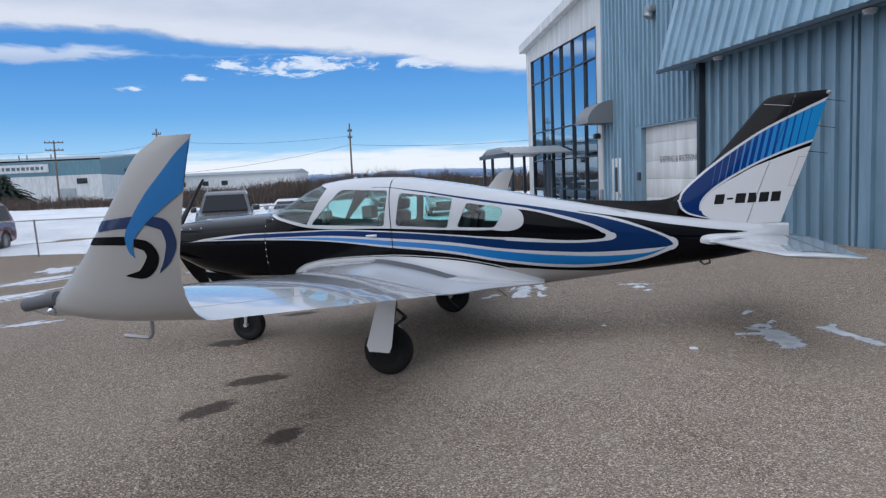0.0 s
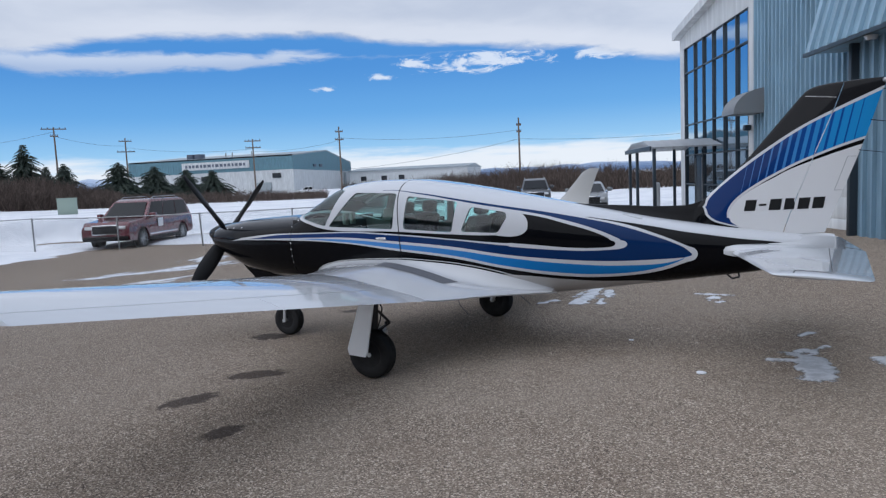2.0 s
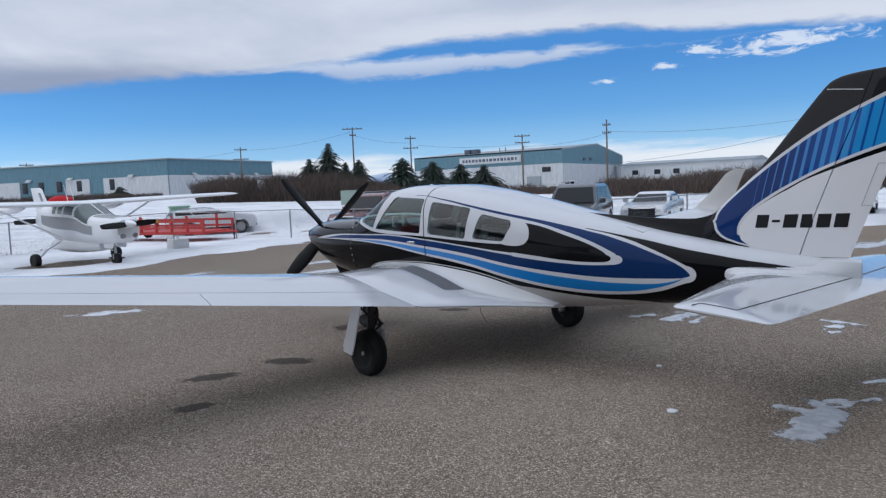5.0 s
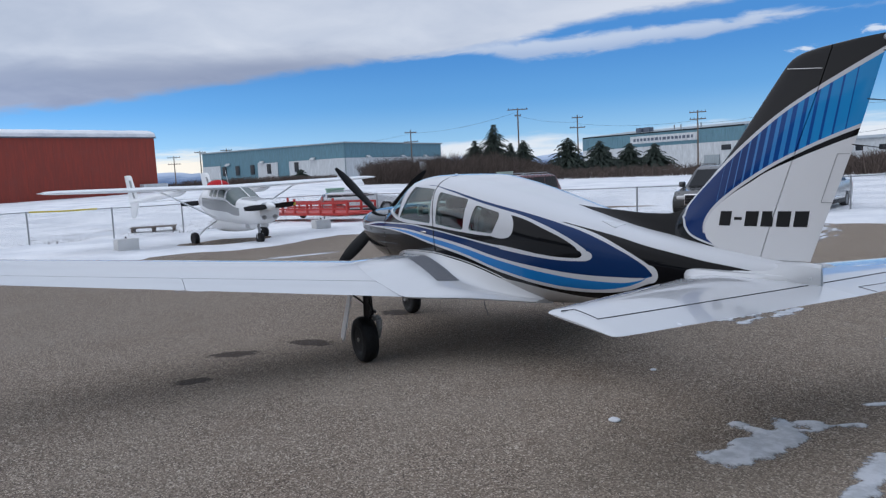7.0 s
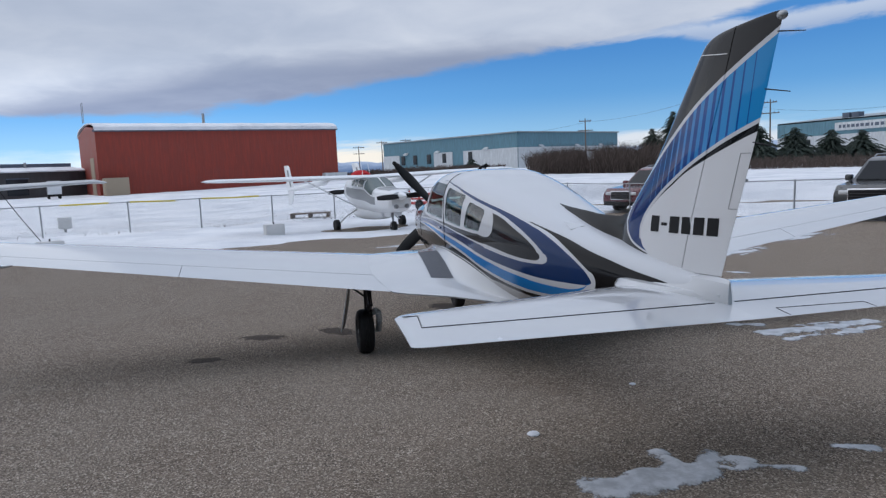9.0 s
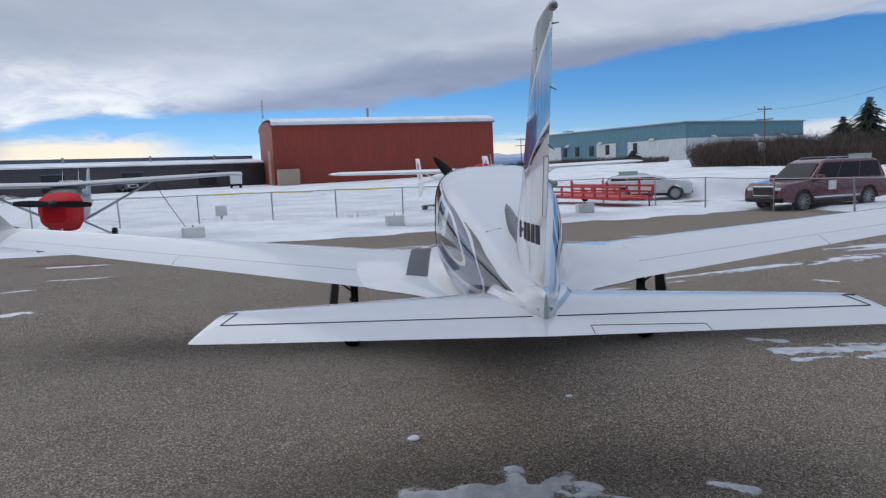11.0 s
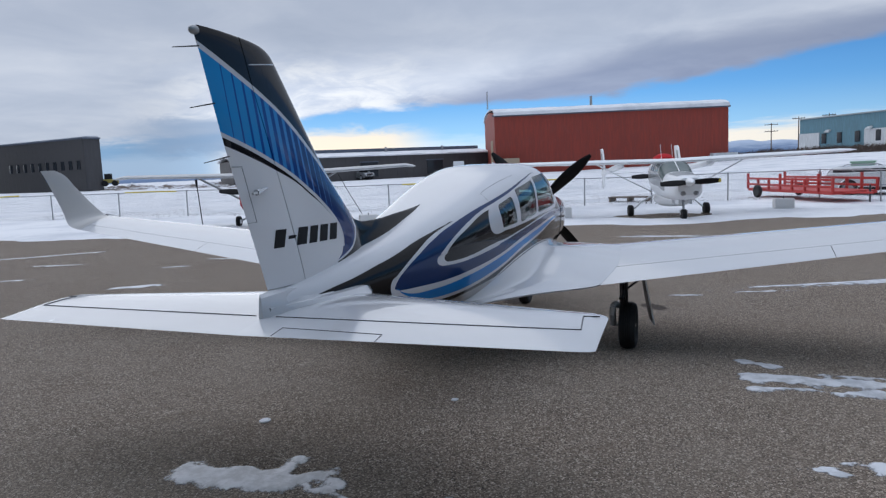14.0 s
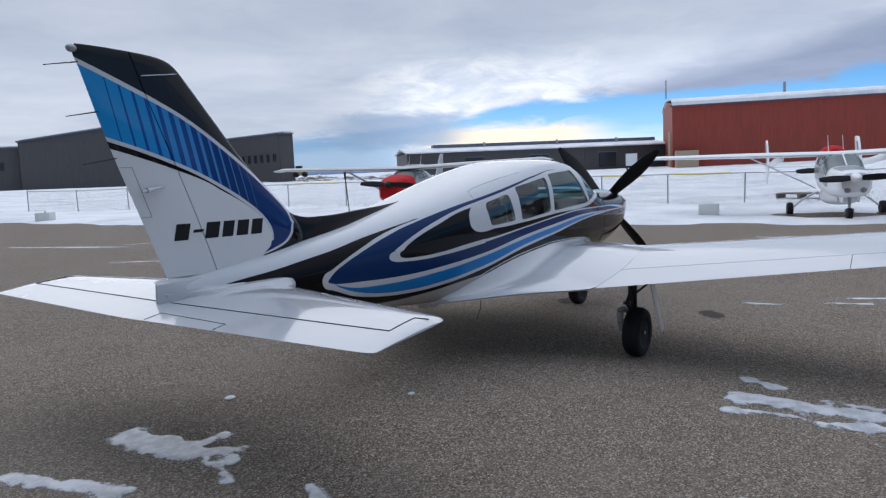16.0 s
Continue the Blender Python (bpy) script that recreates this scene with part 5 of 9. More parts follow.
for s in (-1, 1):
    bm = bmesh.new()
    y = s * 1.44
    rod(bm, (0.0, y, 0.40), (0.03, y, 0.80), 0.038, 0.042, 16)
    rod(bm, (0.0, y, 0.37), (0.0, y, 0.56), 0.027, 0.027, 16)
    rod(bm, (0.0, y, 0.38), (0.0, y, 0.415), 0.05, 0.05, 16)
    g = part("gear_leg", bm, M["dark_steel"], plane, "dark oleo leg of the main gear")
    bm = bmesh.new()       # fork arm that curls round the inboard side of the tyre
    arm = [(0.0, s * 1.40, 0.40), (0.03, s * 1.365, 0.425), (0.06, s * 1.345, 0.40), (0.05, s * 1.34, 0.33), (0.0, s * 1.345, 0.22)]
    for a, b in zip(arm, arm[1:]):
        rod(bm, a, b, 0.030, 0.030, 10)
    rod(bm, (0.0, s * 1.34, 0.22), (0.0, s * 1.55, 0.22), 0.02, 0.02, 10)
    part("fork", bm, M["silver"], g)
    bm = bmesh.new()       # torque links
    tube(bm, [(0.05, y, 0.42), (0.17, y, 0.50), (0.06, y, 0.60)], 0.013, 8)
    rod(bm, (0.15, y - 0.03, 0.50), (0.15, y + 0.03, 0.50), 0.015, 0.015, 8)
    tube(bm, [(0.06, y, 0.44), (0.13, y, 0.37)], 0.01, 8)
    part("torque_link", bm, M["dark_steel"], g)
    bm = bmesh.new()
    tube(bm, [(0.04, y, 0.75), (0.09, y + 0.02, 0.62), (0.05, y + 0.035, 0.50), (0.03, y, 0.42)], 0.006, 6)
    part("brake_hose", bm, M["rubber"], g)
    wheel("tyre", (0.0, s * 1.48, 0.22), 0.22, 0.155, g)
    # door plate hanging outboard of the leg
    bm = bmesh.new()
    q = [(-0.01, s * 1.595, 0.75), (0.155, s * 1.595, 0.75), (0.135, s * 1.615, 0.62), (0.098, s * 1.685, 0.29), (0.075, s * 1.695, 0.245), (-0.115, s * 1.695, 0.25), (-0.140, s * 1.685, 0.30), (-0.085, s * 1.64, 0.50)]
    q = [(p[0], p[1] + s * 0.22 * p[0], p[2]) for p in q]        # toed out towards the rear
    a = [bm.verts.new(p) for p in q]
    b = [bm.verts.new((p[0], p[1] + s * 0.012, p[2])) for p in q]
    bm.faces.new(a)
    bm.faces.new(b[::-1])
    for k in range(len(q)):
        j = (k + 1) % len(q)
        bm.faces.new((a[k], a[j], b[j], b[k]))
    gd = part("gear_door", bm, M["door_white"], g, "white landing gear door")
    # dark plate on the inboard face: under-wing shade put into its colour
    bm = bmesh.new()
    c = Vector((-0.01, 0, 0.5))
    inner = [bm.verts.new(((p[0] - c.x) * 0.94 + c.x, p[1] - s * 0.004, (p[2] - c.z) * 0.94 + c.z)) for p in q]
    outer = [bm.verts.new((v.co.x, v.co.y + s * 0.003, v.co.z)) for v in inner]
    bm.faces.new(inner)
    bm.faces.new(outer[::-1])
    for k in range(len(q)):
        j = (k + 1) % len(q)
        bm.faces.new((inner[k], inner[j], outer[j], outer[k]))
    part("door_shade_plate", bm, M["dark_steel"], gd, "dark plate standing in for shade under the wing")
    bm = bmesh.new()
    rod(bm, (0.06, s * 1.605, 0.68), (0.02, s * 1.46, 0.56), 0.01, 0.01, 8)
    part("door_link", bm, M["dark_steel"], g)

bm = bmesh.new()
rod(bm, (-2.10, 0, 0.36), (-2.02, 0, 0.92), 0.036, 0.04, 16)
g = part("nose_leg", bm, M["steel"], plane, "bright oleo leg of the nose gear")
bm = bmesh.new()
for s in (-1, 1):
    tube(bm, [(-2.10, s * 0.04, 0.385), (-2.11, s * 0.088, 0.375), (-2.125, s * 0.092, 0.19)], 0.018, 10)
rod(bm, (-2.125, -0.11, 0.19), (-2.125, 0.11, 0.19), 0.022, 0.022, 12)
rod(bm, (-2.10, -0.06, 0.39), (-2.10, 0.06, 0.39), 0.03, 0.03, 12)
part("fork", bm, M["white"], g)
wheel("tyre", (-2.125, 0, 0.19), 0.19, 0.135, g)
for s in (-1, 1):
    bm = bmesh.new()
    prism(bm, [(-2.55, 0.84), (-1.75, 0.76), (-1.78, 0.60), (-2.40, 0.67)], s * 0.17, s * 0.18)
    part("nose_gear_door", bm, M["black"], plane)

# cowling details: two air intakes and bright fasteners
for s in (-1, 1):
    bm = bmesh.new()
    lathe(bm, [(0.001, 0.0), (0.062, 0.0), (0.075, -0.012), (0.082, 0.0), (0.084, 0.06)], "x", 24, (0, 0, 0))
    o = part("air_intake", bm, M["matte_black"], plane, "oval engine air intake")
    o.matrix_basis = Matrix.Translation((-2.985, s * 0.235, 1.235)) @ Matrix.Rotation(radians(s * -28), 4, "Z") @ Matrix.Diagonal((1, 1.15, 0.95, 1))
    for x, z in ((-1.555, 1.335), (-1.555, 1.16), (-1.555, 1.09), (-1.555, 1.02), (-1.555, 0.95), (-2.80, 1.335), (-2.66, 1.335), (-2.53, 1.34), (-2.38, 1.345), (-1.48, 1.40)):
        p = hull_side(x, z, s, 0.0)
        bm = bmesh.new()
        ball(bm, p, 0.0085, 1, 0.5, 1, 8, 6)
        part("fastener", bm, M["chrome"], plane)
bm = bmesh.new()       # cowling seam
pts = [hull(-1.555, a, 0.0008) for a in [2 * math.pi * k / 60 for k in range(61)]]
tube(bm, pts, 0.003, 6)
part("cowl_seam", bm, M["matte_black"], plane)
bm = bmesh.new()       # cabin door edge, left side, from the sill over the roof
pts = [hull_side(-0.155 + 0.012 * math.sin(z * 3), z, -1, 0.001) for z in [0.99 + 0.77 * k / 24 for k in range(25)]]
tube(bm, pts, 0.0045, 6)
part("door_seam", bm, M["matte_black"], plane)
bm = bmesh.new()
p = hull_side(-0.37, 1.185, -1, 0.0)
box(bm, p.x - 0.06, p.x + 0.06, p.y - 0.012, p.y + 0.004, p.z - 0.012, p.z + 0.012, 0.004)
part("door_handle", bm, M["chrome"], plane)
# roof and belly antennas
bm = bmesh.new()
rod(bm, (-0.70, 0.0, 1.775), (-0.70, 0.0, 1.80), 0.03, 0.012, 14)
part("roof_antenna", bm, M["white"], plane)
for s in (-1, 1):
    for x in ((0.30,) if s < 0 else (0.72,)):
        bm = bmesh.new()
        tube(bm, [(x, s * 0.30, 0.56), (x + 0.04, s * 0.32, 0.46), (x + 0.14, s * 0.34, 0.37)], 0.0035, 6)
        part("belly_antenna", bm, M["walkway"], plane)
bm = bmesh.new()
tube(bm, [(2.85, -0.05, 0.745), (2.90, -0.05, 0.70), (2.96, -0.05, 0.715), (2.95, -0.05, 0.755)], 0.008, 8)
part("tail_tie_down", bm, M["dark_steel"], plane)

# cabin
bm = bmesh.new()
rows = []
for k in range(9):
    x = -1.55 + 2.35 * k / 8
    w = WID(x) - 0.12
    rows.append([(x, -w, 0.74), (x, w, 0.74), (x, w, 0.76), (x, -w, 0.76)])
loft(bm, rows)
part("cabin_floor", bm, M["seat"], plane)
bm = bmesh.new()
prism(bm, [(-1.58, 0.95), (-1.33, 0.95), (-1.22, 1.15), (-1.25, 1.36), (-1.35, 1.40), (-1.56, 1.41)], -0.50, 0.50)
part("instrument_panel", bm, M["seat"], plane, "dark instrument panel")


def cabin_seat(x, y, h):
    bm = bmesh.new()
    box(bm, x - 0.24, x + 0.24, y - 0.22, y + 0.22, 0.78, 0.98, 0.05)
    c = part("seat_cushion", bm, M["seat"], plane)
    bm = bmesh.new()
    box(bm, -0.07, 0.07, -0.21, 0.21, 0.0, h, 0.055, Matrix.Translation((x + 0.24, y, 0.92)) @ Matrix.Rotation(radians(14), 4, "Y"))
    part("seat_back", bm, M["seat"], c)
    bm = bmesh.new()
    box(bm, -0.05, 0.05, -0.12, 0.12, h + 0.01, h + 0.14, 0.04, Matrix.Translation((x + 0.24, y, 0.92)) @ Matrix.Rotation(radians(14), 4, "Y"))
    part("headrest", bm, M["seat"], c)


for y in (-0.27, 0.27):
    cabin_seat(-0.62, y, 0.50)
    cabin_seat(0.25, y, 0.46)
bm = bmesh.new()
box(bm, -0.62, -0.50, -0.12, 0.10, 1.34, 1.48, 0.015)
part("sun_shade", bm, M["beige"], plane, "pale shade on the panel")
for y in (-0.36, -0.22):
    bm = bmesh.new()
    box(bm, -0.98, -0.93, y - 0.03, y + 0.03, 1.33, 1.46, 0.012)
    part("headset", bm, M["beige"], plane)

# ---- main hangar building: its long wall runs at azimuth 112 degrees ----
# local x: along the wall towards the apron, local y: into the building, z up; the wall face lies in y = 0
HB = Matrix(((0.3746, 0.9272, 0, 2.15), (-0.9272, 0.3746, 0, 20.0), (0, 0, 1, 0), (0, 0, 0, 1)))
ZB = -0.35


def ribbed_material(name, color, rough=0.45, metal=0.15):
    m, n, b = material(name)
    co = n.node("ShaderNodeTexCoord").outputs["Object"]
    st = n.noise(n.scaled(co, 2.0, 2.0, 0.25), 1.6, 5.0, 0.6)
    gr = n.noise(co, 0.5, 4.0, 0.6)
    col = n.mix(n.step(st, 0.35, 0.75), tuple(c * 0.82 for c in color), tuple(min(1, c * 1.1) for c in color))
    col = n.mix(n.math("MULTIPLY", n.step(gr, 0.5, 0.8), 0.25), col, tuple(c * 0.65 + 0.04 for c in color))
    n.put(b.inputs["Base Color"], col)
    n.put(b.inputs["Roughness"], n.lin(st, 0.3, 0.7, rough - 0.08, rough + 0.12))
    b.inputs["Metallic"].default_value = metal
    return m


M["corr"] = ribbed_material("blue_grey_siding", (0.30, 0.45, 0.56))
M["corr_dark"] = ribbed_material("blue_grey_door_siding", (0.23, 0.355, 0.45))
M["panel_white"] = ribbed_material("white_wall_panel", (0.66, 0.67, 0.67), 0.5, 0.0)
M["frame_dark"] = plain("dark_mullion", (0.045, 0.06, 0.075), 0.4, 0.4)
M["door_white"] = ribbed_material("white_roll_door", (0.80, 0.81, 0.81), 0.5, 0.0)
M["awning_grey"] = plain("grey_awning_metal", (0.24, 0.25, 0.26), 0.5, 0.3)
M["porch_roof"] = ribbed_material("pale_porch_roof", (0.40, 0.41, 0.42), 0.4, 0.4)


def siding(bm, x0, x1, z0, z1, y, pitch=0.30, depth=0.085, rib=0.075):
    """Ribbed sheet: one continuous profile, standing out towards -y, with a back."""
    prof = []
    x = x0
    while x < x1 - 0.02:
        e = min(x + pitch, x1)
        prof += [(x, y), (max(x, e - rib - 0.006), y), (max(x, e - rib), y - depth), (max(x, e - 0.006), y - depth), (e, y)]
        x = e
    prof += [(x1, y + 0.12), (x0, y + 0.12)]
    a = [bm.verts.new((p[0], p[1], z0)) for p in prof]
    b = [bm.verts.new((p[0], p[1], z1)) for p in prof]
    for k in range(len(prof)):
        j = (k + 1) % len(prof)
        bm.faces.new((a[k], a[j], b[j], b[k]))


hangar = thing("hangar_building", HB, "blue-grey metal hangar with a glazed office front", "building")
bm = bmesh.new()
siding(bm, 0.46, 3.12, ZB, 9.4, 0.0)
# wall, roof and doors past x = 30 are unseen, added to shade the apron
siding(bm, 7.35, 62.0, ZB, 9.4, 0.0)
siding(bm, 3.12, 7.35, 3.12, 9.4, 0.0)
part("wall", bm, M["corr"], hangar, "ribbed blue-grey metal wall")
bm = bmesh.new()
box(bm, -8.9, 62.0, 0.6, 14.0, ZB, 7.6)
part("building_core", bm, M["charcoal"] if "charcoal" in M else M["frame_dark"], hangar)
bm = bmesh.new()       # white end panels round the glass
prism(bm, [(-8.75, 7.12), (0.46, 7.12), (0.46, 8.6), (-8.75, 7.72)], -0.02, 0.5)
part("gable_panel", bm, M["panel_white"], hangar, "off-white wall panel over the glass")
for x0, x1 in ((0.0, 0.46), (-8.75, -8.02)):
    bm = bmesh.new()
    box(bm, x0, x1, -0.02, 0.5, ZB, 7.12)
    part("end_panel", bm, M["panel_white"], hangar, "off-white wall panel beside the glass")
bm = bmesh.new()
prism(bm, [(-8.86, 7.66), (0.46, 8.56), (0.46, 8.92), (-8.86, 8.02)], -0.35, 14.0)
part("roof_edge", bm, M["panel_white"], hangar, "white sloping roof edge")
bm = bmesh.new()
prism(bm, [(0.46, 8.9), (31, 11.2), (62, 8.9), (62, 9.2), (31, 11.5), (0.46, 9.2)], -0.3, 14.0)
part("roof", bm, M["panel_white"], hangar)

# curtain wall: panes and mullions
cols, rowz = (-8.02, -6.5, -5.25, -3.95, -2.6, -1.25, 0.0), (ZB, 1.0, 2.3, 3.66, 5.99, 7.12)
glz = tagged(new("window_wall"), "tall blue reflective office glazing with dark mullions")
glz.parent = hangar
for i in range(6):
    for j in range(5):
        if i == 1 and j < 2:
            continue
        bm = bmesh.new()
        box(bm, cols[i] + 0.03, cols[i + 1] - 0.03, 0.05, 0.075, rowz[j] + 0.03, rowz[j + 1] - 0.03)
        o = part("pane", bm, M["facade_glass"], glz, smooth=False)
        o.rotation_euler = (radians(random.uniform(-0.12, 0.12)), 0, radians(random.uniform(-0.12, 0.12)))
for x in cols:
    bm = bmesh.new()
    box(bm, x - 0.026, x + 0.026, -0.03, 0.12, ZB, 7.12, 0.006)
    part("mullion", bm, M["frame_dark"], glz)
for z in rowz[1:]:
    bm = bmesh.new()
    box(bm, -8.02, 0.0, -0.015, 0.11, z - 0.028, z + 0.028, 0.006)
    part("transom", bm, M["frame_dark"], glz)
bm = bmesh.new()
box(bm, -6.45, -5.3, 0.0, 0.06, ZB, 2.25, 0.01)
box(bm, -6.30, -5.45, -0.015, 0.0, 0.2, 2.1, 0.005)
part("entrance_door", bm, M["frame_dark"], glz, "dark glazed entrance door")
for x in (-6.32, -5.43):
    bm = bmesh.new()
    box(bm, x - 0.02, x + 0.02, -0.04, -0.0, 0.1, 2.15)
    part("door_stile", bm, M["galv"], glz)

# quarter-round awning
bm = bmesh.new()
arc = [(0.0, 3.42), (-1.05, 3.42)] + [(-1.05 * math.cos(a), 3.42 + 0.80 * math.sin(a)) for a in [math.pi / 2 * k / 12 for k in range(1, 13)]]
prism(bm, arc, 0.40, 1.60, "x")
part("awning", bm, M["awning_grey"], hangar, "grey quarter-round metal awning")
bm = bmesh.new()       # white side door with a small window
box(bm, 1.22, 2.22, -0.06, 0.02, ZB, 2.14, 0.01)
d_ = part("side_door", bm, M["door_white"], hangar, "white steel side door")
bm = bmesh.new()
box(bm, 1.56, 1.88, -0.075, -0.06, 0.95, 1.82, 0.01)
part("door_window", bm, M["frame_dark"], d_)
bm = bmesh.new()
rod(bm, (2.10, -0.10, 0.75), (2.10, -0.10, 0.90), 0.02)
part("door_handle", bm, M["galv"], d_)

# roll-up door, set back in its frame
roll = tagged(new("roll_door"), "closed white sectional roll-up door with lettering")
roll.parent = hangar
for k in range(6):
    bm = bmesh.new()
    box(bm, 3.62, 7.10, 0.14, 0.19, ZB + 0.58 * k, ZB + 0.58 * (k + 1) - 0.005, 0.004)
    part("door_panel", bm, M["door_white"], roll)
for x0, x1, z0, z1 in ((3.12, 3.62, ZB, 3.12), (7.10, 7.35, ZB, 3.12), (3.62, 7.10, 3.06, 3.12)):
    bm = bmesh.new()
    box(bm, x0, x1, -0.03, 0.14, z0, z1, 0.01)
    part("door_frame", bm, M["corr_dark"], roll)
bm = bmesh.new()
box(bm, 3.40, 3.60, -0.09, -0.03, 1.35, 1.62, 0.01)
part("keypad", bm, M["frame_dark"], roll)
txt = bpy.data.curves.new("lettering", "FONT")
txt.body, txt.size, txt.align_x, txt.extrude = "SHIPPING & RECEIVING", 0.285, "CENTER", 0.002
txt.materials.append(M["awning_grey"])
to = new("lettering", txt)
to.parent = roll
to.matrix_basis = Matrix.Translation((5.72, 0.135, 1.90)) @ Matrix.Rotation(radians(90), 4, "X") @ Matrix.Diagonal((0.78, 1, 1, 1))

# sliding hangar doors under a sloping hood
doors = tagged(new("hangar_doors"), "closed tall ribbed blue-grey sliding hangar doors")
doors.parent = hangar
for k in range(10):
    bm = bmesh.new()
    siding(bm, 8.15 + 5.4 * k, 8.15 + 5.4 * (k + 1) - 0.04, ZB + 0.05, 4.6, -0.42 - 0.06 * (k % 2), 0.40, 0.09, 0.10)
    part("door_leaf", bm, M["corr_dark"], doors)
bm = bmesh.new()
box(bm, 8.02, 8.16, -0.60, 0.0, ZB, 4.6, 0.01)
part("door_post", bm, M["frame_dark"], doors)
bm = bmesh.new()
box(bm, 8.0, 62.0, -0.62, -0.30, ZB - 0.02, 0.05 + ZB)
part("door_track", bm, M["dark_steel"], doors)
bm = bmesh.new()       # hood: sloping ribbed face over a flat soffit
rows = []
x = 6.80
while x < 61.6:
    for dx, o in ((0.0, 0.0), (0.34, 0.0), (0.346, 0.085), (0.424, 0.085), (0.43, 0.0)):
        rows.append([(x + dx, -1.05 - o, 4.42), (x + dx, -0.02 - o, 8.2), (x + dx, 0.02, 8.2), (x + dx, 0.02, 4.42)])
    x += 0.45
loft(bm, rows)
part("door_hood", bm, M["corr"], hangar, "sloping ribbed hood over the hangar doors")
bm = bmesh.new()
box(bm, 6.78, 62.0, -1.10, -1.0, 4.34, 4.44, 0.01)
part("hood_trim", bm, M["frame_dark"], hangar)
for x in (9.2, 14.0):
    bm = bmesh.new()
    rod(bm, (x, -0.7, 4.40), (x, -0.7, 4.30), 0.14, 0.10, 16)
    part("soffit_lamp", bm, M["lens"], hangar)
bm = bmesh.new()       # wall lamp heads
box(bm, 4.50, 4.84, -0.32, -0.02, 6.50, 6.72, 0.05)
rod(bm, (4.67, -0.2, 6.5), (4.67, -0.26, 6.36), 0.13, 0.15, 14)
part("wall_lamp", bm, M["galv"], hangar)
bm = bmesh.new()
box(bm, 0.10, 0.34, -0.26, -0.02, 2.92, 3.12, 0.05)
part("wall_lamp", bm, M["frame_dark"], hangar)

# entrance porch in front of the glass
porch = thing("entrance_porch", HB, "small open porch with a ribbed metal roof and dark posts", "porch")
bm = bmesh.new()
rows = []
for k in range(25):
    y = -2.75 + 2.7 * k / 24
    o = 0.02 if k % 3 == 1 else 0.0
    rows.append([(-7.85, y, 2.60), (-6.5, y, 2.90 + o), (-4.2, y, 2.90 + o), (-2.7, y, 2.60), (-2.7, y, 2.54), (-4.2, y, 2.82), (-6.5, y, 2.82), (-7.85, y, 2.54)])
loft(bm, rows)
part("porch_roof", bm, M["porch_roof"], porch)
bm = bmesh.new()
box(bm, -7.87, -2.68, -2.80, -2.74, 2.46, 2.64, 0.01)
part("fascia", bm, M["frame_dark"], porch)
for x, y in ((-7.70, -2.6), (-2.85, -2.6), (-7.70, -0.6), (-6.1, -2.6)):
    bm = bmesh.new()
    box(bm, x - 0.06, x + 0.06, y - 0.06, y + 0.06, ZB, 2.6, 0.01)
    part("post", bm, M["frame_dark"], porch)
# pipe posts beside the wall
for x in (-9.6, -9.1, 2.6):
    bm = bmesh.new()
    rod(bm, (0, 0, 0), (0, 0, 1.35), 0.07, 0.07, 14)
    ball(bm, (0, 0, 1.35), 0.07)
    o = tagged(part("bollard", bm, M["galv"]), "grey steel guard post beside the wall", "bollard", "guard posts")
    o.matrix_basis = HB @ Matrix.Translation((x, -1.0, -0.32))

# ---- far buildings ----
M["rust"] = ribbed_material("red_barn_metal", (0.285, 0.043, 0.025), 0.6, 0.0)
M["teal"] = ribbed_material("teal_metal", (0.115, 0.235, 0.29), 0.6, 0.0)
M["far_white"] = ribbed_material("far_white_wall", (0.60, 0.62, 0.63), 0.6, 0.0)
M["charcoal"] = ribbed_material("charcoal_metal", (0.066, 0.063, 0.065), 0.6, 0.0)
M["far_roof"] = ribbed_material("grey_roof_metal", (0.32, 0.36, 0.38), 0.5, 0.2)
M["tan"] = plain("tan_panel", (0.36, 0.29, 0.21), 0.8)
M["win_dark"] = plain("dark_window", (0.022, 0.026, 0.032), 0.15)
M["win_dark"].node_tree.nodes["Principled BSDF"].inputs["Specular IOR Level"].default_value = 0.3
M["bars"] = plain("sign_bars", (0.10, 0.12, 0.16), 0.7)


def polar(az, d, eye=(4.5, -4.0)):
    return Vector((eye[0] + d * math.cos(radians(az)), eye[1] + d * math.sin(radians(az)), 0))


def facade(a, b):
    """A frame whose x runs from a to b along a wall, y into the building."""
    d = (b - a).normalized()
    n = Vector((d.y, -d.x, 0))
    if n.dot(a - Vector((3, -2, 0))) < 0:
        n = -n
    m = Matrix.Identity(4)
    m.col[0][:3], m.col[1][:3], m.col[2][:3], m.col[3][:3] = d, n, (0, 0, 1), a
    return m, (b - a).length


# red hangar with a snow-covered curved roof
m_, L_ = facade(Vector((-101.9, -27.8, 0)), Vector((-115.4, 7.3, 0)))
barn = thing("red_hangar", m_, "long rust-red metal hangar with snow on its curved roof", "hangar")
D_ = 18.0
bm = bmesh.new()
box(bm, 0, L_, 0.0, D_, -0.5, 9.75)
siding(bm, 0.0, L_, -0.5, 9.55, -0.13, 1.25, 0.008, 0.12)
part("wall", bm, M["rust"], barn, "ribbed rust-red metal wall")
bm = bmesh.new()
arc = [(D_ * (0.5 - 0.5 * math.cos(math.pi * k / 16)), 9.70 + 1.2 * (1 - abs(1 - k / 8))) for k in range(17)]
prism(bm, arc, -0.02, L_ + 0.02, "x")
part("gable", bm, M["rust"], barn)
bm = bmesh.new()
outer = [(-0.5 + (D_ + 1) * (0.5 - 0.5 * math.cos(math.pi * k / 16)), 9.72 + 1.35 * math.sin(math.pi * k / 16) ** 0.8) for k in range(17)]
rows = []
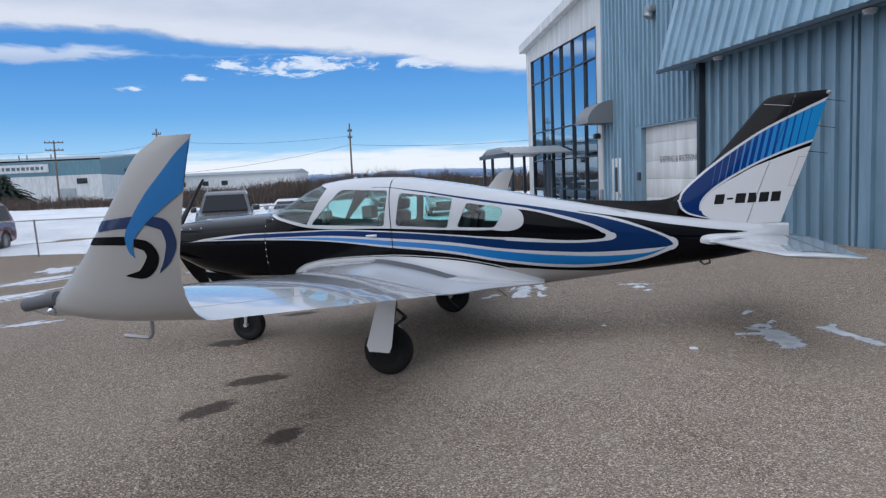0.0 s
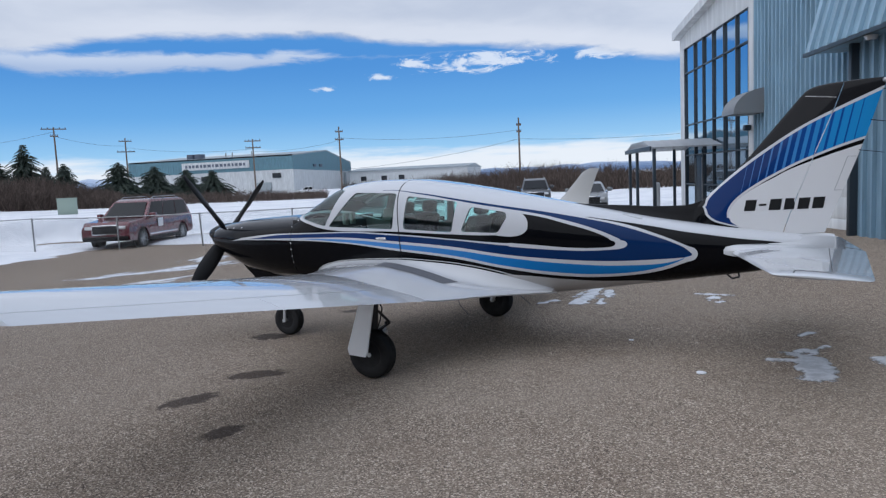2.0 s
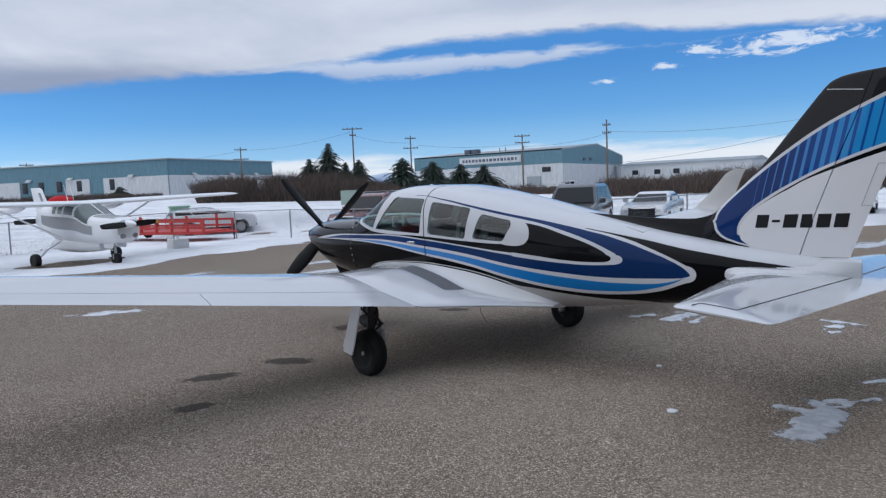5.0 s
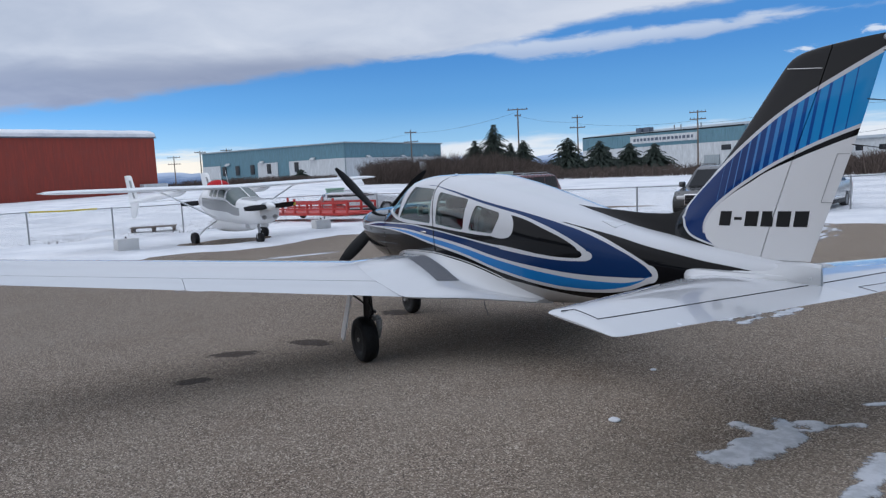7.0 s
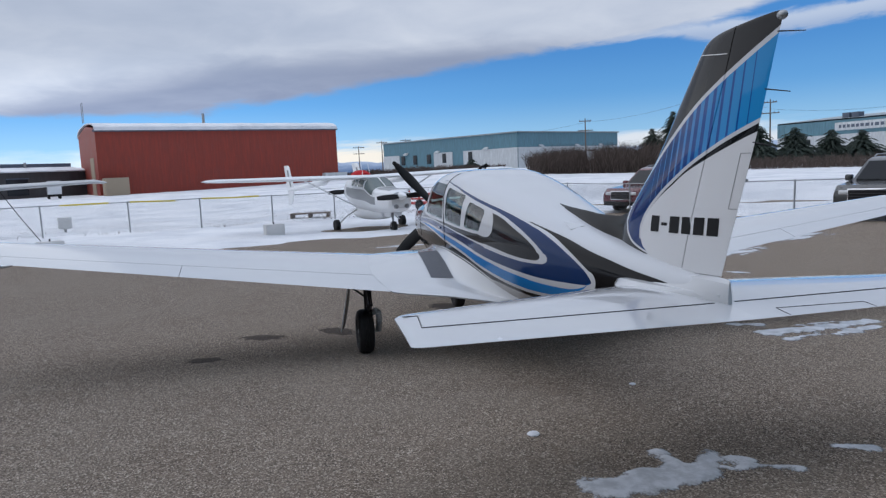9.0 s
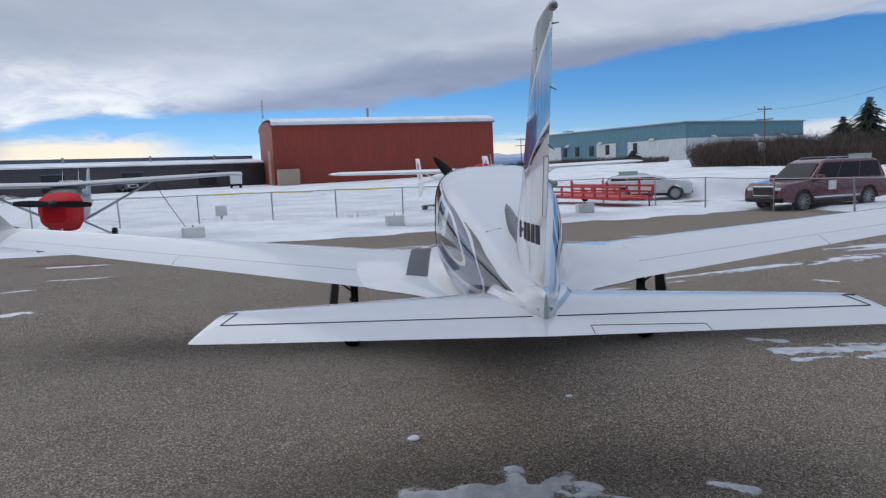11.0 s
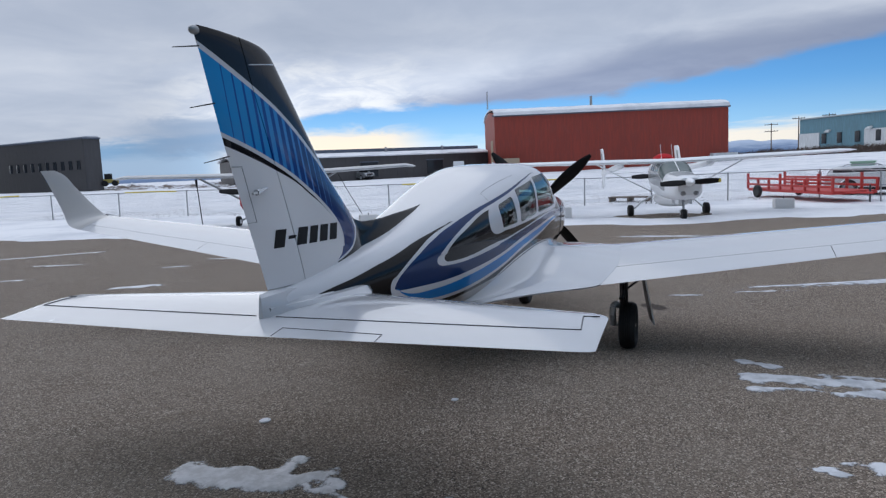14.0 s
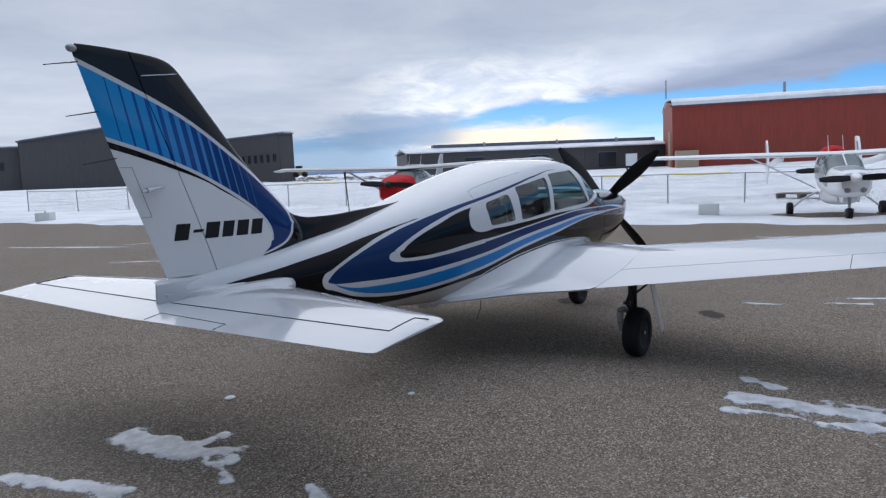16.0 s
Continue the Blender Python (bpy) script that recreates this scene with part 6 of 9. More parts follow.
for k in range(21):
    x = -0.1 + (L_ + 0.2) * k / 20
    wob = 0.03 * math.sin(k * 1.7)
    rows.append([(x, p[0], p[1] + 0.18 + (wob if 2 < i < 14 else 0)) for i, p in enumerate(outer)] + [(x, p[0], p[1]) for p in outer[::-1]])
loft(bm, rows)
part("roof_snow", bm, M["snow"], barn, "thick white snow on the roof")
bm = bmesh.new()
box(bm, -0.3, L_ + 0.3, -0.25, 0.0, 9.55, 9.85, 0.03)
part("eave", bm, M["bars"], barn)
bm = bmesh.new()
rod(bm, (16.5, 4.0, 10.4), (16.5, 4.0, 12.6), 0.25, 0.2, 10)
part("flue", bm, M["galv"], barn)
for x, y in ((-0.2, 8.0), (-0.2, 9.5)):
    bm = bmesh.new()
    rod(bm, (x, y, 11.5), (x, y, 14.5), 0.06, 0.05, 6)
    part("mast", bm, M["galv"], barn)
bm = bmesh.new()
box(bm, -0.08, 0.0, 3.0, 6.5, 0.0, 6.0)
part("side_door", bm, M["tan"], barn)
bm = bmesh.new()
box(bm, 0.3, 3.4, -3.4, -0.6, -0.3, 2.9, 0.05)
tagged(part("storage_shed", bm, M["tan"]), "tan plywood shed beside the red hangar", "shed").matrix_basis = m_
bm = bmesh.new()
box(bm, L_ - 3.0, L_ + 1.0, -1.5, 1.0, 0.3, 2.3, 0.05)
tagged(part("shipping_container", bm, M["far_white"]), "pale grey container beside the red hangar", "container").matrix_basis = m_

# long charcoal building with a snowy roof
a_, b_ = Vector((-83.3, -64.3, 0)), Vector((-115.5, -32.2, 0))
m_, L_ = facade(a_, b_)
low = thing("long_dark_building", m_, "long low charcoal building with a snow-covered roof", "building")
bm = bmesh.new()
box(bm, 0, L_, 0, 14, -0.5, 4.4)
siding(bm, 0.05, L_ - 0.05, -0.5, 4.4, -0.125, 1.5, 0.02, 0.12)
part("wall", bm, M["charcoal"], low)
bm = bmesh.new()
prism(bm, [(-0.5, 4.35), (7.0, 5.15), (14.5, 4.35), (14.5, 4.55), (7.0, 5.4), (-0.5, 4.55)], -0.3, L_ + 0.4, "x")
part("roof", bm, M["snow"], low, "snow-covered metal roof")
bm = bmesh.new()
prism(bm, [(6.0, 5.1), (9.0, 5.1), (9.0, 5.85), (6.0, 5.85)], 5.5, L_ + 0.4, "x")
part("roof_ridge", bm, M["bars"], low)
for x in (11.0, 22.0, 34.0):
    bm = bmesh.new()
    box(bm, x - 1.5, x + 1.5, -0.24, -0.10, 1.0, 3.4, 0.02)
    part("window", bm, M["win_dark"], low)
    bm = bmesh.new()
    box(bm, x - 1.65, x + 1.65, -0.28, -0.12, 3.38, 3.55)
    part("window_head", bm, M["bars"], low)
for x in (14.0, 27.0, 38.0):
    bm = bmesh.new()
    rod(bm, (x, 5.0, 4.9), (x, 5.0, 6.0), 0.2, 0.2, 8)
    part("vent_pipe", bm, M["galv"], low)

# dark grey sheds further round
def dark_shed(a, b, top_a, top_b, base, windows, depth=18, peak=0.0):
    m, L = facade(a, b)
    ob = thing("dark_shed", m, "dark grey metal shed with a sloping roofline", "building", "dark sheds")
    bm = bmesh.new()
    pk = peak or (top_a + top_b) / 2
    prism(bm, [(0, base), (L, base), (L, top_b), (L * 0.48, pk), (0, top_a)], 0, depth)
    siding(bm, 0.05, L - 0.05, base, min(top_a, top_b), -0.125, 1.2, 0.012, 0.10)
    part("wall", bm, M["charcoal"], ob)
    bm = bmesh.new()
    prism(bm, [(-0.3, top_a), (L * 0.48, pk), (L + 0.3, top_b), (L + 0.3, top_b + 0.25), (L * 0.48, pk + 0.25), (-0.3, top_a + 0.25)], -0.3, depth)
    part("roof_edge", bm, M["bars"], ob)
    bm = bmesh.new()
    prism(bm, [(0.2, top_a + 0.25), (L * 0.48, pk + 0.25), (L - 0.2, top_b + 0.25), (L - 0.2, top_b + 0.5), (L * 0.48, pk + 0.5), (0.2, top_a + 0.5)], 1.0, depth)
    part("roof_snow", bm, M["snow"], ob)
    for x, z in windows:
        bm = bmesh.new()
        box(bm, x - 0.45, x + 0.45, -0.24, -0.12, z, z + 1.5, 0.02)
        part("window", bm, M["win_dark"], ob)
    return ob


E1 = (6.2, 2.8)
b1, b2 = polar(227.1, 132, E1), polar(233.6, 160, E1)
dark_shed(b1, b2, 9.45, 9.45, 0.8, [(1.6 + 2.2 * k, 4.4) for k in range(10)], 3)
a1, a2 = polar(233.5, 150, E1), polar(245.3, 150, E1)
s_ = dark_shed(a1, a2, 11.5, 10.0, 0.8, [], 3, 12.5)
bm = bmesh.new()
box(bm, 3.5, 11.5, -0.26, -0.14, 1.0, 8.6, 0.02)
part("shed_door", bm, plain("dark_door_metal", (0.055, 0.056, 0.062), 0.6), s_)
dark_shed(polar(245.3, 152, E1), polar(252.0, 155, E1), 9.0, 9.0, 0.8, [(3.0, 5.0), (5.0, 5.0)], 3)
# plain dark hangar behind the walk, unseen: added to darken reflections in black paint
m_, L_ = facade(Vector((-6.0, -50.0, 0)), Vector((60.0, -50.0, 0)))
row_ = thing("unseen_hangar_row", m_, "plain dark unseen hangar row added for dark reflections", "building")
bm = bmesh.new()
box(bm, 0, L_, 0, 14, -0.8, 8.0)
siding(bm, 0.05, L_ - 0.05, -0.5, 8.0, -0.125, 2.5, 0.1, 0.2)
part("wall", bm, M["charcoal"], row_)

# teal hangar
TC, TL, TR = polar(160.2, 215), polar(171.3, 258), polar(152.4, 258)
top_ = 1.75 + 215 * math.tan(radians(2.80))
for nm, a, b, lower in (("teal_hangar", TC, TL, ((0.0, 0.36), (0.44, 0.58), (0.86, 1.0))), ("teal_hangar_end", TC, TR, ((0.0, 1.0),))):
    m, L = facade(a, b)
    ob = thing(nm, m, "large teal metal hangar with pale lower walls", "hangar", "teal hangar")
    bm = bmesh.new()
    box(bm, 0, L, 0, 30, -1.5, top_)
    siding(bm, 0.05, L - 0.05, -1, top_ - 0.1, -0.125, 3.0, 0.02, 0.2)
    part("wall", bm, M["teal"], ob)
    for f0, f1 in lower:
        bm = bmesh.new()
        box(bm, L * f0, L * f1, -0.34, -0.10, -1.5, 1.75 + 215 * math.tan(radians(1.60)))
        part("lower_wall", bm, M["far_white"], ob)
    bm = bmesh.new()
    box(bm, -0.4, L + 0.4, -0.6, 30, top_, top_ + 0.4, 0.05)
    part("roof_edge", bm, M["far_roof"], ob)
    if nm == "teal_hangar":
        for f in (0.31, 0.50, 0.62, 0.73, 0.83):
            bm = bmesh.new()
            box(bm, L * f - 0.9, L * f + 0.9, -0.42, -0.15, 4.2, 7.4, 0.05)
            part("window", bm, M["win_dark"], ob)
    for f in (0.2, 0.55, 0.8):
        bm = bmesh.new()
        m2 = Matrix.Translation((L * f, -0.6, 8.0)) @ Matrix.Rotation(radians(35), 4, "X")
        box(bm, -0.9, 0.9, -0.6, 0.6, -0.2, 0.2, 0.05, m2)
        part("wall_lamp", bm, M["far_white"], ob)

# pale industrial building: a long eave side with a sign, and a gable end turned towards the apron
EA = (3.2, -6.6)
c_, a_, r_ = polar(128.2, 245, EA), polar(140.3, 278, EA), polar(123.6, 300, EA)
eave, eave_r, peak = 12.0, 10.2, 14.4
fac = thing("industrial_building", Matrix.Identity(4), "pale industrial building with teal upper walls and a long sign", "building")


def wall_slab(nm, p, q, z0, z1, mat, out=0.0, label="", parent=None):
    """An upright slab from p to q, pushed out of the wall by out."""
    m, L = facade(p, q)
    bm = bmesh.new()
    siding(bm, 0.0, L, z0, z1, -out, 2.2, 0.07, 0.3)
    bmesh.ops.transform(bm, matrix=m, verts=bm.verts)
    return part(nm, bm, mat, parent or fac, label)


wall_slab("wall", c_, a_, -4, 7.4, M["far_white"], 0.0, "white lower wall")
wall_slab("upper_wall", c_, a_, 7.4, eave, M["teal"], 0.05, "teal upper wall")
wall_slab("end_wall", c_, r_, -4, 7.3, M["far_white"], 0.0, "white lower wall")
m_, L_ = facade(c_, r_)
bm = bmesh.new()
prism(bm, [(0, 7.3), (L_, 6.6), (L_, eave_r), (L_ * 0.54, peak), (0, eave)], -0.05, 0.25)
bmesh.ops.transform(bm, matrix=m_, verts=bm.verts)
part("gable", bm, M["teal"], fac, "teal gable")
for zf, x0, w_, h_ in ((8.3, 0.30, 2.2, 1.0), (8.3, 0.40, 2.2, 1.0), (0.0, 0.84, 2.0, 6.2)):
    bm = bmesh.new()
    box(bm, L_ * x0, L_ * x0 + w_, -0.5, -0.05, zf, zf + h_, 0.05)
    bmesh.ops.transform(bm, matrix=m_, verts=bm.verts)
    part("vent_hood" if zf > 1 else "end_door", bm, M["bars"] if zf > 1 else M["far_roof"], fac)
# roof: two slopes from the ridge, running back along the long side
ridge_a = c_.lerp(r_, 0.54)
run_ = a_ - c_
bm = bmesh.new()
p0, p1, p2 = c_ + Vector((0, 0, eave)), ridge_a + Vector((0, 0, peak)), r_ + Vector((0, 0, eave_r))
vs = [[bm.verts.new(p + d + Vector((0, 0, z))) for p in (p0, p1, p2)] for d, z in ((Vector(), 0.0), (run_, 0.0), (run_, 0.45), (Vector(), 0.45))]
for k in range(4):
    for i in range(2):
        j = (k + 1) % 4
        bm.faces.new((vs[k][i], vs[k][i + 1], vs[j][i + 1], vs[j][i]))
part("roof", bm, M["far_roof"], fac, "pale metal roof")
m_, L_ = facade(c_, a_)
bm = bmesh.new()
box(bm, L_ * 0.25, L_ * 0.66, -0.45, -0.2, 8.6, 11.2, 0.03)
bmesh.ops.transform(bm, matrix=m_, verts=bm.verts)
sg = part("sign_board", bm, M["far_white"], fac, "long white sign board")
x = L_ * 0.275
while x < L_ * 0.63:
    w = random.choice((0.7, 0.9, 1.1, 1.3))
    bm = bmesh.new()
    box(bm, x, x + w, -0.52, -0.45, 9.4, 10.4)
    bmesh.ops.transform(bm, matrix=m_, verts=bm.verts)
    part("sign_bar", bm, M["bars"], sg)
    x += w + 0.5
for f, z, w_, h_, mt in ((0.07, 4.6, 3.2, 1.7, "win_dark"), (0.80, 4.6, 3.2, 1.7, "win_dark"), (0.13, -1.0, 5.5, 4.2, "far_roof"), (0.50, 4.6, 3.0, 1.6, "win_dark")):
    bm = bmesh.new()
    box(bm, L_ * f, L_ * f + w_, -0.35, 0.0, z, z + h_, 0.05)
    bmesh.ops.transform(bm, matrix=m_, verts=bm.verts)
    part("window" if mt == "win_dark" else "loading_door", bm, M[mt], fac)
for f in (0.61, 0.66):
    bm = bmesh.new()
    box(bm, L_ * f - 1.2, L_ * f + 1.2, 5, 8, eave, eave + 2.5, 0.1)
    bmesh.ops.transform(bm, matrix=m_, verts=bm.verts)
    part("roof_unit", bm, M["bars"], fac)
for f in (0.30, 0.42, 0.46):
    bm = bmesh.new()
    rod(bm, (L_ * f, 8, eave), (L_ * f, 8, eave + 2.6), 0.22, 0.22, 8)
    bmesh.ops.transform(bm, matrix=m_, verts=bm.verts)
    part("vent_pipe", bm, M["galv"], fac)
m_, L_ = facade(polar(123.7, 285, EA), polar(114.1, 270, EA))
fac2 = thing("warehouse", m_, "long low white warehouse with a grey-green roof", "building")
bm = bmesh.new()
box(bm, 0, L_, 0, 25, -4, 5.9)
part("wall", bm, M["far_white"], fac2)
bm = bmesh.new()
z_ = 5.9
prism(bm, [(-0.6, z_), (-0.6, z_ + 0.5), (12, z_ + 1.6), (25.5, z_)], -0.5, L_ + 0.5, "x")
part("roof", bm, M["far_roof"], fac2)
for f in (0.12, 0.3, 0.45):
    bm = bmesh.new()
    box(bm, L_ * f - 1.2, L_ * f + 1.2, -0.1, 0.05, 2.2, 4.0, 0.03)
    part("window", bm, M["win_dark"], fac2)

# ---- mountains on the horizon, far beyond the town ----
m_, n_, b_ = material("hazy_mountains")
co_ = n_.node("ShaderNodeTexCoord").outputs["Object"]
sp_ = n_.node("ShaderNodeSeparateXYZ")
n_.put(sp_.inputs[0], co_)
# distance haze is put into the colour: blue, paler towards the top
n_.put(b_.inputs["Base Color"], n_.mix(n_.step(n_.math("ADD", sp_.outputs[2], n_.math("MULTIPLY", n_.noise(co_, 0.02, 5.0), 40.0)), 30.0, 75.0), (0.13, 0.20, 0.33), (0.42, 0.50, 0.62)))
b_.inputs["Roughness"].default_value = 1.0
rows = []
for k in range(241):
    az = 95 + 175 * k / 240
    p = polar(az, 2900)
    h = 1.05 + 0.5 * noise.noise(Vector((az * 0.16, 0.0, 0.0))) + 0.22 * noise.noise(Vector((az * 0.7, 5.0, 0.0))) + 0.08 * noise.noise(Vector((az * 2.3, 9.0, 0.0)))
    h *= (0.6 + 0.4 * ease(120, 140, az)) * (1 - 0.72 * ease(198, 212, az))
    z = 2 + 2900 * math.tan(radians(max(0.15, h)))
    q = polar(az, 2600)
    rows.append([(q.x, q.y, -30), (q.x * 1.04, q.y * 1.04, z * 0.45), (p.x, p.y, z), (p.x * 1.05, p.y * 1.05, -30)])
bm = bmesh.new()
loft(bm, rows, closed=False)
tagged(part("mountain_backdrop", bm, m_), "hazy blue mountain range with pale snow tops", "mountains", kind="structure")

# ---- vehicles ----
M["maroon"] = plain("maroon_car_paint", (0.105, 0.010, 0.018), 0.25, 0.2, 1.0, 0.03)
M["car_window"] = plain("dark_car_window", (0.010, 0.011, 0.013), 0.08)
M["car_window"].node_tree.nodes["Principled BSDF"].inputs["Specular IOR Level"].default_value = 0.2
M["car_silver"] = plain("silver_grey_car_paint", (0.20, 0.21, 0.215), 0.3, 0.4, 1.0, 0.03)
M["car_dark"] = plain("dark_grey_car_paint", (0.05, 0.052, 0.055), 0.3, 0.3, 1.0, 0.03)
M["car_white"] = plain("white_car_paint", (0.66, 0.67, 0.68), 0.3, 0.0, 1.0, 0.03)


def vehicle(name, label, category, x, y, az, paint, kind="suv", L=5.1, W=1.98, H=1.85, group="", k=1.12, sink=0.5):
    """A parked vehicle; local x points to its front."""
    z = land(x, y) + (max(0.0, snow_depth(x, y)) * sink if x < EDGE(y) else 0.0)
    ob = thing(name, pose(x, y, z, 0, 0, az) @ Matrix.Diagonal((k, k, k, 1)), label, category, group)
    f, r = L / 2, -L / 2
    hood = 1.02 if kind == "sedan" else 1.16
    rr = 0.34 if kind == "sedan" else 0.40
    fx, rx = f - 0.95, r + 1.02
    bm = bmesh.new()
    low = [(r + 0.04, 0.42), (rx - rr - 0.06, 0.36)] + [(rx + (rr + 0.06) * math.cos(a), rr + (rr + 0.06) * math.sin(a)) for a in [math.pi - math.pi * k / 10 for k in range(11)]] + [(rx + rr + 0.08, 0.30), (fx - rr - 0.08, 0.30)]
    low += [(fx + (rr + 0.06) * math.cos(a), rr + (rr + 0.06) * math.sin(a)) for a in [math.pi - math.pi * k / 10 for k in range(11)]]
    low += [(fx + rr + 0.07, 0.36), (f - 0.05, 0.40), (f, 0.62), (f - 0.03, hood - 0.22), (f - 0.18, hood - 0.06), (f - 1.35, hood + 0.04), (r + 0.08, hood + 0.05), (r, hood - 0.15), (r - 0.02, 0.6)]
    a = [bm.verts.new((p[0], -W / 2 + (0.05 if p[0] > f - 0.3 or p[0] < r + 0.1 else 0.0), p[1])) for p in low]
    b = [bm.verts.new((p[0], W / 2 - (0.05 if p[0] > f - 0.3 or p[0] < r + 0.1 else 0.0), p[1])) for p in low]
    bm.faces.new(a)
    bm.faces.new(b[::-1])
    side_edges = []
    for k in range(len(low)):
        j = (k + 1) % len(low)
        bm.faces.new((a[k], a[j], b[j], b[k]))
    top = [e for e in bm.edges if all(v.co.z > hood - 0.3 for v in e.verts) and e.verts[0].co.y * e.verts[1].co.y > 0]
    bmesh.ops.bevel(bm, geom=top, offset=0.10, segments=4, affect="EDGES", profile=0.5)
    body = part("body", bm, paint, ob)
    # cabin
    if kind == "pickup":
        cab = [(f - 1.30, hood), (f - 2.05, H - 0.10), (f - 2.25, H), (f - 3.30, H), (f - 3.50, H - 0.12), (f - 3.62, hood)]
    elif kind == "sedan":
        cab = [(f - 1.25, hood), (f - 2.05, H - 0.08), (f - 2.35, H), (r + 1.35, H - 0.02), (r + 0.55, hood + 0.04)]
    else:
        cab = [(f - 1.30, hood), (f - 2.05, H - 0.10), (f - 2.30, H - 0.01), (r + 0.55, H - 0.02), (r + 0.28, H - 0.10), (r + 0.06, hood)]
    inset = lambda z_: W / 2 - 0.07 - 0.20 * max(0.0, (z_ - hood)) / (H - hood)
    bm = bmesh.new()
    va = [bm.verts.new((p[0], -inset(p[1]), p[1])) for p in cab]
    vb = [bm.verts.new((p[0], inset(p[1]), p[1])) for p in cab]
    bm.faces.new(va)
    bm.faces.new(vb[::-1])
    for k in range(len(cab)):
        j = (k + 1) % len(cab)
        bm.faces.new((va[k], va[j], vb[j], vb[k]))
    bmesh.ops.bevel(bm, geom=[e for e in bm.edges if all(v.co.z > H - 0.2 for v in e.verts)], offset=0.09, segments=4, affect="EDGES", profile=0.5)
    part("cabin", bm, paint, ob)

    def on_side(px, pz, s, o=0.012):
        return (px, s * (inset(pz) + o), pz)
    zb, zt = hood + 0.05, H - 0.14
    xs = [cab[0][0] - 0.12, cab[1][0] - 0.02]
    back = cab[-1][0] + 0.10
    n = 2 if kind in ("pickup", "sedan") else 3
    for s in (-1, 1):
        x0b, x0t = xs[0] - 0.10, xs[1] - 0.08
        xe = (r + 0.30) if kind == "suv" else (cab[-2][0] + (0.1 if kind == "pickup" else -0.35))
        xeb = xe if kind != "sedan" else cab[-1][0] + 0.30
        for i in range(n):
            f0, f1 = i / n, (i + 1) / n
            g = 0.028
            q = [on_side(x0b + (xeb - x0b) * f0 - g, zb, s), on_side(x0t + (xe - x0t) * f0 - g, zt, s), on_side(x0t + (xe - x0t) * f1 + g, zt, s), on_side(x0b + (xeb - x0b) * f1 + g, zb, s)]
            bm = bmesh.new()
            v1 = [bm.verts.new(p) for p in q]
            v2 = [bm.verts.new((p[0], p[1] - s * 0.03, p[2])) for p in q]
            bm.faces.new(v1)
            bm.faces.new(v2[::-1])
            for k in range(4):
                bm.faces.new((v1[k], v1[(k + 1) % 4], v2[(k + 1) % 4], v2[k]))
            part("side_window", bm, M["car_window"], ob)
        bm = bmesh.new()
        box(bm, cab[0][0] - 0.45, cab[0][0] - 0.20, s * (W / 2) - 0.02, s * (W / 2 + 0.22), hood + 0.02, hood + 0.22, 0.05)
        part("mirror", bm, paint, ob)
        bm = bmesh.new()
        box(bm, f - 0.16, f + 0.008, s * (W / 2 - 0.42) - 0.24, s * (W / 2 - 0.42) + 0.24, hood - 0.34, hood - 0.21, 0.04)
        part("headlight", bm, M["lens"], ob)
        bm = bmesh.new()
        box(bm, r - 0.03, r + 0.08, s * (W / 2 - 0.16) - 0.10, s * (W / 2 - 0.16) + 0.10, hood - 0.45, hood - 0.08, 0.03)
        part("tail_light", bm, M["red_steel"], ob)
        bm = bmesh.new()
        box(bm, rx + 0.5, fx - 0.5, s * W / 2 - 0.01, s * W / 2 + 0.012, 0.50, 0.56, 0.005)
        part("side_trim", bm, M["chrome"], ob)
        for wx in (fx, rx):
            bm = bmesh.new()
            tyre(bm, (wx, s * (W / 2 - 0.13), rr), rr, 0.25, 24)
            ty = part("tyre", bm, M["rubber"], ob)
            bm = bmesh.new()
            cy = s * (W / 2 - 0.13)
            lathe(bm, [(rr * 0.60, -0.118), (rr * 0.70, -0.124), (rr * 0.72, -0.10), (rr * 0.72, 0.10), (rr * 0.70, 0.124), (rr * 0.60, 0.118), (rr * 0.58, 0.06), (rr * 0.58, -0.06)], "y", 24, (wx, cy, rr))
            rim = part("rim", bm, M["galv"], ty)
            bm = bmesh.new()
            rod(bm, (wx, cy - 0.11, rr), (wx, cy + 0.11, rr), rr * 0.16, rr * 0.16, 12)
            for k in range(9):
                a_ = 2 * math.pi * k / 9
                rod(bm, (wx, cy + s * 0.095, rr), (wx + rr * 0.63 * math.cos(a_), cy + s * 0.105, rr + rr * 0.63 * math.sin(a_)), rr * 0.075, rr * 0.055, 6)
            part("spokes", bm, M["galv"], rim)
    for face, c0, c1 in (("windscreen", cab[0], cab[1]), ("rear_window", cab[-1], cab[-2])):
        d = 0.10 if face == "windscreen" else 0.06
        p0 = Vector(c0).lerp(Vector(c1), 0.08)
        p1 = Vector(c0).lerp(Vector(c1), 0.92)
        nx = 0.014 if face == "windscreen" else -0.014
        bm = bmesh.new()
        q = [(p0.x + nx, -inset(p0.y) + d, p0.y + 0.01), (p0.x + nx, inset(p0.y) - d, p0.y + 0.01), (p1.x + nx, inset(p1.y) - d, p1.y + 0.01), (p1.x + nx, -inset(p1.y) + d, p1.y + 0.01)]
        v1 = [bm.verts.new(p) for p in q]
        v2 = [bm.verts.new((p[0] - nx * 2, p[1], p[2] - 0.02)) for p in q]
        bm.faces.new(v1)
        bm.faces.new(v2[::-1])
        for k in range(4):
            bm.faces.new((v1[k], v1[(k + 1) % 4], v2[(k + 1) % 4], v2[k]))
        part(face, bm, M["car_window"], ob)
    for s in (-1, 1):
        bm = bmesh.new()
        box(bm, rx + rr + 0.06, fx - rr - 0.06, s * W / 2 - 0.03, s * W / 2 + 0.02, 0.28, 0.44, 0.01)
        part("sill", bm, M["matte_black"], ob)
    bm = bmesh.new()
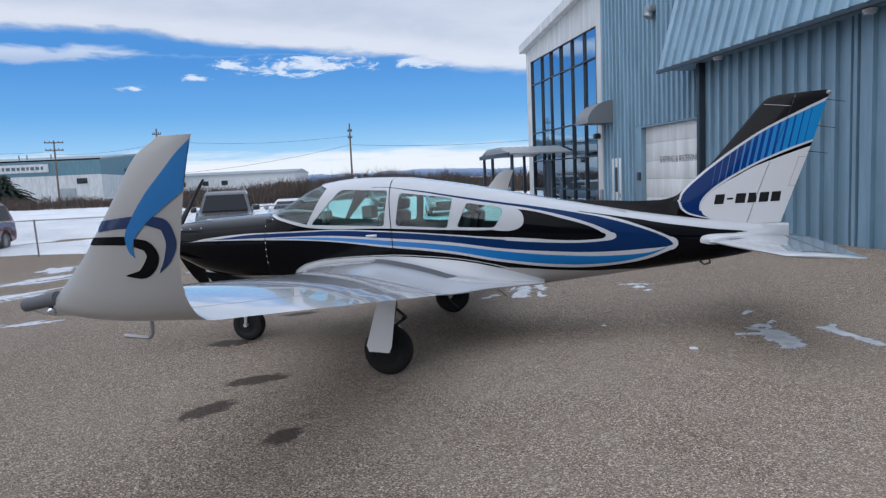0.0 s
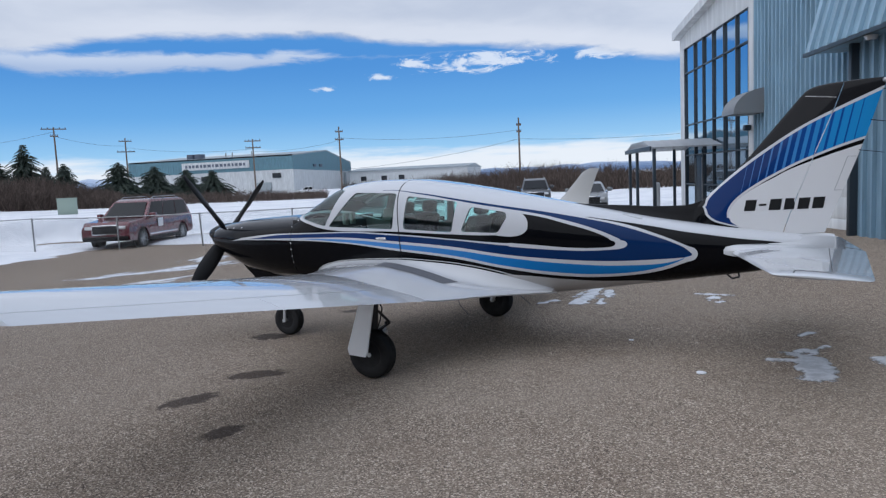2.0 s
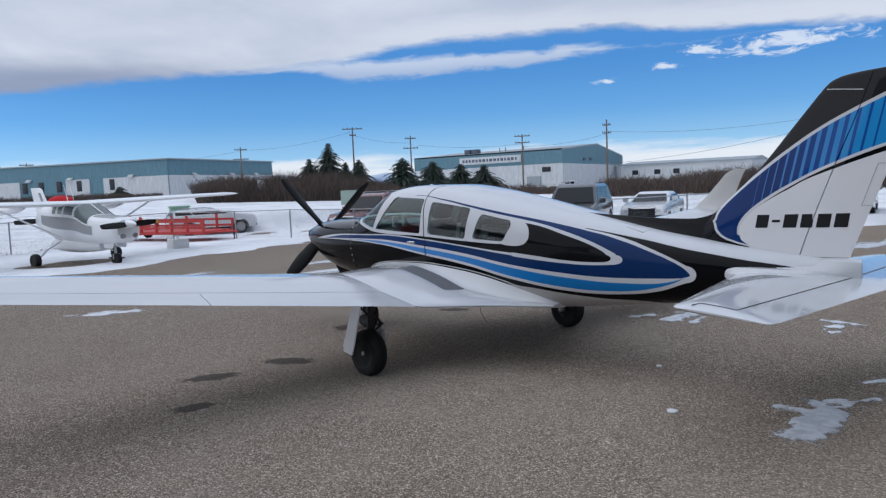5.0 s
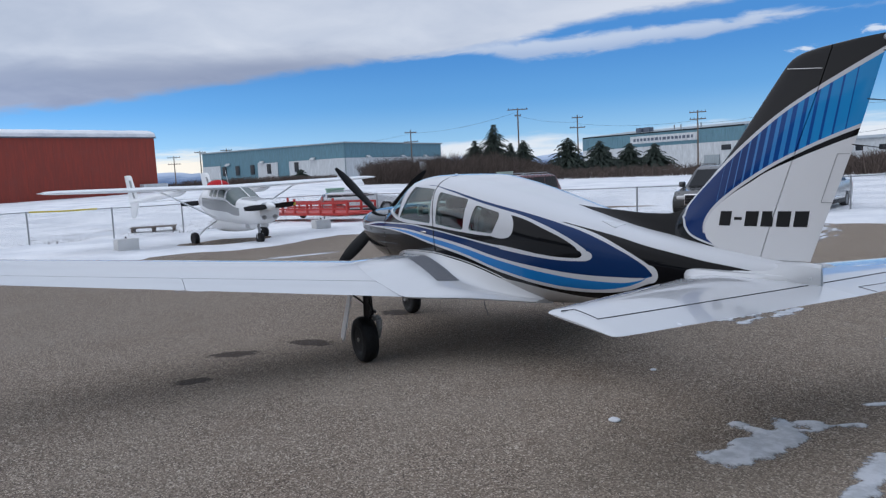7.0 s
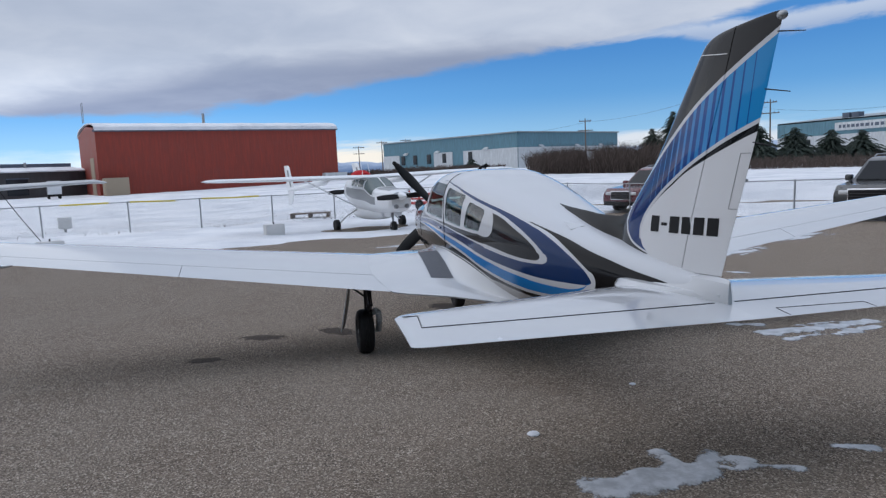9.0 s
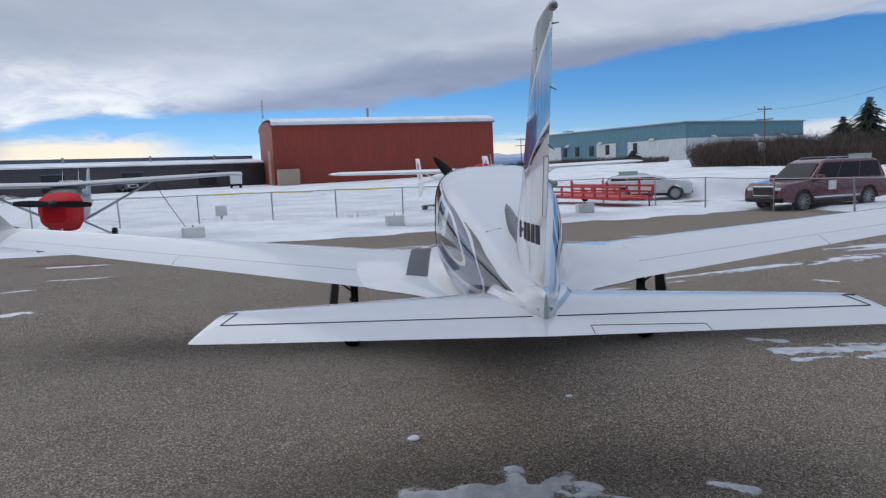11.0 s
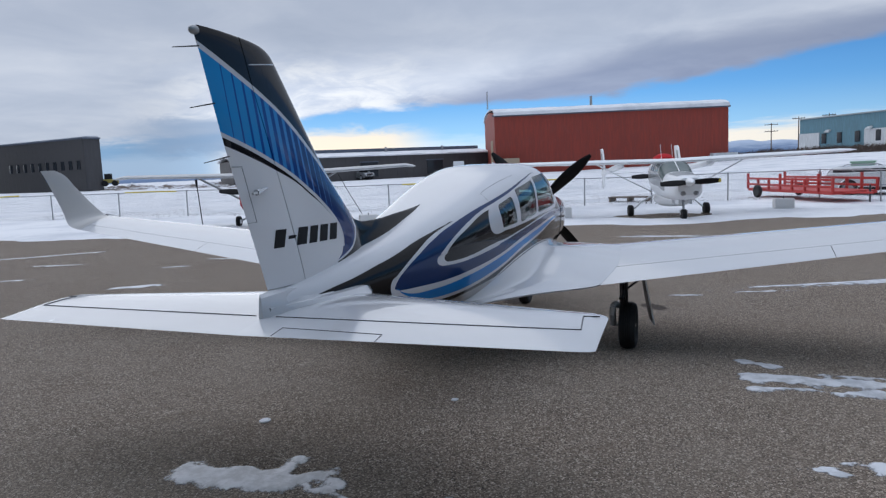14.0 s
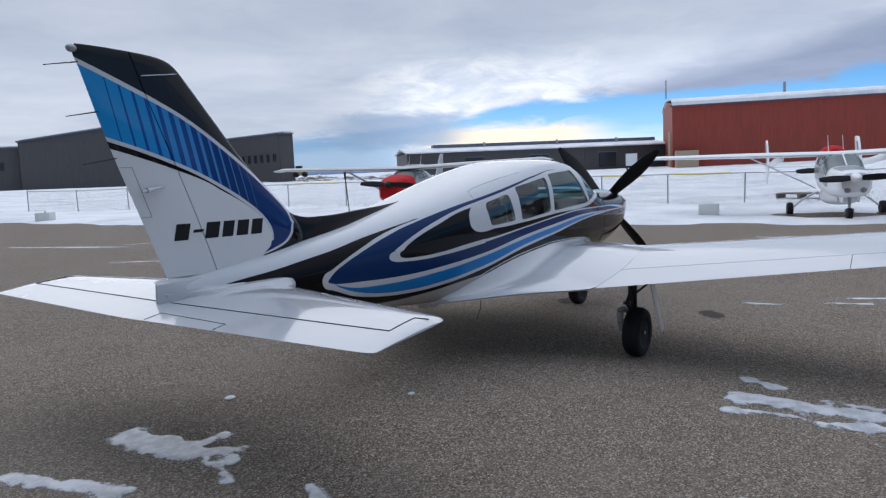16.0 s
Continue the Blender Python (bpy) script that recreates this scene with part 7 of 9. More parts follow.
    box(bm, f - 0.06, f + 0.010, -0.555, 0.555, hood - 0.55, hood - 0.15, 0.04)
    part("grille_surround", bm, M["chrome"], ob)
    bm = bmesh.new()
    box(bm, f - 0.08, f + 0.016, -0.54, 0.54, hood - 0.53, hood - 0.17, 0.04)
    gr = part("grille", bm, M["matte_black"], ob)
    for k in range(4):
        bm = bmesh.new()
        box(bm, f + 0.01, f + 0.026, -0.50, 0.50, hood - 0.49 + 0.085 * k, hood - 0.465 + 0.085 * k, 0.004)
        part("grille_bar", bm, M["dark_steel"], gr)
    bm = bmesh.new()
    box(bm, f - 0.16, f + 0.03, -W / 2 + 0.08, W / 2 - 0.08, 0.38, 0.56, 0.05)
    part("front_bumper", bm, M["matte_black"], ob)
    bm = bmesh.new()
    box(bm, r - 0.05, r + 0.14, -W / 2 + 0.08, W / 2 - 0.08, 0.42, 0.62, 0.05)
    part("rear_bumper", bm, M["matte_black"], ob)
    if kind == "pickup":
        bm = bmesh.new()
        box(bm, r + 0.15, f - 3.72, -W / 2 + 0.12, W / 2 - 0.12, hood + 0.03, hood + 0.06, 0.01)
        part("cargo_bed", bm, M["matte_black"], ob)
    if kind == "suv":
        for s in (-1, 1):
            bm = bmesh.new()
            tube(bm, [(f - 2.4, s * 0.66, H - 0.01), (f - 2.6, s * 0.66, H + 0.06), (r + 0.9, s * 0.66, H + 0.06), (r + 0.7, s * 0.66, H - 0.02)], 0.018, 8)
            part("roof_rail", bm, M["galv"], ob)
    return ob


def az_of(dx, dy):
    return math.degrees(math.atan2(dy, dx))


suv = vehicle("suv", "large maroon suv with chrome grille parked on packed snow", "suv", -21.7, 14.5, -69.5, M["maroon"], "suv", 5.30, 2.03, 1.94, k=1.03, sink=-0.6)
bm = bmesh.new()
box(bm, 0.10, 0.50, 1.005, 1.025, 0.78, 1.12, 0.004)
part("door_placard", bm, M["car_white"], suv)
vehicle("pickup_truck", "dark grey off-road vehicle with a broad grille facing the apron", "pickup", -11.9, 17.2, 296, M["car_dark"], "suv", 5.0, 1.98, 1.92, k=1.02)
vehicle("suv", "dark grey suv parked near the brush", "suv", -11.3, 36.6, 290, M["car_dark"], "suv", 4.8, 1.95, 1.85, k=0.97)
vehicle("car", "pale silver car parked near the office", "car", -5.7, 28.4, 285, M["car_silver"], "sedan", 4.7, 1.85, 1.52, k=1.0)
vehicle("car", "white car parked beyond the fence", "car", -11.0, 21.2, 290, M["car_white"], "sedan", 4.6, 1.8, 1.45, k=1.0)
vehicle("car", "white station wagon behind the red trailer", "car", -31.5, 10.4, 78, M["car_white"], "suv", 4.9, 1.85, 1.52, k=0.92)
vehicle("pickup_truck", "white pickup truck far off on the snow", "pickup", -75.2, 97.3, 215, M["car_white"], "pickup", 5.4, 1.98, 1.8, k=1.0)
vehicle("pickup_truck", "pale pickup truck far off on the snow", "pickup", -118.0, 46.5, 140, M["car_white"], "pickup", 5.4, 1.98, 1.8)
vehicle("pickup_truck", "white pickup truck far off beside the brush", "pickup", -112.0, 50.0, 150, M["car_white"], "pickup", 5.4, 1.98, 1.8)
vehicle("car", "grey car in front of the dark building", "car", -98.0, -50.0, 60, M["car_silver"], "suv", 4.7, 1.86, 1.7)
bm = bmesh.new()       # box truck beside the red hangar
vt = thing("box_truck", pose(-96.2, -32.2, land(-96.2, -32.2) + 0.1, 0, 0, 200) @ Matrix.Diagonal((0.68, 0.68, 0.68, 1)), "small white box truck beside the red hangar", "truck")
box(bm, -2.6, 1.6, -1.2, 1.2, 0.9, 3.5, 0.05)
part("cargo_box", bm, M["car_white"], vt)
bm = bmesh.new()
box(bm, 1.65, 3.2, -1.1, 1.1, 0.6, 2.5, 0.2)
part("cab", bm, M["matte_black"], vt)
for x in (-1.6, 2.3):
    for s in (-1, 1):
        bm = bmesh.new()
        tyre(bm, (x, s * 0.95, 0.45), 0.45, 0.3, 18)
        part("tyre", bm, M["rubber"], vt)

# red flat trailer with a rail frame
a_, b_ = Vector((-31.8, 5.5, 0)), Vector((-24.5, 8.7, 0))
d_ = (b_ - a_)
trailer = thing("flat_trailer", pose(a_.x, a_.y, land(a_.x, a_.y) + 0.10, 0, 0, az_of(d_.x, d_.y)), "red steel flat trailer with open side rails standing in snow", "trailer")
Lt = d_.length - 1.2
bm = bmesh.new()
box(bm, 0, Lt, -0.95, 0.95, 0.30, 0.44, 0.01)
part("deck", bm, M["red_steel"], trailer)
for s in (-1, 1):
    for z in (0.62, 0.90):
        bm = bmesh.new()
        box(bm, 0, Lt, s * 0.95 - 0.035, s * 0.95 + 0.035, z - 0.05, z + 0.05, 0.008)
        part("side_rail", bm, M["red_steel"], trailer)
    for k in range(8):
        x = Lt * k / 7
        bm = bmesh.new()
        box(bm, x - 0.05, x + 0.05, s * 0.95 - 0.045, s * 0.95 + 0.045, 0.40, 0.95 if k % 3 else 1.15, 0.006)
        part("stake", bm, M["red_steel"], trailer)
    bm = bmesh.new()
    tyre(bm, (1.1, s * 1.05, 0.30), 0.30, 0.2, 20)
    part("tyre", bm, M["rubber"], trailer)
    bm = bmesh.new()
    rod(bm, (Lt, s * 0.5, 0.38), (Lt + 1.1, 0, 0.38), 0.04, 0.04, 8)
    part("drawbar", bm, M["red_steel"], trailer)
bm = bmesh.new()
rod(bm, (Lt + 0.9, 0, 0.02), (Lt + 0.9, 0, 0.7), 0.035, 0.035, 10)
part("jack", bm, M["dark_steel"], trailer)

# concrete tie-down blocks
first = None
for x, y, a in ((-16.6, -9.25, 30), (-19.5, -2.6, 12), (-22.9, 5.3, 5), (-11.6, -22.7, 40), (-10.4, -30.4, 35)):
    z = land(x, y) + max(-0.02, snow_depth(x, y)) - 0.06
    if first is None:
        bm = bmesh.new()
        box(bm, -0.28, 0.28, -0.34, 0.34, 0.0, 0.43, 0.02)
        for v in bm.verts:
            v.co += Vector((random.uniform(-1, 1), random.uniform(-1, 1), random.uniform(-1, 1))) * 0.006
        first = thing("concrete_block", pose(x, y, z, 0, 0, a), "pale concrete tie-down block standing in the snow", "block", "tie-down blocks")
        part("block", bm, M["concrete"], first)
        bm = bmesh.new()
        tube(bm, [(-0.06, 0, 0.42), (-0.05, 0, 0.50), (0.05, 0, 0.50), (0.06, 0, 0.42)], 0.012, 8)
        part("lifting_loop", bm, M["dark_steel"], first)
    else:
        copy_thing(first, pose(x, y, z, 0, 0, a))
bm = bmesh.new()
box(bm, -0.22, 0.22, -0.27, 0.27, 0.22, 0.72, 0.02)
box(bm, -0.05, 0.05, -0.05, 0.05, -0.2, 0.22)
o = tagged(part("utility_box", bm, M["concrete"]), "pale grey utility box behind the fence", "box")
o.matrix_basis = pose(-27.3, -11.8, land(-27.3, -11.8) + 0.05, 0, 0, 20)
bm = bmesh.new()
for k in range(4):
    box(bm, -1.0, 1.0, -0.5 + 0.27 * k, -0.32 + 0.27 * k, 0.18, 0.22)
for k in range(3):
    box(bm, -0.95 + 0.9 * k, -0.85 + 0.9 * k, -0.5, 0.5, 0.0, 0.18)
o = tagged(part("pallet", bm, M["timber"]), "weathered timber pallet lying behind the fence", "pallet")
o.matrix_basis = pose(-29.2, -0.9, land(-29.2, -0.9) + 0.12, 0, 0, 80)
bm = bmesh.new()
box(bm, -1.0, 1.0, -0.9, 0.9, -0.3, 1.95, 0.06)
box(bm, -1.06, 1.06, -0.96, 0.96, 1.95, 2.05, 0.03)
o = tagged(part("transformer_box", bm, plain("pale_green_paint", (0.34, 0.42, 0.36), 0.5)), "pale green electrical cabinet beyond the fence", "cabinet")
o.matrix_basis = pose(-61.9, 39.7, land(-61.9, 39.7) + 0.1, 0, 0, 55) @ Matrix.Diagonal((0.9, 0.9, 0.80, 1))
bm = bmesh.new()
box(bm, -0.55, 0.55, -0.45, 0.45, -0.3, 1.30, 0.05)
box(bm, -0.60, 0.60, -0.50, 0.50, 1.30, 1.40, 0.03)
o = tagged(part("transformer_box", bm, plain("green_paint", (0.26, 0.40, 0.30), 0.5)), "green electrical cabinet behind the red trailer", "cabinet")
o.matrix_basis = pose(-37.0, 10.76, land(-37.0, 10.76) + 0.1, 0, 0, 75) @ Matrix.Diagonal((1.0, 1.0, 1.05, 1))
bm = bmesh.new()
rod(bm, (0, 0, 0), (0, 0, 3.0), 0.05, 0.05, 8)
box(bm, -0.04, 0.04, -0.45, 0.45, 2.0, 3.1, 0.01)
o = tagged(part("road_sign", bm, M["far_white"]), "plain white road sign on a post", "sign")
o.matrix_basis = pose(-83.0, 39.5, land(-83, 39.5), 0, 0, -25)

def ground_at(x, y):
    return land(x, y) + max(0.0, snow_depth(x, y) if x < EDGE(y) else 0.0)


# low heaps of soil and snow far behind the fence
def heap_material():
    m, n, b = material("snowy_soil")
    co = n.node("ShaderNodeTexCoord").outputs["Object"]
    a, c = n.noise(co, 0.45, 6.0, 0.7), n.noise(co, 1.6, 5.0, 0.7)
    mixed = n.step(n.math("ADD", n.math("MULTIPLY", a, 0.6), n.math("MULTIPLY", c, 0.4)), 0.45, 0.56)
    n.put(b.inputs["Base Color"], n.mix(mixed, (0.13, 0.10, 0.08), (0.70, 0.72, 0.76)))
    b.inputs["Roughness"].default_value = 0.9
    bump(n, b, c, 0.6, 0.3)
    return m


M["heap"] = heap_material()
EH = (6.7, 1.6)
for k, (az, d, half, deep, high) in enumerate(((217.0, 118, 9.0, 3.5, 0.95), (221.5, 126, 8.0, 3.0, 0.8), (225.0, 138, 9.0, 4.0, 1.15), (214.6, 108, 4.5, 2.5, 0.7))):
    p = polar(az, d, EH)
    verts, faces = [], []
    nu, nv = 44, 12
    for j in range(nv + 1):
        for i in range(nu + 1):
            u, v = (i / nu - 0.5) * 2, (j / nv - 0.5) * 2
            h = high * max(0.0, 1 - v * v) * max(0.0, 1 - u ** 4) * (0.62 + 0.8 * noise.noise(Vector((u * half * 0.35 + k * 9, v * 1.4, k))) + 0.3 * noise.noise(Vector((u * half * 1.3, v * 3, k))))
            verts.append((v * deep, u * half, h - 0.12))
    for j in range(nv):
        for i in range(nu):
            faces.append((j * (nu + 1) + i, j * (nu + 1) + i + 1, (j + 1) * (nu + 1) + i + 1, (j + 1) * (nu + 1) + i))
    me = bpy.data.meshes.new("soil_heap")
    me.from_pydata(verts, [], faces)
    me.polygons.foreach_set("use_smooth", [True] * len(me.polygons))
    me.materials.append(M["heap"])
    o = tagged(new("soil_heap", me), "low heap of bare brown soil patched with snow", "soil heap", "soil heaps")
    o.matrix_basis = pose(p[0], p[1], ground_at(p[0], p[1]), 0, 0, az)
p = polar(225.3, 133.5, EH)
loader = thing("wheel_loader", pose(p[0], p[1], ground_at(p[0], p[1]) + 0.75, 0, 0, 310), "small dull yellow wheel loader parked on the soil heap", "loader")
M["loader"] = plain("faded_loader_yellow", (0.30, 0.25, 0.06), 0.6)
bm = bmesh.new()
box(bm, -1.9, 0.5, -0.6, 0.6, 0.45, 1.15, 0.08)
part("body", bm, M["loader"], loader)
bm = bmesh.new()
box(bm, -0.9, 0.3, -0.55, 0.55, 1.15, 2.1, 0.08)
part("cab", bm, M["matte_black"], loader)
bm = bmesh.new()
tube(bm, [(0.4, 0, 1.1), (1.4, 0, 1.0), (2.2, 0, 0.5)], 0.14, 8)
part("arm", bm, M["loader"], loader)
bm = bmesh.new()
prism(bm, [(2.0, 0.15), (2.9, 0.15), (2.2, 0.85)], -1.0, 1.0, "y")
part("bucket", bm, M["matte_black"], loader)
for x, y in ((-1.3, -0.65), (-1.3, 0.65), (0.3, -0.65), (0.3, 0.65)):
    bm = bmesh.new()
    tyre(bm, (x, y, 0.45), 0.5, 0.35, 20)
    part("tyre", bm, M["matte_black"], loader)

# ---- chain-link fence ----
FENCE = [(-15.5, -43.0), (-20.5, -29.0), (-23.3, -15.0), (-24.6, -8.6), (-26.2, -2.7), (-28.7, 3.6), (-29.3, 7.6), (-25.4, 9.4), (-22.7, 10.5), (-20.3, 12.1), (-16.5, 13.8), (-12.5, 15.6), (-9.0, 20.5), (-7.0, 24.0)]


def link_material():
    m, n, b = material("chain_link")
    co = n.node("ShaderNodeTexCoord").outputs["UV"]
    sp = n.node("ShaderNodeSeparateXYZ")
    n.put(sp.inputs[0], co)
    k = 1 / 0.075
    d1 = n.math("ABSOLUTE", n.math("SUBTRACT", n.math("FRACT", n.math("MULTIPLY", n.math("ADD", sp.outputs[0], sp.outputs[1]), k)), 0.5))
    d2 = n.math("ABSOLUTE", n.math("SUBTRACT", n.math("FRACT", n.math("MULTIPLY", n.math("SUBTRACT", sp.outputs[0], sp.outputs[1]), k)), 0.5))
    wire = n.math("LESS_THAN", n.math("MINIMUM", d1, d2), 0.03)
    b.inputs["Base Color"].default_value = (0.24, 0.25, 0.26, 1)
    b.inputs["Metallic"].default_value, b.inputs["Roughness"].default_value = 0.5, 0.5
    n.put(b.inputs["Alpha"], wire)
    return m


M["links"] = link_material()
M["yellow"] = plain("yellow_pipe", (0.62, 0.50, 0.06), 0.5)
fence = thing("fence", Matrix.Identity(4), "galvanised chain-link fence with top rail along the snow", "fence")
post_mesh = None
HT = 1.28


def along(d):
    """Point of the fence's line at the distance d from its start."""
    for (x0, y0), (x1, y1) in zip(FENCE, FENCE[1:]):
        seg = math.hypot(x1 - x0, y1 - y0)
        if d <= seg:
            return x0 + (x1 - x0) * d / seg, y0 + (y1 - y0) * d / seg
        d -= seg
    return FENCE[-1]


POSTS = (0.0, 3.75, 7.46, 11.09, 14.63, 18.39, 22.12, 25.65, 29.18, 32.5, 35.72, 38.6, 41.75, 44.9, 48.53, 52.5, 56.4, 59.63, 62.78, 66.12, 69.7, 73.4, 77.2, 81.0)
for da, db in zip(POSTS, POSTS[1:]):
    (xa, ya), (xb, yb) = along(da), along(db)
    za, zb = ground_at(xa, ya), ground_at(xb, yb)
    m = pose(xa, ya, za, random.uniform(-1.5, 1.5), random.uniform(-1.5, 1.5), 0)
    if post_mesh is None:
        bm = bmesh.new()
        rod(bm, (0, 0, -0.2), (0, 0, HT + 0.02), 0.032, 0.032, 10)
        ball(bm, (0, 0, HT + 0.02), 0.036, 1, 1, 0.6, 10, 6)
        post_mesh = part("post", bm, M["galv"], fence)
        post_mesh.matrix_basis = m
    else:
        share("post", post_mesh, fence, m)
    bm = bmesh.new()
    tube(bm, [(xa, ya, za + HT), ((xa + xb) / 2, (ya + yb) / 2, (za + zb) / 2 + HT - 0.012), (xb, yb, zb + HT)], 0.021, 8)
    part("top_rail", bm, M["galv"], fence)
    bm = bmesh.new()
    uv = bm.loops.layers.uv.new("UVMap")
    vs = [bm.verts.new(p) for p in ((xa, ya, za + 0.03), (xb, yb, zb + 0.03), (xb, yb, zb + HT - 0.02), (xa, ya, za + HT - 0.02))]
    fc = bm.faces.new(vs)
    for lp, c in zip(fc.loops, ((0, 0), (db - da, 0), (db - da, HT), (0, HT))):
        lp[uv].uv = c
    part("mesh_panel", bm, M["links"], fence, smooth=False)
for da, db in ((33.2, 35.0), (38.7, 41.2), (35.8, 37.6), (18.8, 21.6), (26.6, 27.9), (11.2, 13.0)):
    pts = []
    for x, y in (along(da), along((da + db) / 2), along(db)):
        pts.append((x, y, ground_at(x, y) + HT + 0.005))
    bm = bmesh.new()
    tube(bm, pts, 0.034, 8)
    part("rail_sleeve", bm, M["yellow"], fence, "yellow sleeve on the top rail")

# ---- parked high-wing aircraft ----
M["plane_white"] = plain("high_wing_white", (0.80, 0.81, 0.82), 0.35, 0.0, 0.4, 0.05, 2.0)
M["plane_grey"] = plain("high_wing_grey", (0.27, 0.28, 0.285), 0.35, 0.0, 0.4, 0.05, 2.0)
M["plane_alu"] = plain("dull_aluminium", (0.42, 0.43, 0.44), 0.45, 0.5, 0.0, 0.08, 2.0)
M["red_gloss"] = plain("red_beacon", (0.6, 0.02, 0.02), 0.3)


def high_wing(name, label, m, span, body, cover, pod, nose_wheel):
    """A strutted high-wing aircraft; local x points to its nose, the ground is z = 0."""
    ob = thing(name, m, label, "airplane", "parked high-wing aircraft")
    xs = (2.15, 1.9, 1.2, 0.75, 0.15, -0.9, -1.8, -3.2, -5.0, -5.6)
    top = smooth_line([-x for x in xs], (1.36, 1.50, 1.60, 1.66, 2.02, 2.06, 1.98, 1.72, 1.48, 1.40))
    bot = smooth_line([-x for x in xs], (0.98, 0.82, 0.70, 0.66, 0.64, 0.68, 0.78, 0.98, 1.18, 1.24))
    wid = smooth_line([-x for x in xs], (0.30, 0.42, 0.50, 0.54, 0.58, 0.56, 0.46, 0.28, 0.12, 0.06))

    def ring(x, a0=0.0, a1=2 * math.pi, n=36, off=0.0, close=True):
        out = []
        for k in range(n if close else n + 1):
            a = a0 + (a1 - a0) * k / n
            c, s = math.cos(a), math.sin(a)
            zt, zb, w = top(-x), bot(-x), wid(-x)
            zc, h = (zt + zb) / 2, (zt - zb) / 2
            q = 3.2
            out.append((x, math.copysign(abs(c) ** (2 / q), c) * (w + off), zc + math.copysign(abs(s) ** (2 / q), s) * (h + off)))
        return out
    st = [2.15 - 0.155 * k for k in range(51)]
    bm = bmesh.new()
    loft(bm, [ring(x) for x in st])
    part("fuselage", bm, body, ob)

    def patch(nm, x0, x1, a0, a1, mat, steps=8, off=0.008):
        b_ = bmesh.new()
        loft(b_, [ring(x0 + (x1 - x0) * k / steps, a0, a1, 14, off, False) for k in range(steps + 1)], closed=False)
        return part(nm, b_, mat, ob)
    patch("windscreen", 0.72, 0.20, 0.62, math.pi - 0.62, M["glass_grey"])
    for s in (0, 1):
        for x0, x1 in ((0.10, -0.42), (-0.52, -1.0), (-1.1, -1.5)):
            a0, a1 = 0.28, 0.78
            if s:
                a0, a1 = math.pi - a1, math.pi - a0
            patch("side_window", x0, x1, a0, a1, M["glass_grey"], 4)
    if not cover:
        for s in (0, 1):
            a0, a1 = (0.05, 0.40) if not s else (math.pi - 0.40, math.pi - 0.05)
            patch("side_stripe", 2.0, -4.6, a0 - 0.25, a1 - 0.32, M["plane_grey"], 30, 0.005)
        patch("glare_panel", 1.9, 0.8, 0.9, math.pi - 0.9, M["plane_grey"], 8, 0.005)
    else:
        bm = bmesh.new()      # quilted cover over the engine
        rows = []
        for k in range(9):
            x = 2.24 - 1.45 * k / 8
            rr = ring(max(min(x, 2.10), 0.7), off=0.075 + 0.02 * math.sin(k * 2.1))
            c = Vector((0, 0, 1.2))
            rows.append([(x, p[1] * (1.0 if k else 0.8) * (0.93 + 0.10 * ease(0.7, 1.3, p[2])) * (1 + 0.03 * math.sin(p[2] * 19 + k)), p[2] + 0.14 * ease(1.0, 1.5, p[2]) - 0.10 * (k == 8) * (p[2] < 1.1)) for p in rr])
        loft(bm, rows)
        part("engine_cover", bm, M["red_cloth"], ob, "red quilted engine cover")
    # wing
    for s in (-1, 1):
        bm = bmesh.new()
        rows = []
        for y in (0.0, 0.3, 1.5, 2.8, 4.0, span / 2 - 0.35, span / 2 - 0.08, span / 2):
            q = max(0.0, (y - 2.6) / (span / 2 - 2.6))
            ch = 1.62 - 0.48 * q
            th = 0.12 if y < span / 2 - 0.1 else (0.09 if y < span / 2 - 0.01 else 0.03)
            z = 2.08 + 0.030 * y - (0.05 if y > span / 2 - 0.2 else 0)
            le = 0.30 - 0.10 * q
            rows.append([(le - ch * c, s * y, z + h * th / 0.103 * ch) for c, h in FOIL])
        loft(bm, rows)
        w = part("wing", bm, M["plane_white"] if not cover else M["plane_alu"], ob)
        bm = bmesh.new()
        rod(bm, (-0.15, s * 0.52, 0.86), (-0.25, s * 2.65, 2.10), 0.045, 0.04, 10)
        part("wing_strut", bm, M["plane_white"] if not cover else M["plane_alu"], ob)
        bm = bmesh.new()       # tailplane
        rows = []
        for y in (0.0, 0.6, 1.3, 1.75, 1.85):
            ch = 1.10 - 0.30 * y / 1.85
            rows.append([(-4.62 - 0.12 * y - ch * c, s * y, 1.42 + h * 0.08 / 0.103 * ch) for c, h in FOIL])
        loft(bm, rows)
        part("tailplane", bm, body, ob)
        bm = bmesh.new()       # spring leg and wheel
        tube(bm, [(-0.55, s * 0.40, 0.74), (-0.58, s * 0.85, 0.46), (-0.60, s * 1.18, 0.26)], 0.035, 8)
        lg = part("gear_leg", bm, body, ob)
        bm = bmesh.new()
        tyre(bm, (-0.60, s * 1.30, 0.23), 0.23, 0.17, 24)
        ty = part("tyre", bm, M["rubber"], lg)
        bm = bmesh.new()
        rod(bm, (-0.60, s * 1.30 - 0.07, 0.23), (-0.60, s * 1.30 + 0.07, 0.23), 0.10, 0.10, 16)
        part("hub", bm, M["plane_white"], ty)
    bm = bmesh.new()           # fin and rudder
    rows = []
    for z in (1.30, 1.6, 1.9, 2.3, 2.7, 2.78):
        q = (z - 1.3) / 1.48
        le, te = -4.05 - 1.35 * q - (0.0 if z < 2.75 else 0.15), -5.62 - 0.42 * q
        rows.append([(le + (te - le) * c, h * 0.9 * (le - te), z) for c, h in FOIL])
    loft(bm, rows)
    part("fin", bm, body, ob)
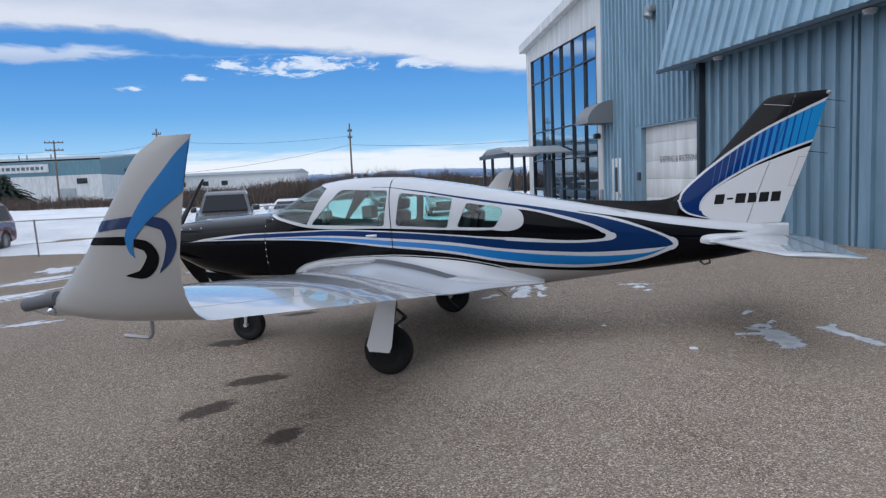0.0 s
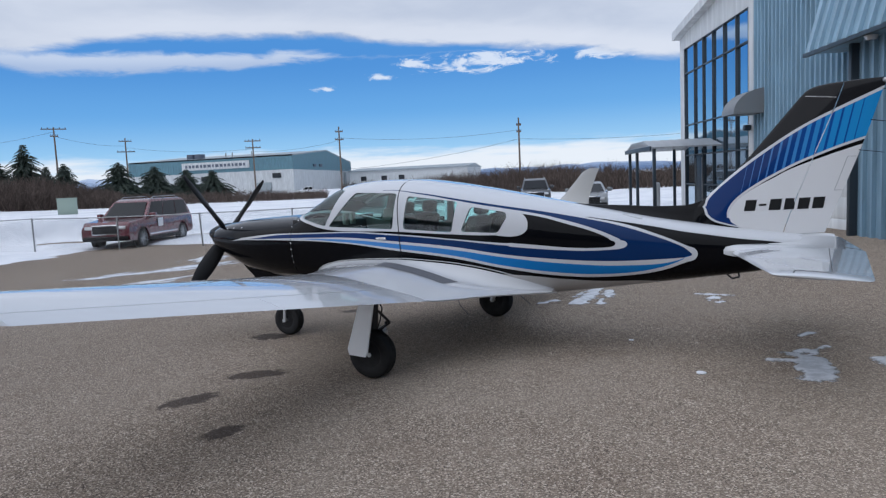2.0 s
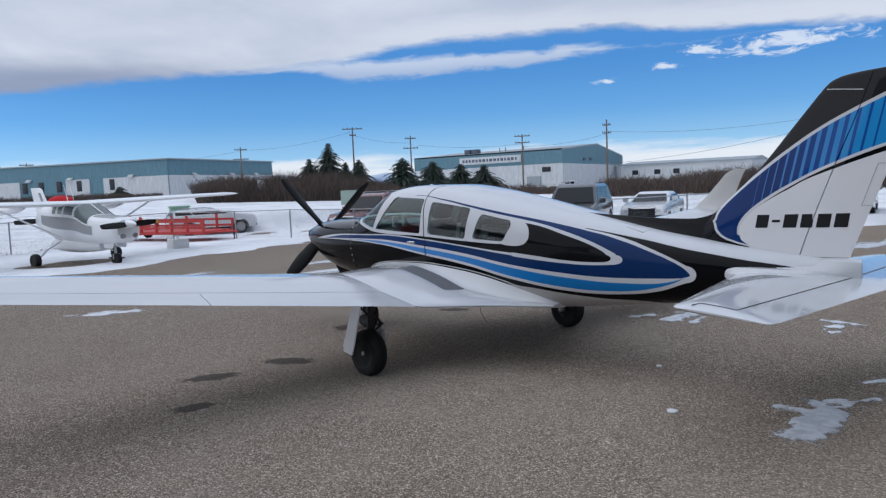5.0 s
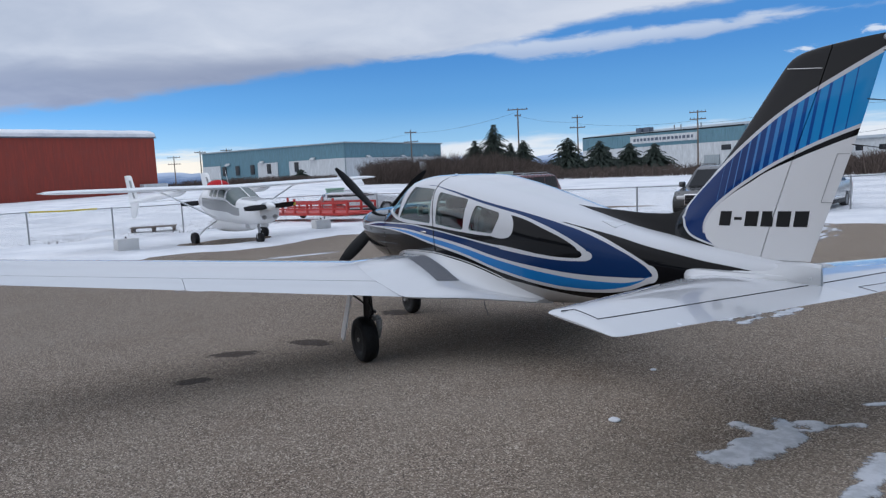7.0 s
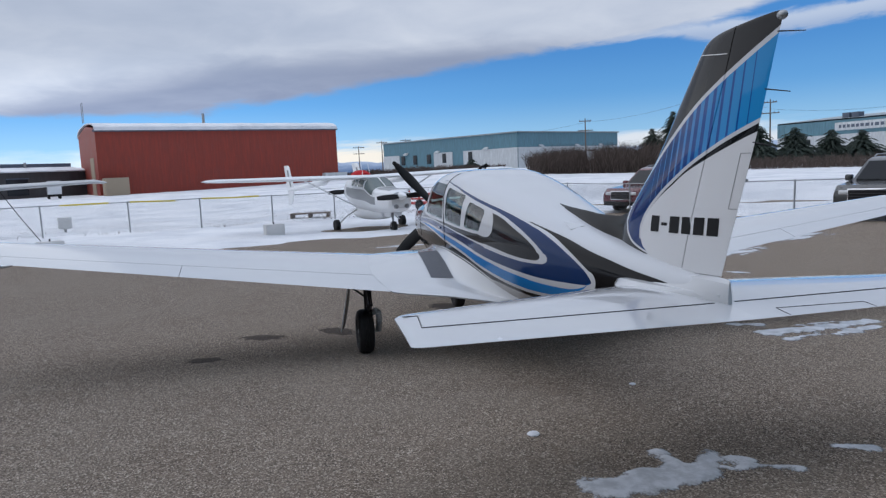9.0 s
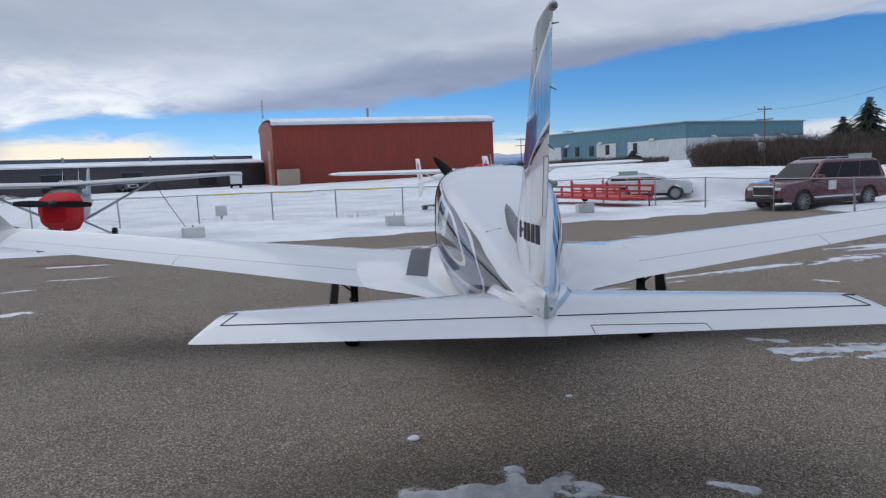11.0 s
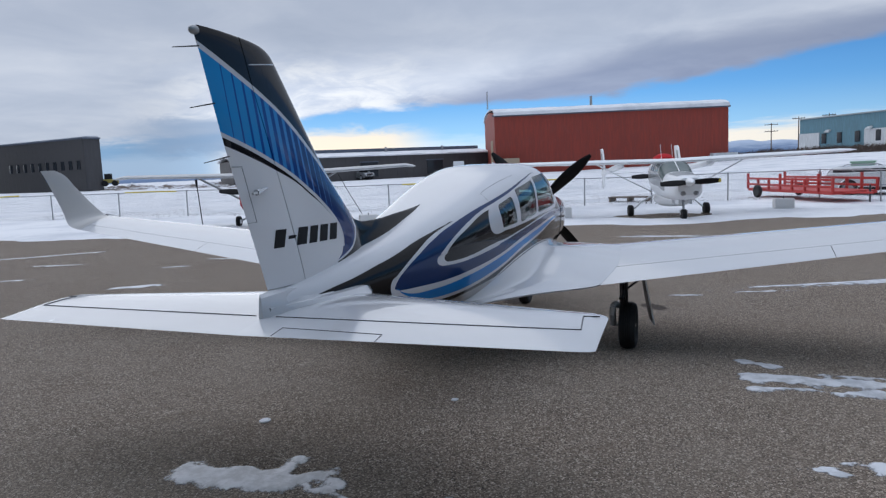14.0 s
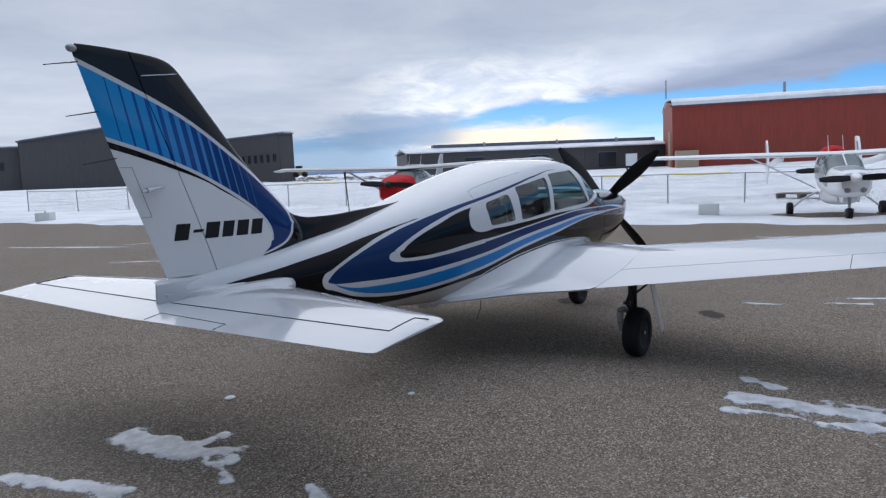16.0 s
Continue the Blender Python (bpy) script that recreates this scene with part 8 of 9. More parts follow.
    if nose_wheel:
        bm = bmesh.new()
        rod(bm, (1.45, 0, 0.30), (1.35, 0, 0.85), 0.035, 0.04, 10)
        tube(bm, [(1.45, -0.09, 0.22), (1.45, -0.09, 0.36), (1.45, 0.09, 0.36), (1.45, 0.09, 0.22)], 0.018, 8)
        lg = part("nose_leg", bm, M["plane_white"], ob)
        bm = bmesh.new()
        tyre(bm, (1.45, 0, 0.20), 0.20, 0.14, 24)
        part("tyre", bm, M["rubber"], lg)
    if pod:
        bm = bmesh.new()
        rows = []
        for k in range(13):
            q = k / 12
            x = 1.1 - 3.0 * q
            r = math.sin(math.pi * min(1, 0.10 + q * 0.86)) ** 0.5
            rows.append([(x, 0.44 * r * math.cos(a), 0.62 + 0.27 * r * math.sin(a)) for a in [2 * math.pi * j / 20 for j in range(20)]])
        loft(bm, rows)
        part("belly_pod", bm, body, ob, "white belly cargo pod")
    bm = bmesh.new()
    lathe(bm, [(0.005, 0.34), (0.06, 0.28), (0.12, 0.12), (0.14, 0.0), (0.14, -0.05)], "x", 20, (2.22 + (0.08 if cover else 0), 0, 1.50 if cover else 1.36))
    part("spinner", bm, M["plane_white"] if not cover else M["matte_black"], ob)
    hub_z = 1.50 if cover else 1.36
    for ang in ((-4, 176) if cover else (3, 183)):
        bm = bmesh.new()
        rows = []
        for k in range(9):
            r = 0.10 + 0.95 * k / 8
            ch = 0.05 + 0.07 * math.sin(math.pi * min(1, k / 8 * 0.8 + 0.12))
            c, s = math.cos(radians(ang)), math.sin(radians(ang))
            ctr = Vector((2.28 + (0.08 if cover else 0), r * c, hub_z + r * s))
            et = Vector((0.45, -s * 0.9, c * 0.9)).normalized()
            rows.append([ctr + et * (ch * math.cos(a)) + Vector((0.9, 0, 0)) * (0.014 * math.sin(a)) for a in [2 * math.pi * j / 8 for j in range(8)]])
        loft(bm, rows)
        part("propeller_blade", bm, M["matte_black"], ob)
    for s in (-1, 1):
        if not cover:
            bm = bmesh.new()
            lathe(bm, [(0.002, 0.0), (0.055, 0.0), (0.06, 0.012), (0.06, -0.03)], "x", 16, (2.13, s * 0.20, 0.98))
            part("landing_light", bm, M["lens"], ob)
        bm = bmesh.new()
        rod(bm, (-1.1, s * 0.25, 2.1), (-1.35, s * 0.25, 2.65), 0.008, 0.005, 6)
        part("whip_antenna", bm, M["plane_white"], ob)
    bm = bmesh.new()
    box(bm, -1.5, -0.9, -0.35, 0.35, 2.14, 2.26, 0.06)
    part("roof_fairing", bm, M["red_gloss"] if not cover else M["plane_alu"], ob)
    return ob


m_, n_, b_ = material("light_aircraft_glass")
b_.inputs["Base Color"].default_value = (0.10, 0.14, 0.14, 1)
n_.put(b_.inputs["Base Color"], n_.mix(n_.noise(n_.node("ShaderNodeTexCoord").outputs["Object"], 2.0, 3.0), (0.075, 0.10, 0.10), (0.15, 0.185, 0.18)))
b_.inputs["Roughness"].default_value, b_.inputs["Specular IOR Level"].default_value = 0.15, 0.35
M["glass_grey"] = m_



def twin_boom(m):
    """A push-pull aircraft: short body between two tail booms, engines at both ends; origin on the ground under the main wheels."""
    ob = thing("twin_boom_airplane", m, "white and grey twin-boom high-wing airplane with belly pod parked in snow", "airplane", "parked high-wing aircraft")
    xs = (-2.95, -2.82, -2.5, -2.1, -1.75, -1.45, -0.95, -0.5, 0.4, 1.1, 1.6, 1.95)
    top = smooth_line(xs, (1.50, 1.57, 1.61, 1.64, 1.67, 1.78, 2.06, 2.12, 2.14, 2.10, 1.90, 1.70))
    bot = smooth_line(xs, (0.92, 0.80, 0.74, 0.72, 0.71, 0.70, 0.70, 0.71, 0.78, 0.98, 1.18, 1.32))
    wid = smooth_line(xs, (0.33, 0.41, 0.46, 0.50, 0.52, 0.53, 0.53, 0.53, 0.50, 0.44, 0.36, 0.26))

    def ring(x, a0=0.0, a1=2 * math.pi, n=36, off=0.0, close=True):
        out = []
        for k in range(n if close else n + 1):
            a = a0 + (a1 - a0) * k / n
            c, s = math.cos(a), math.sin(a)
            zt, zb, w = top(-x), bot(-x), wid(-x)
            zc, h = (zt + zb) / 2, (zt - zb) / 2
            out.append((x, math.copysign(abs(c) ** 0.62, c) * (w + off), zc + math.copysign(abs(s) ** 0.62, s) * (h + off)))
        return out

    def patch(nm, x0, x1, a0, a1, mat, steps=8, off=0.008, label=""):
        b_ = bmesh.new()
        loft(b_, [ring(x0 + (x1 - x0) * k / steps, a0, a1, 14, off, False) for k in range(steps + 1)], closed=False)
        return part(nm, b_, mat, ob, label)
    bm = bmesh.new()
    loft(bm, [ring(2.95 - 4.9 * k / 48) for k in range(49)])
    part("fuselage", bm, M["plane_white"], ob)
    patch("windscreen", 1.66, 0.98, 0.22, math.pi - 0.22, M["glass_grey"], 8, 0.008, "greenish wrap-round windscreen")
    bm = bmesh.new()
    rod(bm, (1.68, 0, 1.70), (0.98, 0, 2.075), 0.022, 0.022, 6)
    part("windscreen_post", bm, M["plane_white"], ob)
    for s in (0, 1):
        for x0, x1 in ((0.86, 0.36), (0.24, -0.02), (-0.16, -0.38)):
            a0, a1 = 0.26, 0.80
            if s:
                a0, a1 = math.pi - a1, math.pi - a0
            patch("side_window", x0, x1, a0, a1, M["glass_grey"], 4)
        a0, a1 = (-0.14, 0.14) if not s else (math.pi - 0.14, math.pi + 0.14)
        patch("side_stripe", 1.9, -1.2, a0, a1, M["plane_grey"], 20, 0.006, "grey band along the body")
    patch("glare_panel", 2.7, 1.72, 1.0, math.pi - 1.0, M["plane_grey"], 8, 0.006)
    # wing, struts, booms, fins
    for s in (-1, 1):
        bm = bmesh.new()
        rows = []
        for y in (0.0, 0.4, 1.4, 2.5, 4.0, 5.4, 5.68, 5.78):
            q = max(0.0, (y - 2.5) / 3.28)
            ch = 1.55 - 0.50 * q
            th = 0.12 if y < 5.6 else (0.09 if y < 5.7 else 0.03)
            rows.append([(0.95 - 0.18 * q - ch * c, s * y, 2.06 + 0.022 * y + h * th / 0.103 * ch) for c, h in FOIL])
        loft(bm, rows)
        part("wing", bm, M["plane_white"], ob)
        bm = bmesh.new()
        rows = []
        for k in range(7):
            q = k / 6
            p = Vector((0.25, s * 0.60, 0.95)).lerp(Vector((0.30, s * 2.45, 2.06)), q)
            rows.append([(p.x + 0.075 * math.cos(a), p.y, p.z + 0.028 * math.sin(a)) for a in [2 * math.pi * j / 12 for j in range(12)]])
        loft(bm, rows)
        part("wing_strut", bm, M["plane_white"], ob)
        bm = bmesh.new()
        rows = []
        for k in range(12):
            q = k / 11
            r = 0.155 * (1 - 0.45 * q) * (0.4 if k == 0 else 1)
            rows.append([(0.15 - 5.55 * q, s * 1.53 + 0.75 * r * math.cos(a), 2.02 - 0.42 * q + r * math.sin(a)) for a in [2 * math.pi * j / 14 for j in range(14)]])
        loft(bm, rows)
        part("tail_boom", bm, M["plane_white"], ob)
        bm = bmesh.new()
        rows = []
        for z in (0.92, 1.05, 1.35, 1.60, 1.9, 2.3, 2.70, 2.76):
            q = abs(z - 1.6)
            le = -4.45 - (0.58 * q if z > 1.6 else 0.75 * q)
            te = -5.62 - (0.28 * q if z > 1.6 else -0.15 * q)
            le -= 0.12 if z in (2.76, 0.92) else 0.0
            rows.append([(le + (te - le) * c, s * 1.53 + h * 0.8 * (le - te), z) for c, h in FOIL])
        loft(bm, rows)
        fn = part("fin", bm, M["plane_white"], ob, "white fin with a grey stripe")
        bm = bmesh.new()
        prism(bm, [(-4.80, 1.78), (-4.92, 1.78), (-5.28, 2.55), (-5.18, 2.55)], s * 1.53 - 0.062, s * 1.53 + 0.062)
        part("fin_stripe", bm, M["plane_grey"], fn)
        bm = bmesh.new()
        tube(bm, [(0.05, s * 0.50, 0.82), (0.0, s * 0.90, 0.56), (0.0, s * 1.16, 0.30)], 0.032, 8)
        lg = part("gear_leg", bm, M["plane_white"], ob)
        bm = bmesh.new()
        tyre(bm, (0.0, s * 1.27, 0.23), 0.23, 0.18, 24)
        ty = part("tyre", bm, M["rubber"], lg)
        bm = bmesh.new()
        rod(bm, (0, s * 1.27 - 0.07, 0.23), (0, s * 1.27 + 0.07, 0.23), 0.10, 0.10, 16)
        part("hub", bm, M["plane_white"], ty)
        bm = bmesh.new()
        box(bm, -0.32, 0.32, s * 1.27 - 0.10, s * 1.27 + 0.10, 0.0, 0.05, 0.01)
        part("wheel_chock", bm, M["timber"], ty)
        bm = bmesh.new()
        lathe(bm, [(0.002, 0.0), (0.055, 0.0), (0.06, 0.012), (0.06, -0.05)], "x", 16, (2.955, s * 0.19, 0.98))
        ll = part("landing_light", bm, M["lens"], ob)
        bm = bmesh.new()
        lathe(bm, [(0.058, 0.0), (0.062, 0.016), (0.080, 0.016), (0.084, -0.05)], "x", 20, (2.955, s * 0.19, 0.98))
        part("light_ring", bm, M["steel"], ll)
        bm = bmesh.new()
        rod(bm, (-0.1 - 0.3 * s, s * 0.25, 2.15), (-0.3 - 0.3 * s, s * 0.25, 2.72), 0.010, 0.006, 6)
        part("whip_antenna", bm, M["plane_white"], ob)
    bm = bmesh.new()
    rows = [[(-4.62 - 0.9 * c, y, 1.62 + h * 0.8) for c, h in FOIL] for y in (-1.53, -0.8, 0.0, 0.8, 1.53)]
    loft(bm, rows)
    part("tailplane", bm, M["plane_white"], ob)
    # nose gear
    bm = bmesh.new()
    rod(bm, (2.20, 0, 0.30), (2.10, 0, 0.85), 0.04, 0.045, 10)
    tube(bm, [(2.20, -0.10, 0.20), (2.20, -0.10, 0.36), (2.20, 0.10, 0.36), (2.20, 0.10, 0.20)], 0.02, 8)
    lg = part("nose_leg", bm, M["steel"], ob)
    bm = bmesh.new()
    tyre(bm, (2.20, 0, 0.20), 0.20, 0.15, 24)
    part("tyre", bm, M["rubber"], lg)
    for s in (-1, 1):
        bm = bmesh.new()
        prism(bm, [(1.85, 0.80), (2.5, 0.80), (2.4, 0.58), (1.95, 0.58)], s * 0.20 - 0.01, s * 0.20 + 0.01)
        part("nose_gear_door", bm, M["plane_white"], ob)
    # belly pod
    bm = bmesh.new()
    rows = []
    for k in range(15):
        q = k / 14
        r = math.sin(math.pi * min(1, 0.08 + q * 0.88)) ** 0.42
        rows.append([(1.75 - 3.0 * q, 0.44 * r * math.copysign(abs(math.cos(a)) ** 0.7, math.cos(a)), 0.66 + 0.27 * r * math.copysign(abs(math.sin(a)) ** 0.7, math.sin(a))) for a in [2 * math.pi * j / 24 for j in range(24)]])
    loft(bm, rows)
    part("belly_pod", bm, M["plane_white"], ob, "white belly cargo pod")
    bm = bmesh.new()
    rows = []
    for k in range(9):
        q = k / 8
        r = math.sin(math.pi * (0.06 + 0.88 * q)) ** 0.5
        rows.append([(-0.25 - 0.95 * q, 0.36 * r * math.cos(a), 2.14 + 0.24 * r * max(-0.2, math.sin(a))) for a in [2 * math.pi * j / 16 for j in range(16)]])
    loft(bm, rows)
    part("intake_cover", bm, M["red_cloth"], ob, "bright red cover over the rear air intake")
    # spinners and blades at both ends
    for x, d in ((2.98, 1), (-1.98, -1)):
        bm = bmesh.new()
        lathe(bm, [(0.005, d * 0.36), (0.07, d * 0.28), (0.13, d * 0.12), (0.15, 0.0), (0.15, -d * 0.05)], "x", 20, (x, 0, 1.35 if d > 0 else 1.50))
        part("spinner", bm, M["plane_white"], ob)
        for ang in (2, 182):
            bm = bmesh.new()
            rows = []
            for k in range(9):
                r = 0.13 + 0.75 * k / 8
                ch = 0.06 + 0.05 * math.sin(math.pi * min(1, k / 8 * 0.8 + 0.12))
                c, s = math.cos(radians(ang)), math.sin(radians(ang))
                ctr = Vector((x + d * 0.06, r * c, (1.35 if d > 0 else 1.50) + r * s))
                et = Vector((0.45, -s * 0.9, c * 0.9)).normalized()
                rows.append([ctr + et * (ch * math.cos(a)) + Vector((0.9, 0, 0)) * (0.014 * math.sin(a)) for a in [2 * math.pi * j / 8 for j in range(8)]])
            loft(bm, rows)
            bl = part("propeller_blade", bm, M["matte_black"], ob)
            if d > 0 and ang < 90:
                bm = bmesh.new()
                box(bm, x + 0.02, x + 0.10, 0.82, 0.89, 1.33, 1.43, 0.01)
                part("blade_tip", bm, M["yellow"], bl, "yellow tip")
    return ob


twin_boom(pose(-21.1, 1.15, land(-21.1, 1.15) + 0.0, 0, 0, 14) @ Matrix.Diagonal((1.1, 1.1, 0.99, 1)))
covered = high_wing("high_wing_airplane", "bare-metal high-wing airplane with a red engine cover", pose(-15.65, -12.95, land(-15.6, -12.9) + 0.06, 0, 0, 20) @ Matrix.Diagonal((0.98, 0.98, 0.92, 1)), 11.4, M["plane_alu"], True, False, True)
# tie-down ropes from the wing struts of the airplane with the red cover
for side, foot in ((-1, None), (1, (-16.6, -9.25))):
    m_ = covered.matrix_basis
    a_ = m_ @ Vector((-0.25, side * 2.72, 2.05))
    b_ = m_ @ Vector((-0.25, side * 2.60, 0.05)) if foot is None else Vector((foot[0], foot[1] - 0.25, land(*foot) + 0.46))
    bm = bmesh.new()
    tube(bm, [a_, a_.lerp(b_, 0.5) - Vector((0, 0, 0.03)), b_], 0.020 if foot is None else 0.012, 8)
    if foot is None:
        rod(bm, a_ - Vector((0, 0, 0.28)), a_, 0.035, 0.05, 8)
    tagged(part("tie_down_rope", bm, M["matte_black"]), "dark rope that ties a wing strut down", "rope", "tie-down ropes")


# ---- poles and wires ----
def pole(x, y, top, arms, lean=0.0, label="weathered timber power pole with crossarms"):
    z = land(x, y)
    ob = thing("power_pole", pose(x, y, z - 0.3, lean, 0, 0), label, "pole", "power poles")
    h = top - z + 0.3
    bm = bmesh.new()
    rod(bm, (0, 0, 0), (0, 0, h), 0.24, 0.16, 10)
    part("shaft", bm, M["timber"], ob)
    a = math.degrees(math.atan2(y + 3, x - 4)) + 90
    for dz, w in arms:
        bm = bmesh.new()
        box(bm, -w, w, -0.10, 0.10, h - dz - 0.12, h - dz + 0.12, 0.02, Matrix.Rotation(radians(a), 4, "Z"))
        ar = part("crossarm", bm, M["timber"], ob)
        for u in (-0.9, -0.45, 0.45, 0.9):
            bm = bmesh.new()
            p = Matrix.Rotation(radians(a), 4, "Z") @ Vector((w * u, 0, 0))
            rod(bm, (p.x, p.y, h - dz + 0.1), (p.x, p.y, h - dz + 0.42), 0.09, 0.07, 8)
            part("insulator", bm, M["bars"], ar)
    return ob


E4 = (3.2, -6.5)
POLES = []
for az, d, el, arms in ((109.8, 152, 4.62, ((1.6, 0.5), (3.0, 0.5))), (124.4, 165, 4.55, ((1.2, 0.9), (3.0, 1.0))), (131.2, 185, 3.78, ((0.5, 2.0), (2.2, 1.9))), (140.4, 205, 4.06, ((0.8, 1.6), (3.6, 2.2))), (145.0, 182, 4.90, ((0.4, 2.6), (2.0, 0.8))), (154.0, 215, 3.60, ((0.8, 1.8), (3.6, 2.2))), (168.9, 262, 2.72, ((0.6, 2.0),)), (170.9, 270, 2.62, ((0.6, 2.0),)), (172.9, 300, 2.28, ((0.6, 2.4), (3.2, 2.4)))):
    p = polar(az, d, E4)
    top = 1.75 + d * math.tan(radians(el))
    pole(p.x, p.y, top, arms)
    POLES.append(Vector((p.x, p.y, top)))
for a, b, dz in ((0, 1, 2.6), (1, 2, 3.2), (2, 3, 2.5), (3, 4, 2.0), (4, 5, 1.0), (5, 6, 1.2)):
    pa, pb = POLES[a] - Vector((0, 0, dz)), POLES[b] - Vector((0, 0, dz))
    bm = bmesh.new()
    pts = [pa.lerp(pb, k / 12) - Vector((0, 0, 6 * (k / 12) * (1 - k / 12) * (pb - pa).length / 60)) for k in range(13)]
    tube(bm, pts, 0.032, 5)
    tagged(part("power_line", bm, M["bars"]), "thin dark overhead power line between poles", "wire", "power lines")
pa = POLES[0] - Vector((0, 0, 4.5))
for pb in (polar(92, 150, E4) + Vector((0, 0, 9.2)), polar(124.0, 168, E4) + Vector((0, 0, 5.0))):
    bm = bmesh.new()
    tube(bm, [pa.lerp(pb, k / 12) - Vector((0, 0, 3.5 * (k / 12) * (1 - k / 12))) for k in range(13)], 0.035, 5)
    tagged(part("power_line", bm, M["bars"]), "thin dark overhead power line between poles", "wire", "power lines")

# ---- conifers ----
def needle_material():
    m, n, b = material("spruce_needles")
    g = n.node("ShaderNodeNewGeometry").outputs["Random Per Island"]
    n.put(b.inputs["Base Color"], n.mix(g, (0.010, 0.019, 0.015), (0.034, 0.050, 0.034)))
    b.inputs["Roughness"].default_value = 0.8
    return m


M["needles"] = needle_material()
M["bark"] = plain("dark_bark", (0.06, 0.045, 0.035), 0.9, 0.0, 0.0, 0.2, 6.0)


def conifer(x, y, h, w, seed):
    rnd = random.Random(seed)
    z0 = land(x, y) - 0.3
    ob = thing("spruce_tree", pose(x, y, z0, 0, 0, rnd.uniform(0, 360)), "dark green spruce with drooping tiers of branches", "tree", "spruces")
    bm = bmesh.new()
    rod(bm, (0, 0, 0), (0, 0, h * 0.96), h * 0.022, 0.03, 8)
    part("trunk", bm, M["bark"], ob)
    verts, faces = [], []
    tiers = int(h * 2.8)
    for t in range(tiers):
        q = t / tiers
        z = h * (0.06 + 0.93 * q)
        R = w * (1 - q) ** 0.68 * rnd.uniform(0.55, 1.2) + 0.15
        n = max(6, int(20 * (1 - q) + 6))
        for k in range(n):
            a = 2 * math.pi * (k + rnd.random() * 0.9) / n
            r = R * rnd.uniform(0.35, 1.22)
            if rnd.random() < 0.10:
                continue
            dz = -r * rnd.uniform(0.10, 0.42)
            steps = max(3, int(r / 0.24))
            for i in range(steps):
                f0 = (i + 0.3) / steps
                bx, by, bz = math.cos(a) * r * f0, math.sin(a) * r * f0, z + dz * f0 * f0 + 0.25 * r * f0 * (1 - f0)
                s = (0.42 + 0.38 * (1 - f0)) * (0.7 + 0.6 * rnd.random()) * (0.6 + 0.6 * (1 - q))
                b = len(verts)
                aa = a + rnd.uniform(-0.9, 0.9)
                ca, sa = math.cos(aa), math.sin(aa)
                droop = rnd.uniform(0.1, 0.5)
                verts.extend(((bx - sa * s * 0.5, by + ca * s * 0.5, bz), (bx + sa * s * 0.5, by - ca * s * 0.5, bz - 0.05), (bx + ca * s * 1.3, by + sa * s * 1.3, bz - s * droop), (bx + ca * s * 0.3, by + sa * s * 0.3, bz + s * 0.38)))
                faces.extend(((b, b + 1, b + 2), (b, b + 2, b + 3), (b + 1, b + 3, b + 2), (b, b + 3, b + 1)))
    me = bpy.data.meshes.new("crown")
    me.from_pydata(verts, [], faces)
    me.materials.append(M["needles"])
    c = new("crown", me)
    c.parent = ob
    return ob


for k, (az, d, el, w) in enumerate(((144.9, 178, 2.38, 3.4), (147.3, 182, 3.78, 4.0), (148.9, 186, 2.55, 3.3), (146.0, 190, 2.2, 3.0), (141.3, 180, 2.38, 4.6), (138.9, 185, 1.98, 4.6), (136.6, 190, 1.66, 4.0), (134.7, 190, 1.52, 4.2), (163.0, 150, 0.9, 1.6))):
    p = polar(az, d, (4.0, -6.0))
    conifer(p.x, p.y, 1.75 + d * math.tan(radians(el)) - land(p.x, p.y) + 0.3, w * 1.62, 40 + k)

# ---- leafless brush ----
def twig_material():
    m, n, b = material("bare_twigs")
    g = n.node("ShaderNodeNewGeometry").outputs["Random Per Island"]
    n.put(b.inputs["Base Color"], n.ramp(g, [(0.0, (0.035, 0.024, 0.020)), (0.5, (0.075, 0.052, 0.042)), (1.0, (0.17, 0.13, 0.105))]))
    b.inputs["Roughness"].default_value = 0.9
    return m


M["twigs"] = twig_material()


def brush(label, a0, a1, d0, d1, hfun, count, seed, eye=(3.5, -6.0), spread=0.5, thin=0.04):
    """A band of bare upright shoots between two azimuths."""
    rnd = random.Random(seed)
    verts, faces = [], []
    for i in range(count):
        az, d = rnd.uniform(a0, a1), rnd.uniform(d0, d1)
        p = polar(az, d, eye)
        h = hfun(az) * rnd.uniform(0.55, 1.08) * (0.8 + 0.35 * noise.noise(Vector((p.x * 0.15, p.y * 0.15, seed))))
        z = land(p.x, p.y) - 0.1
        side = Vector((math.sin(radians(az)), -math.cos(radians(az)), 0))
        lean = rnd.uniform(-spread, spread)
        base = Vector((p.x, p.y, z))
        tip = base + side * (h * lean) + Vector((0, 0, h))
        stems = [(base, tip, thin * rnd.uniform(0.7, 1.6))]
        for _ in range(6):
            f = rnd.uniform(0.2, 0.85)
            s0 = base.lerp(tip, f)
            stems.append((s0, s0 + side * (h * rnd.uniform(-0.35, 0.35)) + Vector((rnd.uniform(-0.2, 0.2), rnd.uniform(-0.2, 0.2), h * rnd.uniform(0.15, 0.45))), thin * 0.75))
        for s0, s1, w in stems:
            b = len(verts)
            verts.extend((s0 - side * w, s0 + side * w, s0 + Vector((side.y, -side.x, 0)) * w, s1))
            faces.extend(((b, b + 1, b + 3), (b + 1, b + 2, b + 3), (b + 2, b, b + 3)))
    me = bpy.data.meshes.new("brush")
    me.from_pydata(verts, [], faces)
    me.materials.append(M["twigs"])
    return tagged(new("brush", me), label, "bushes", kind="stuff")


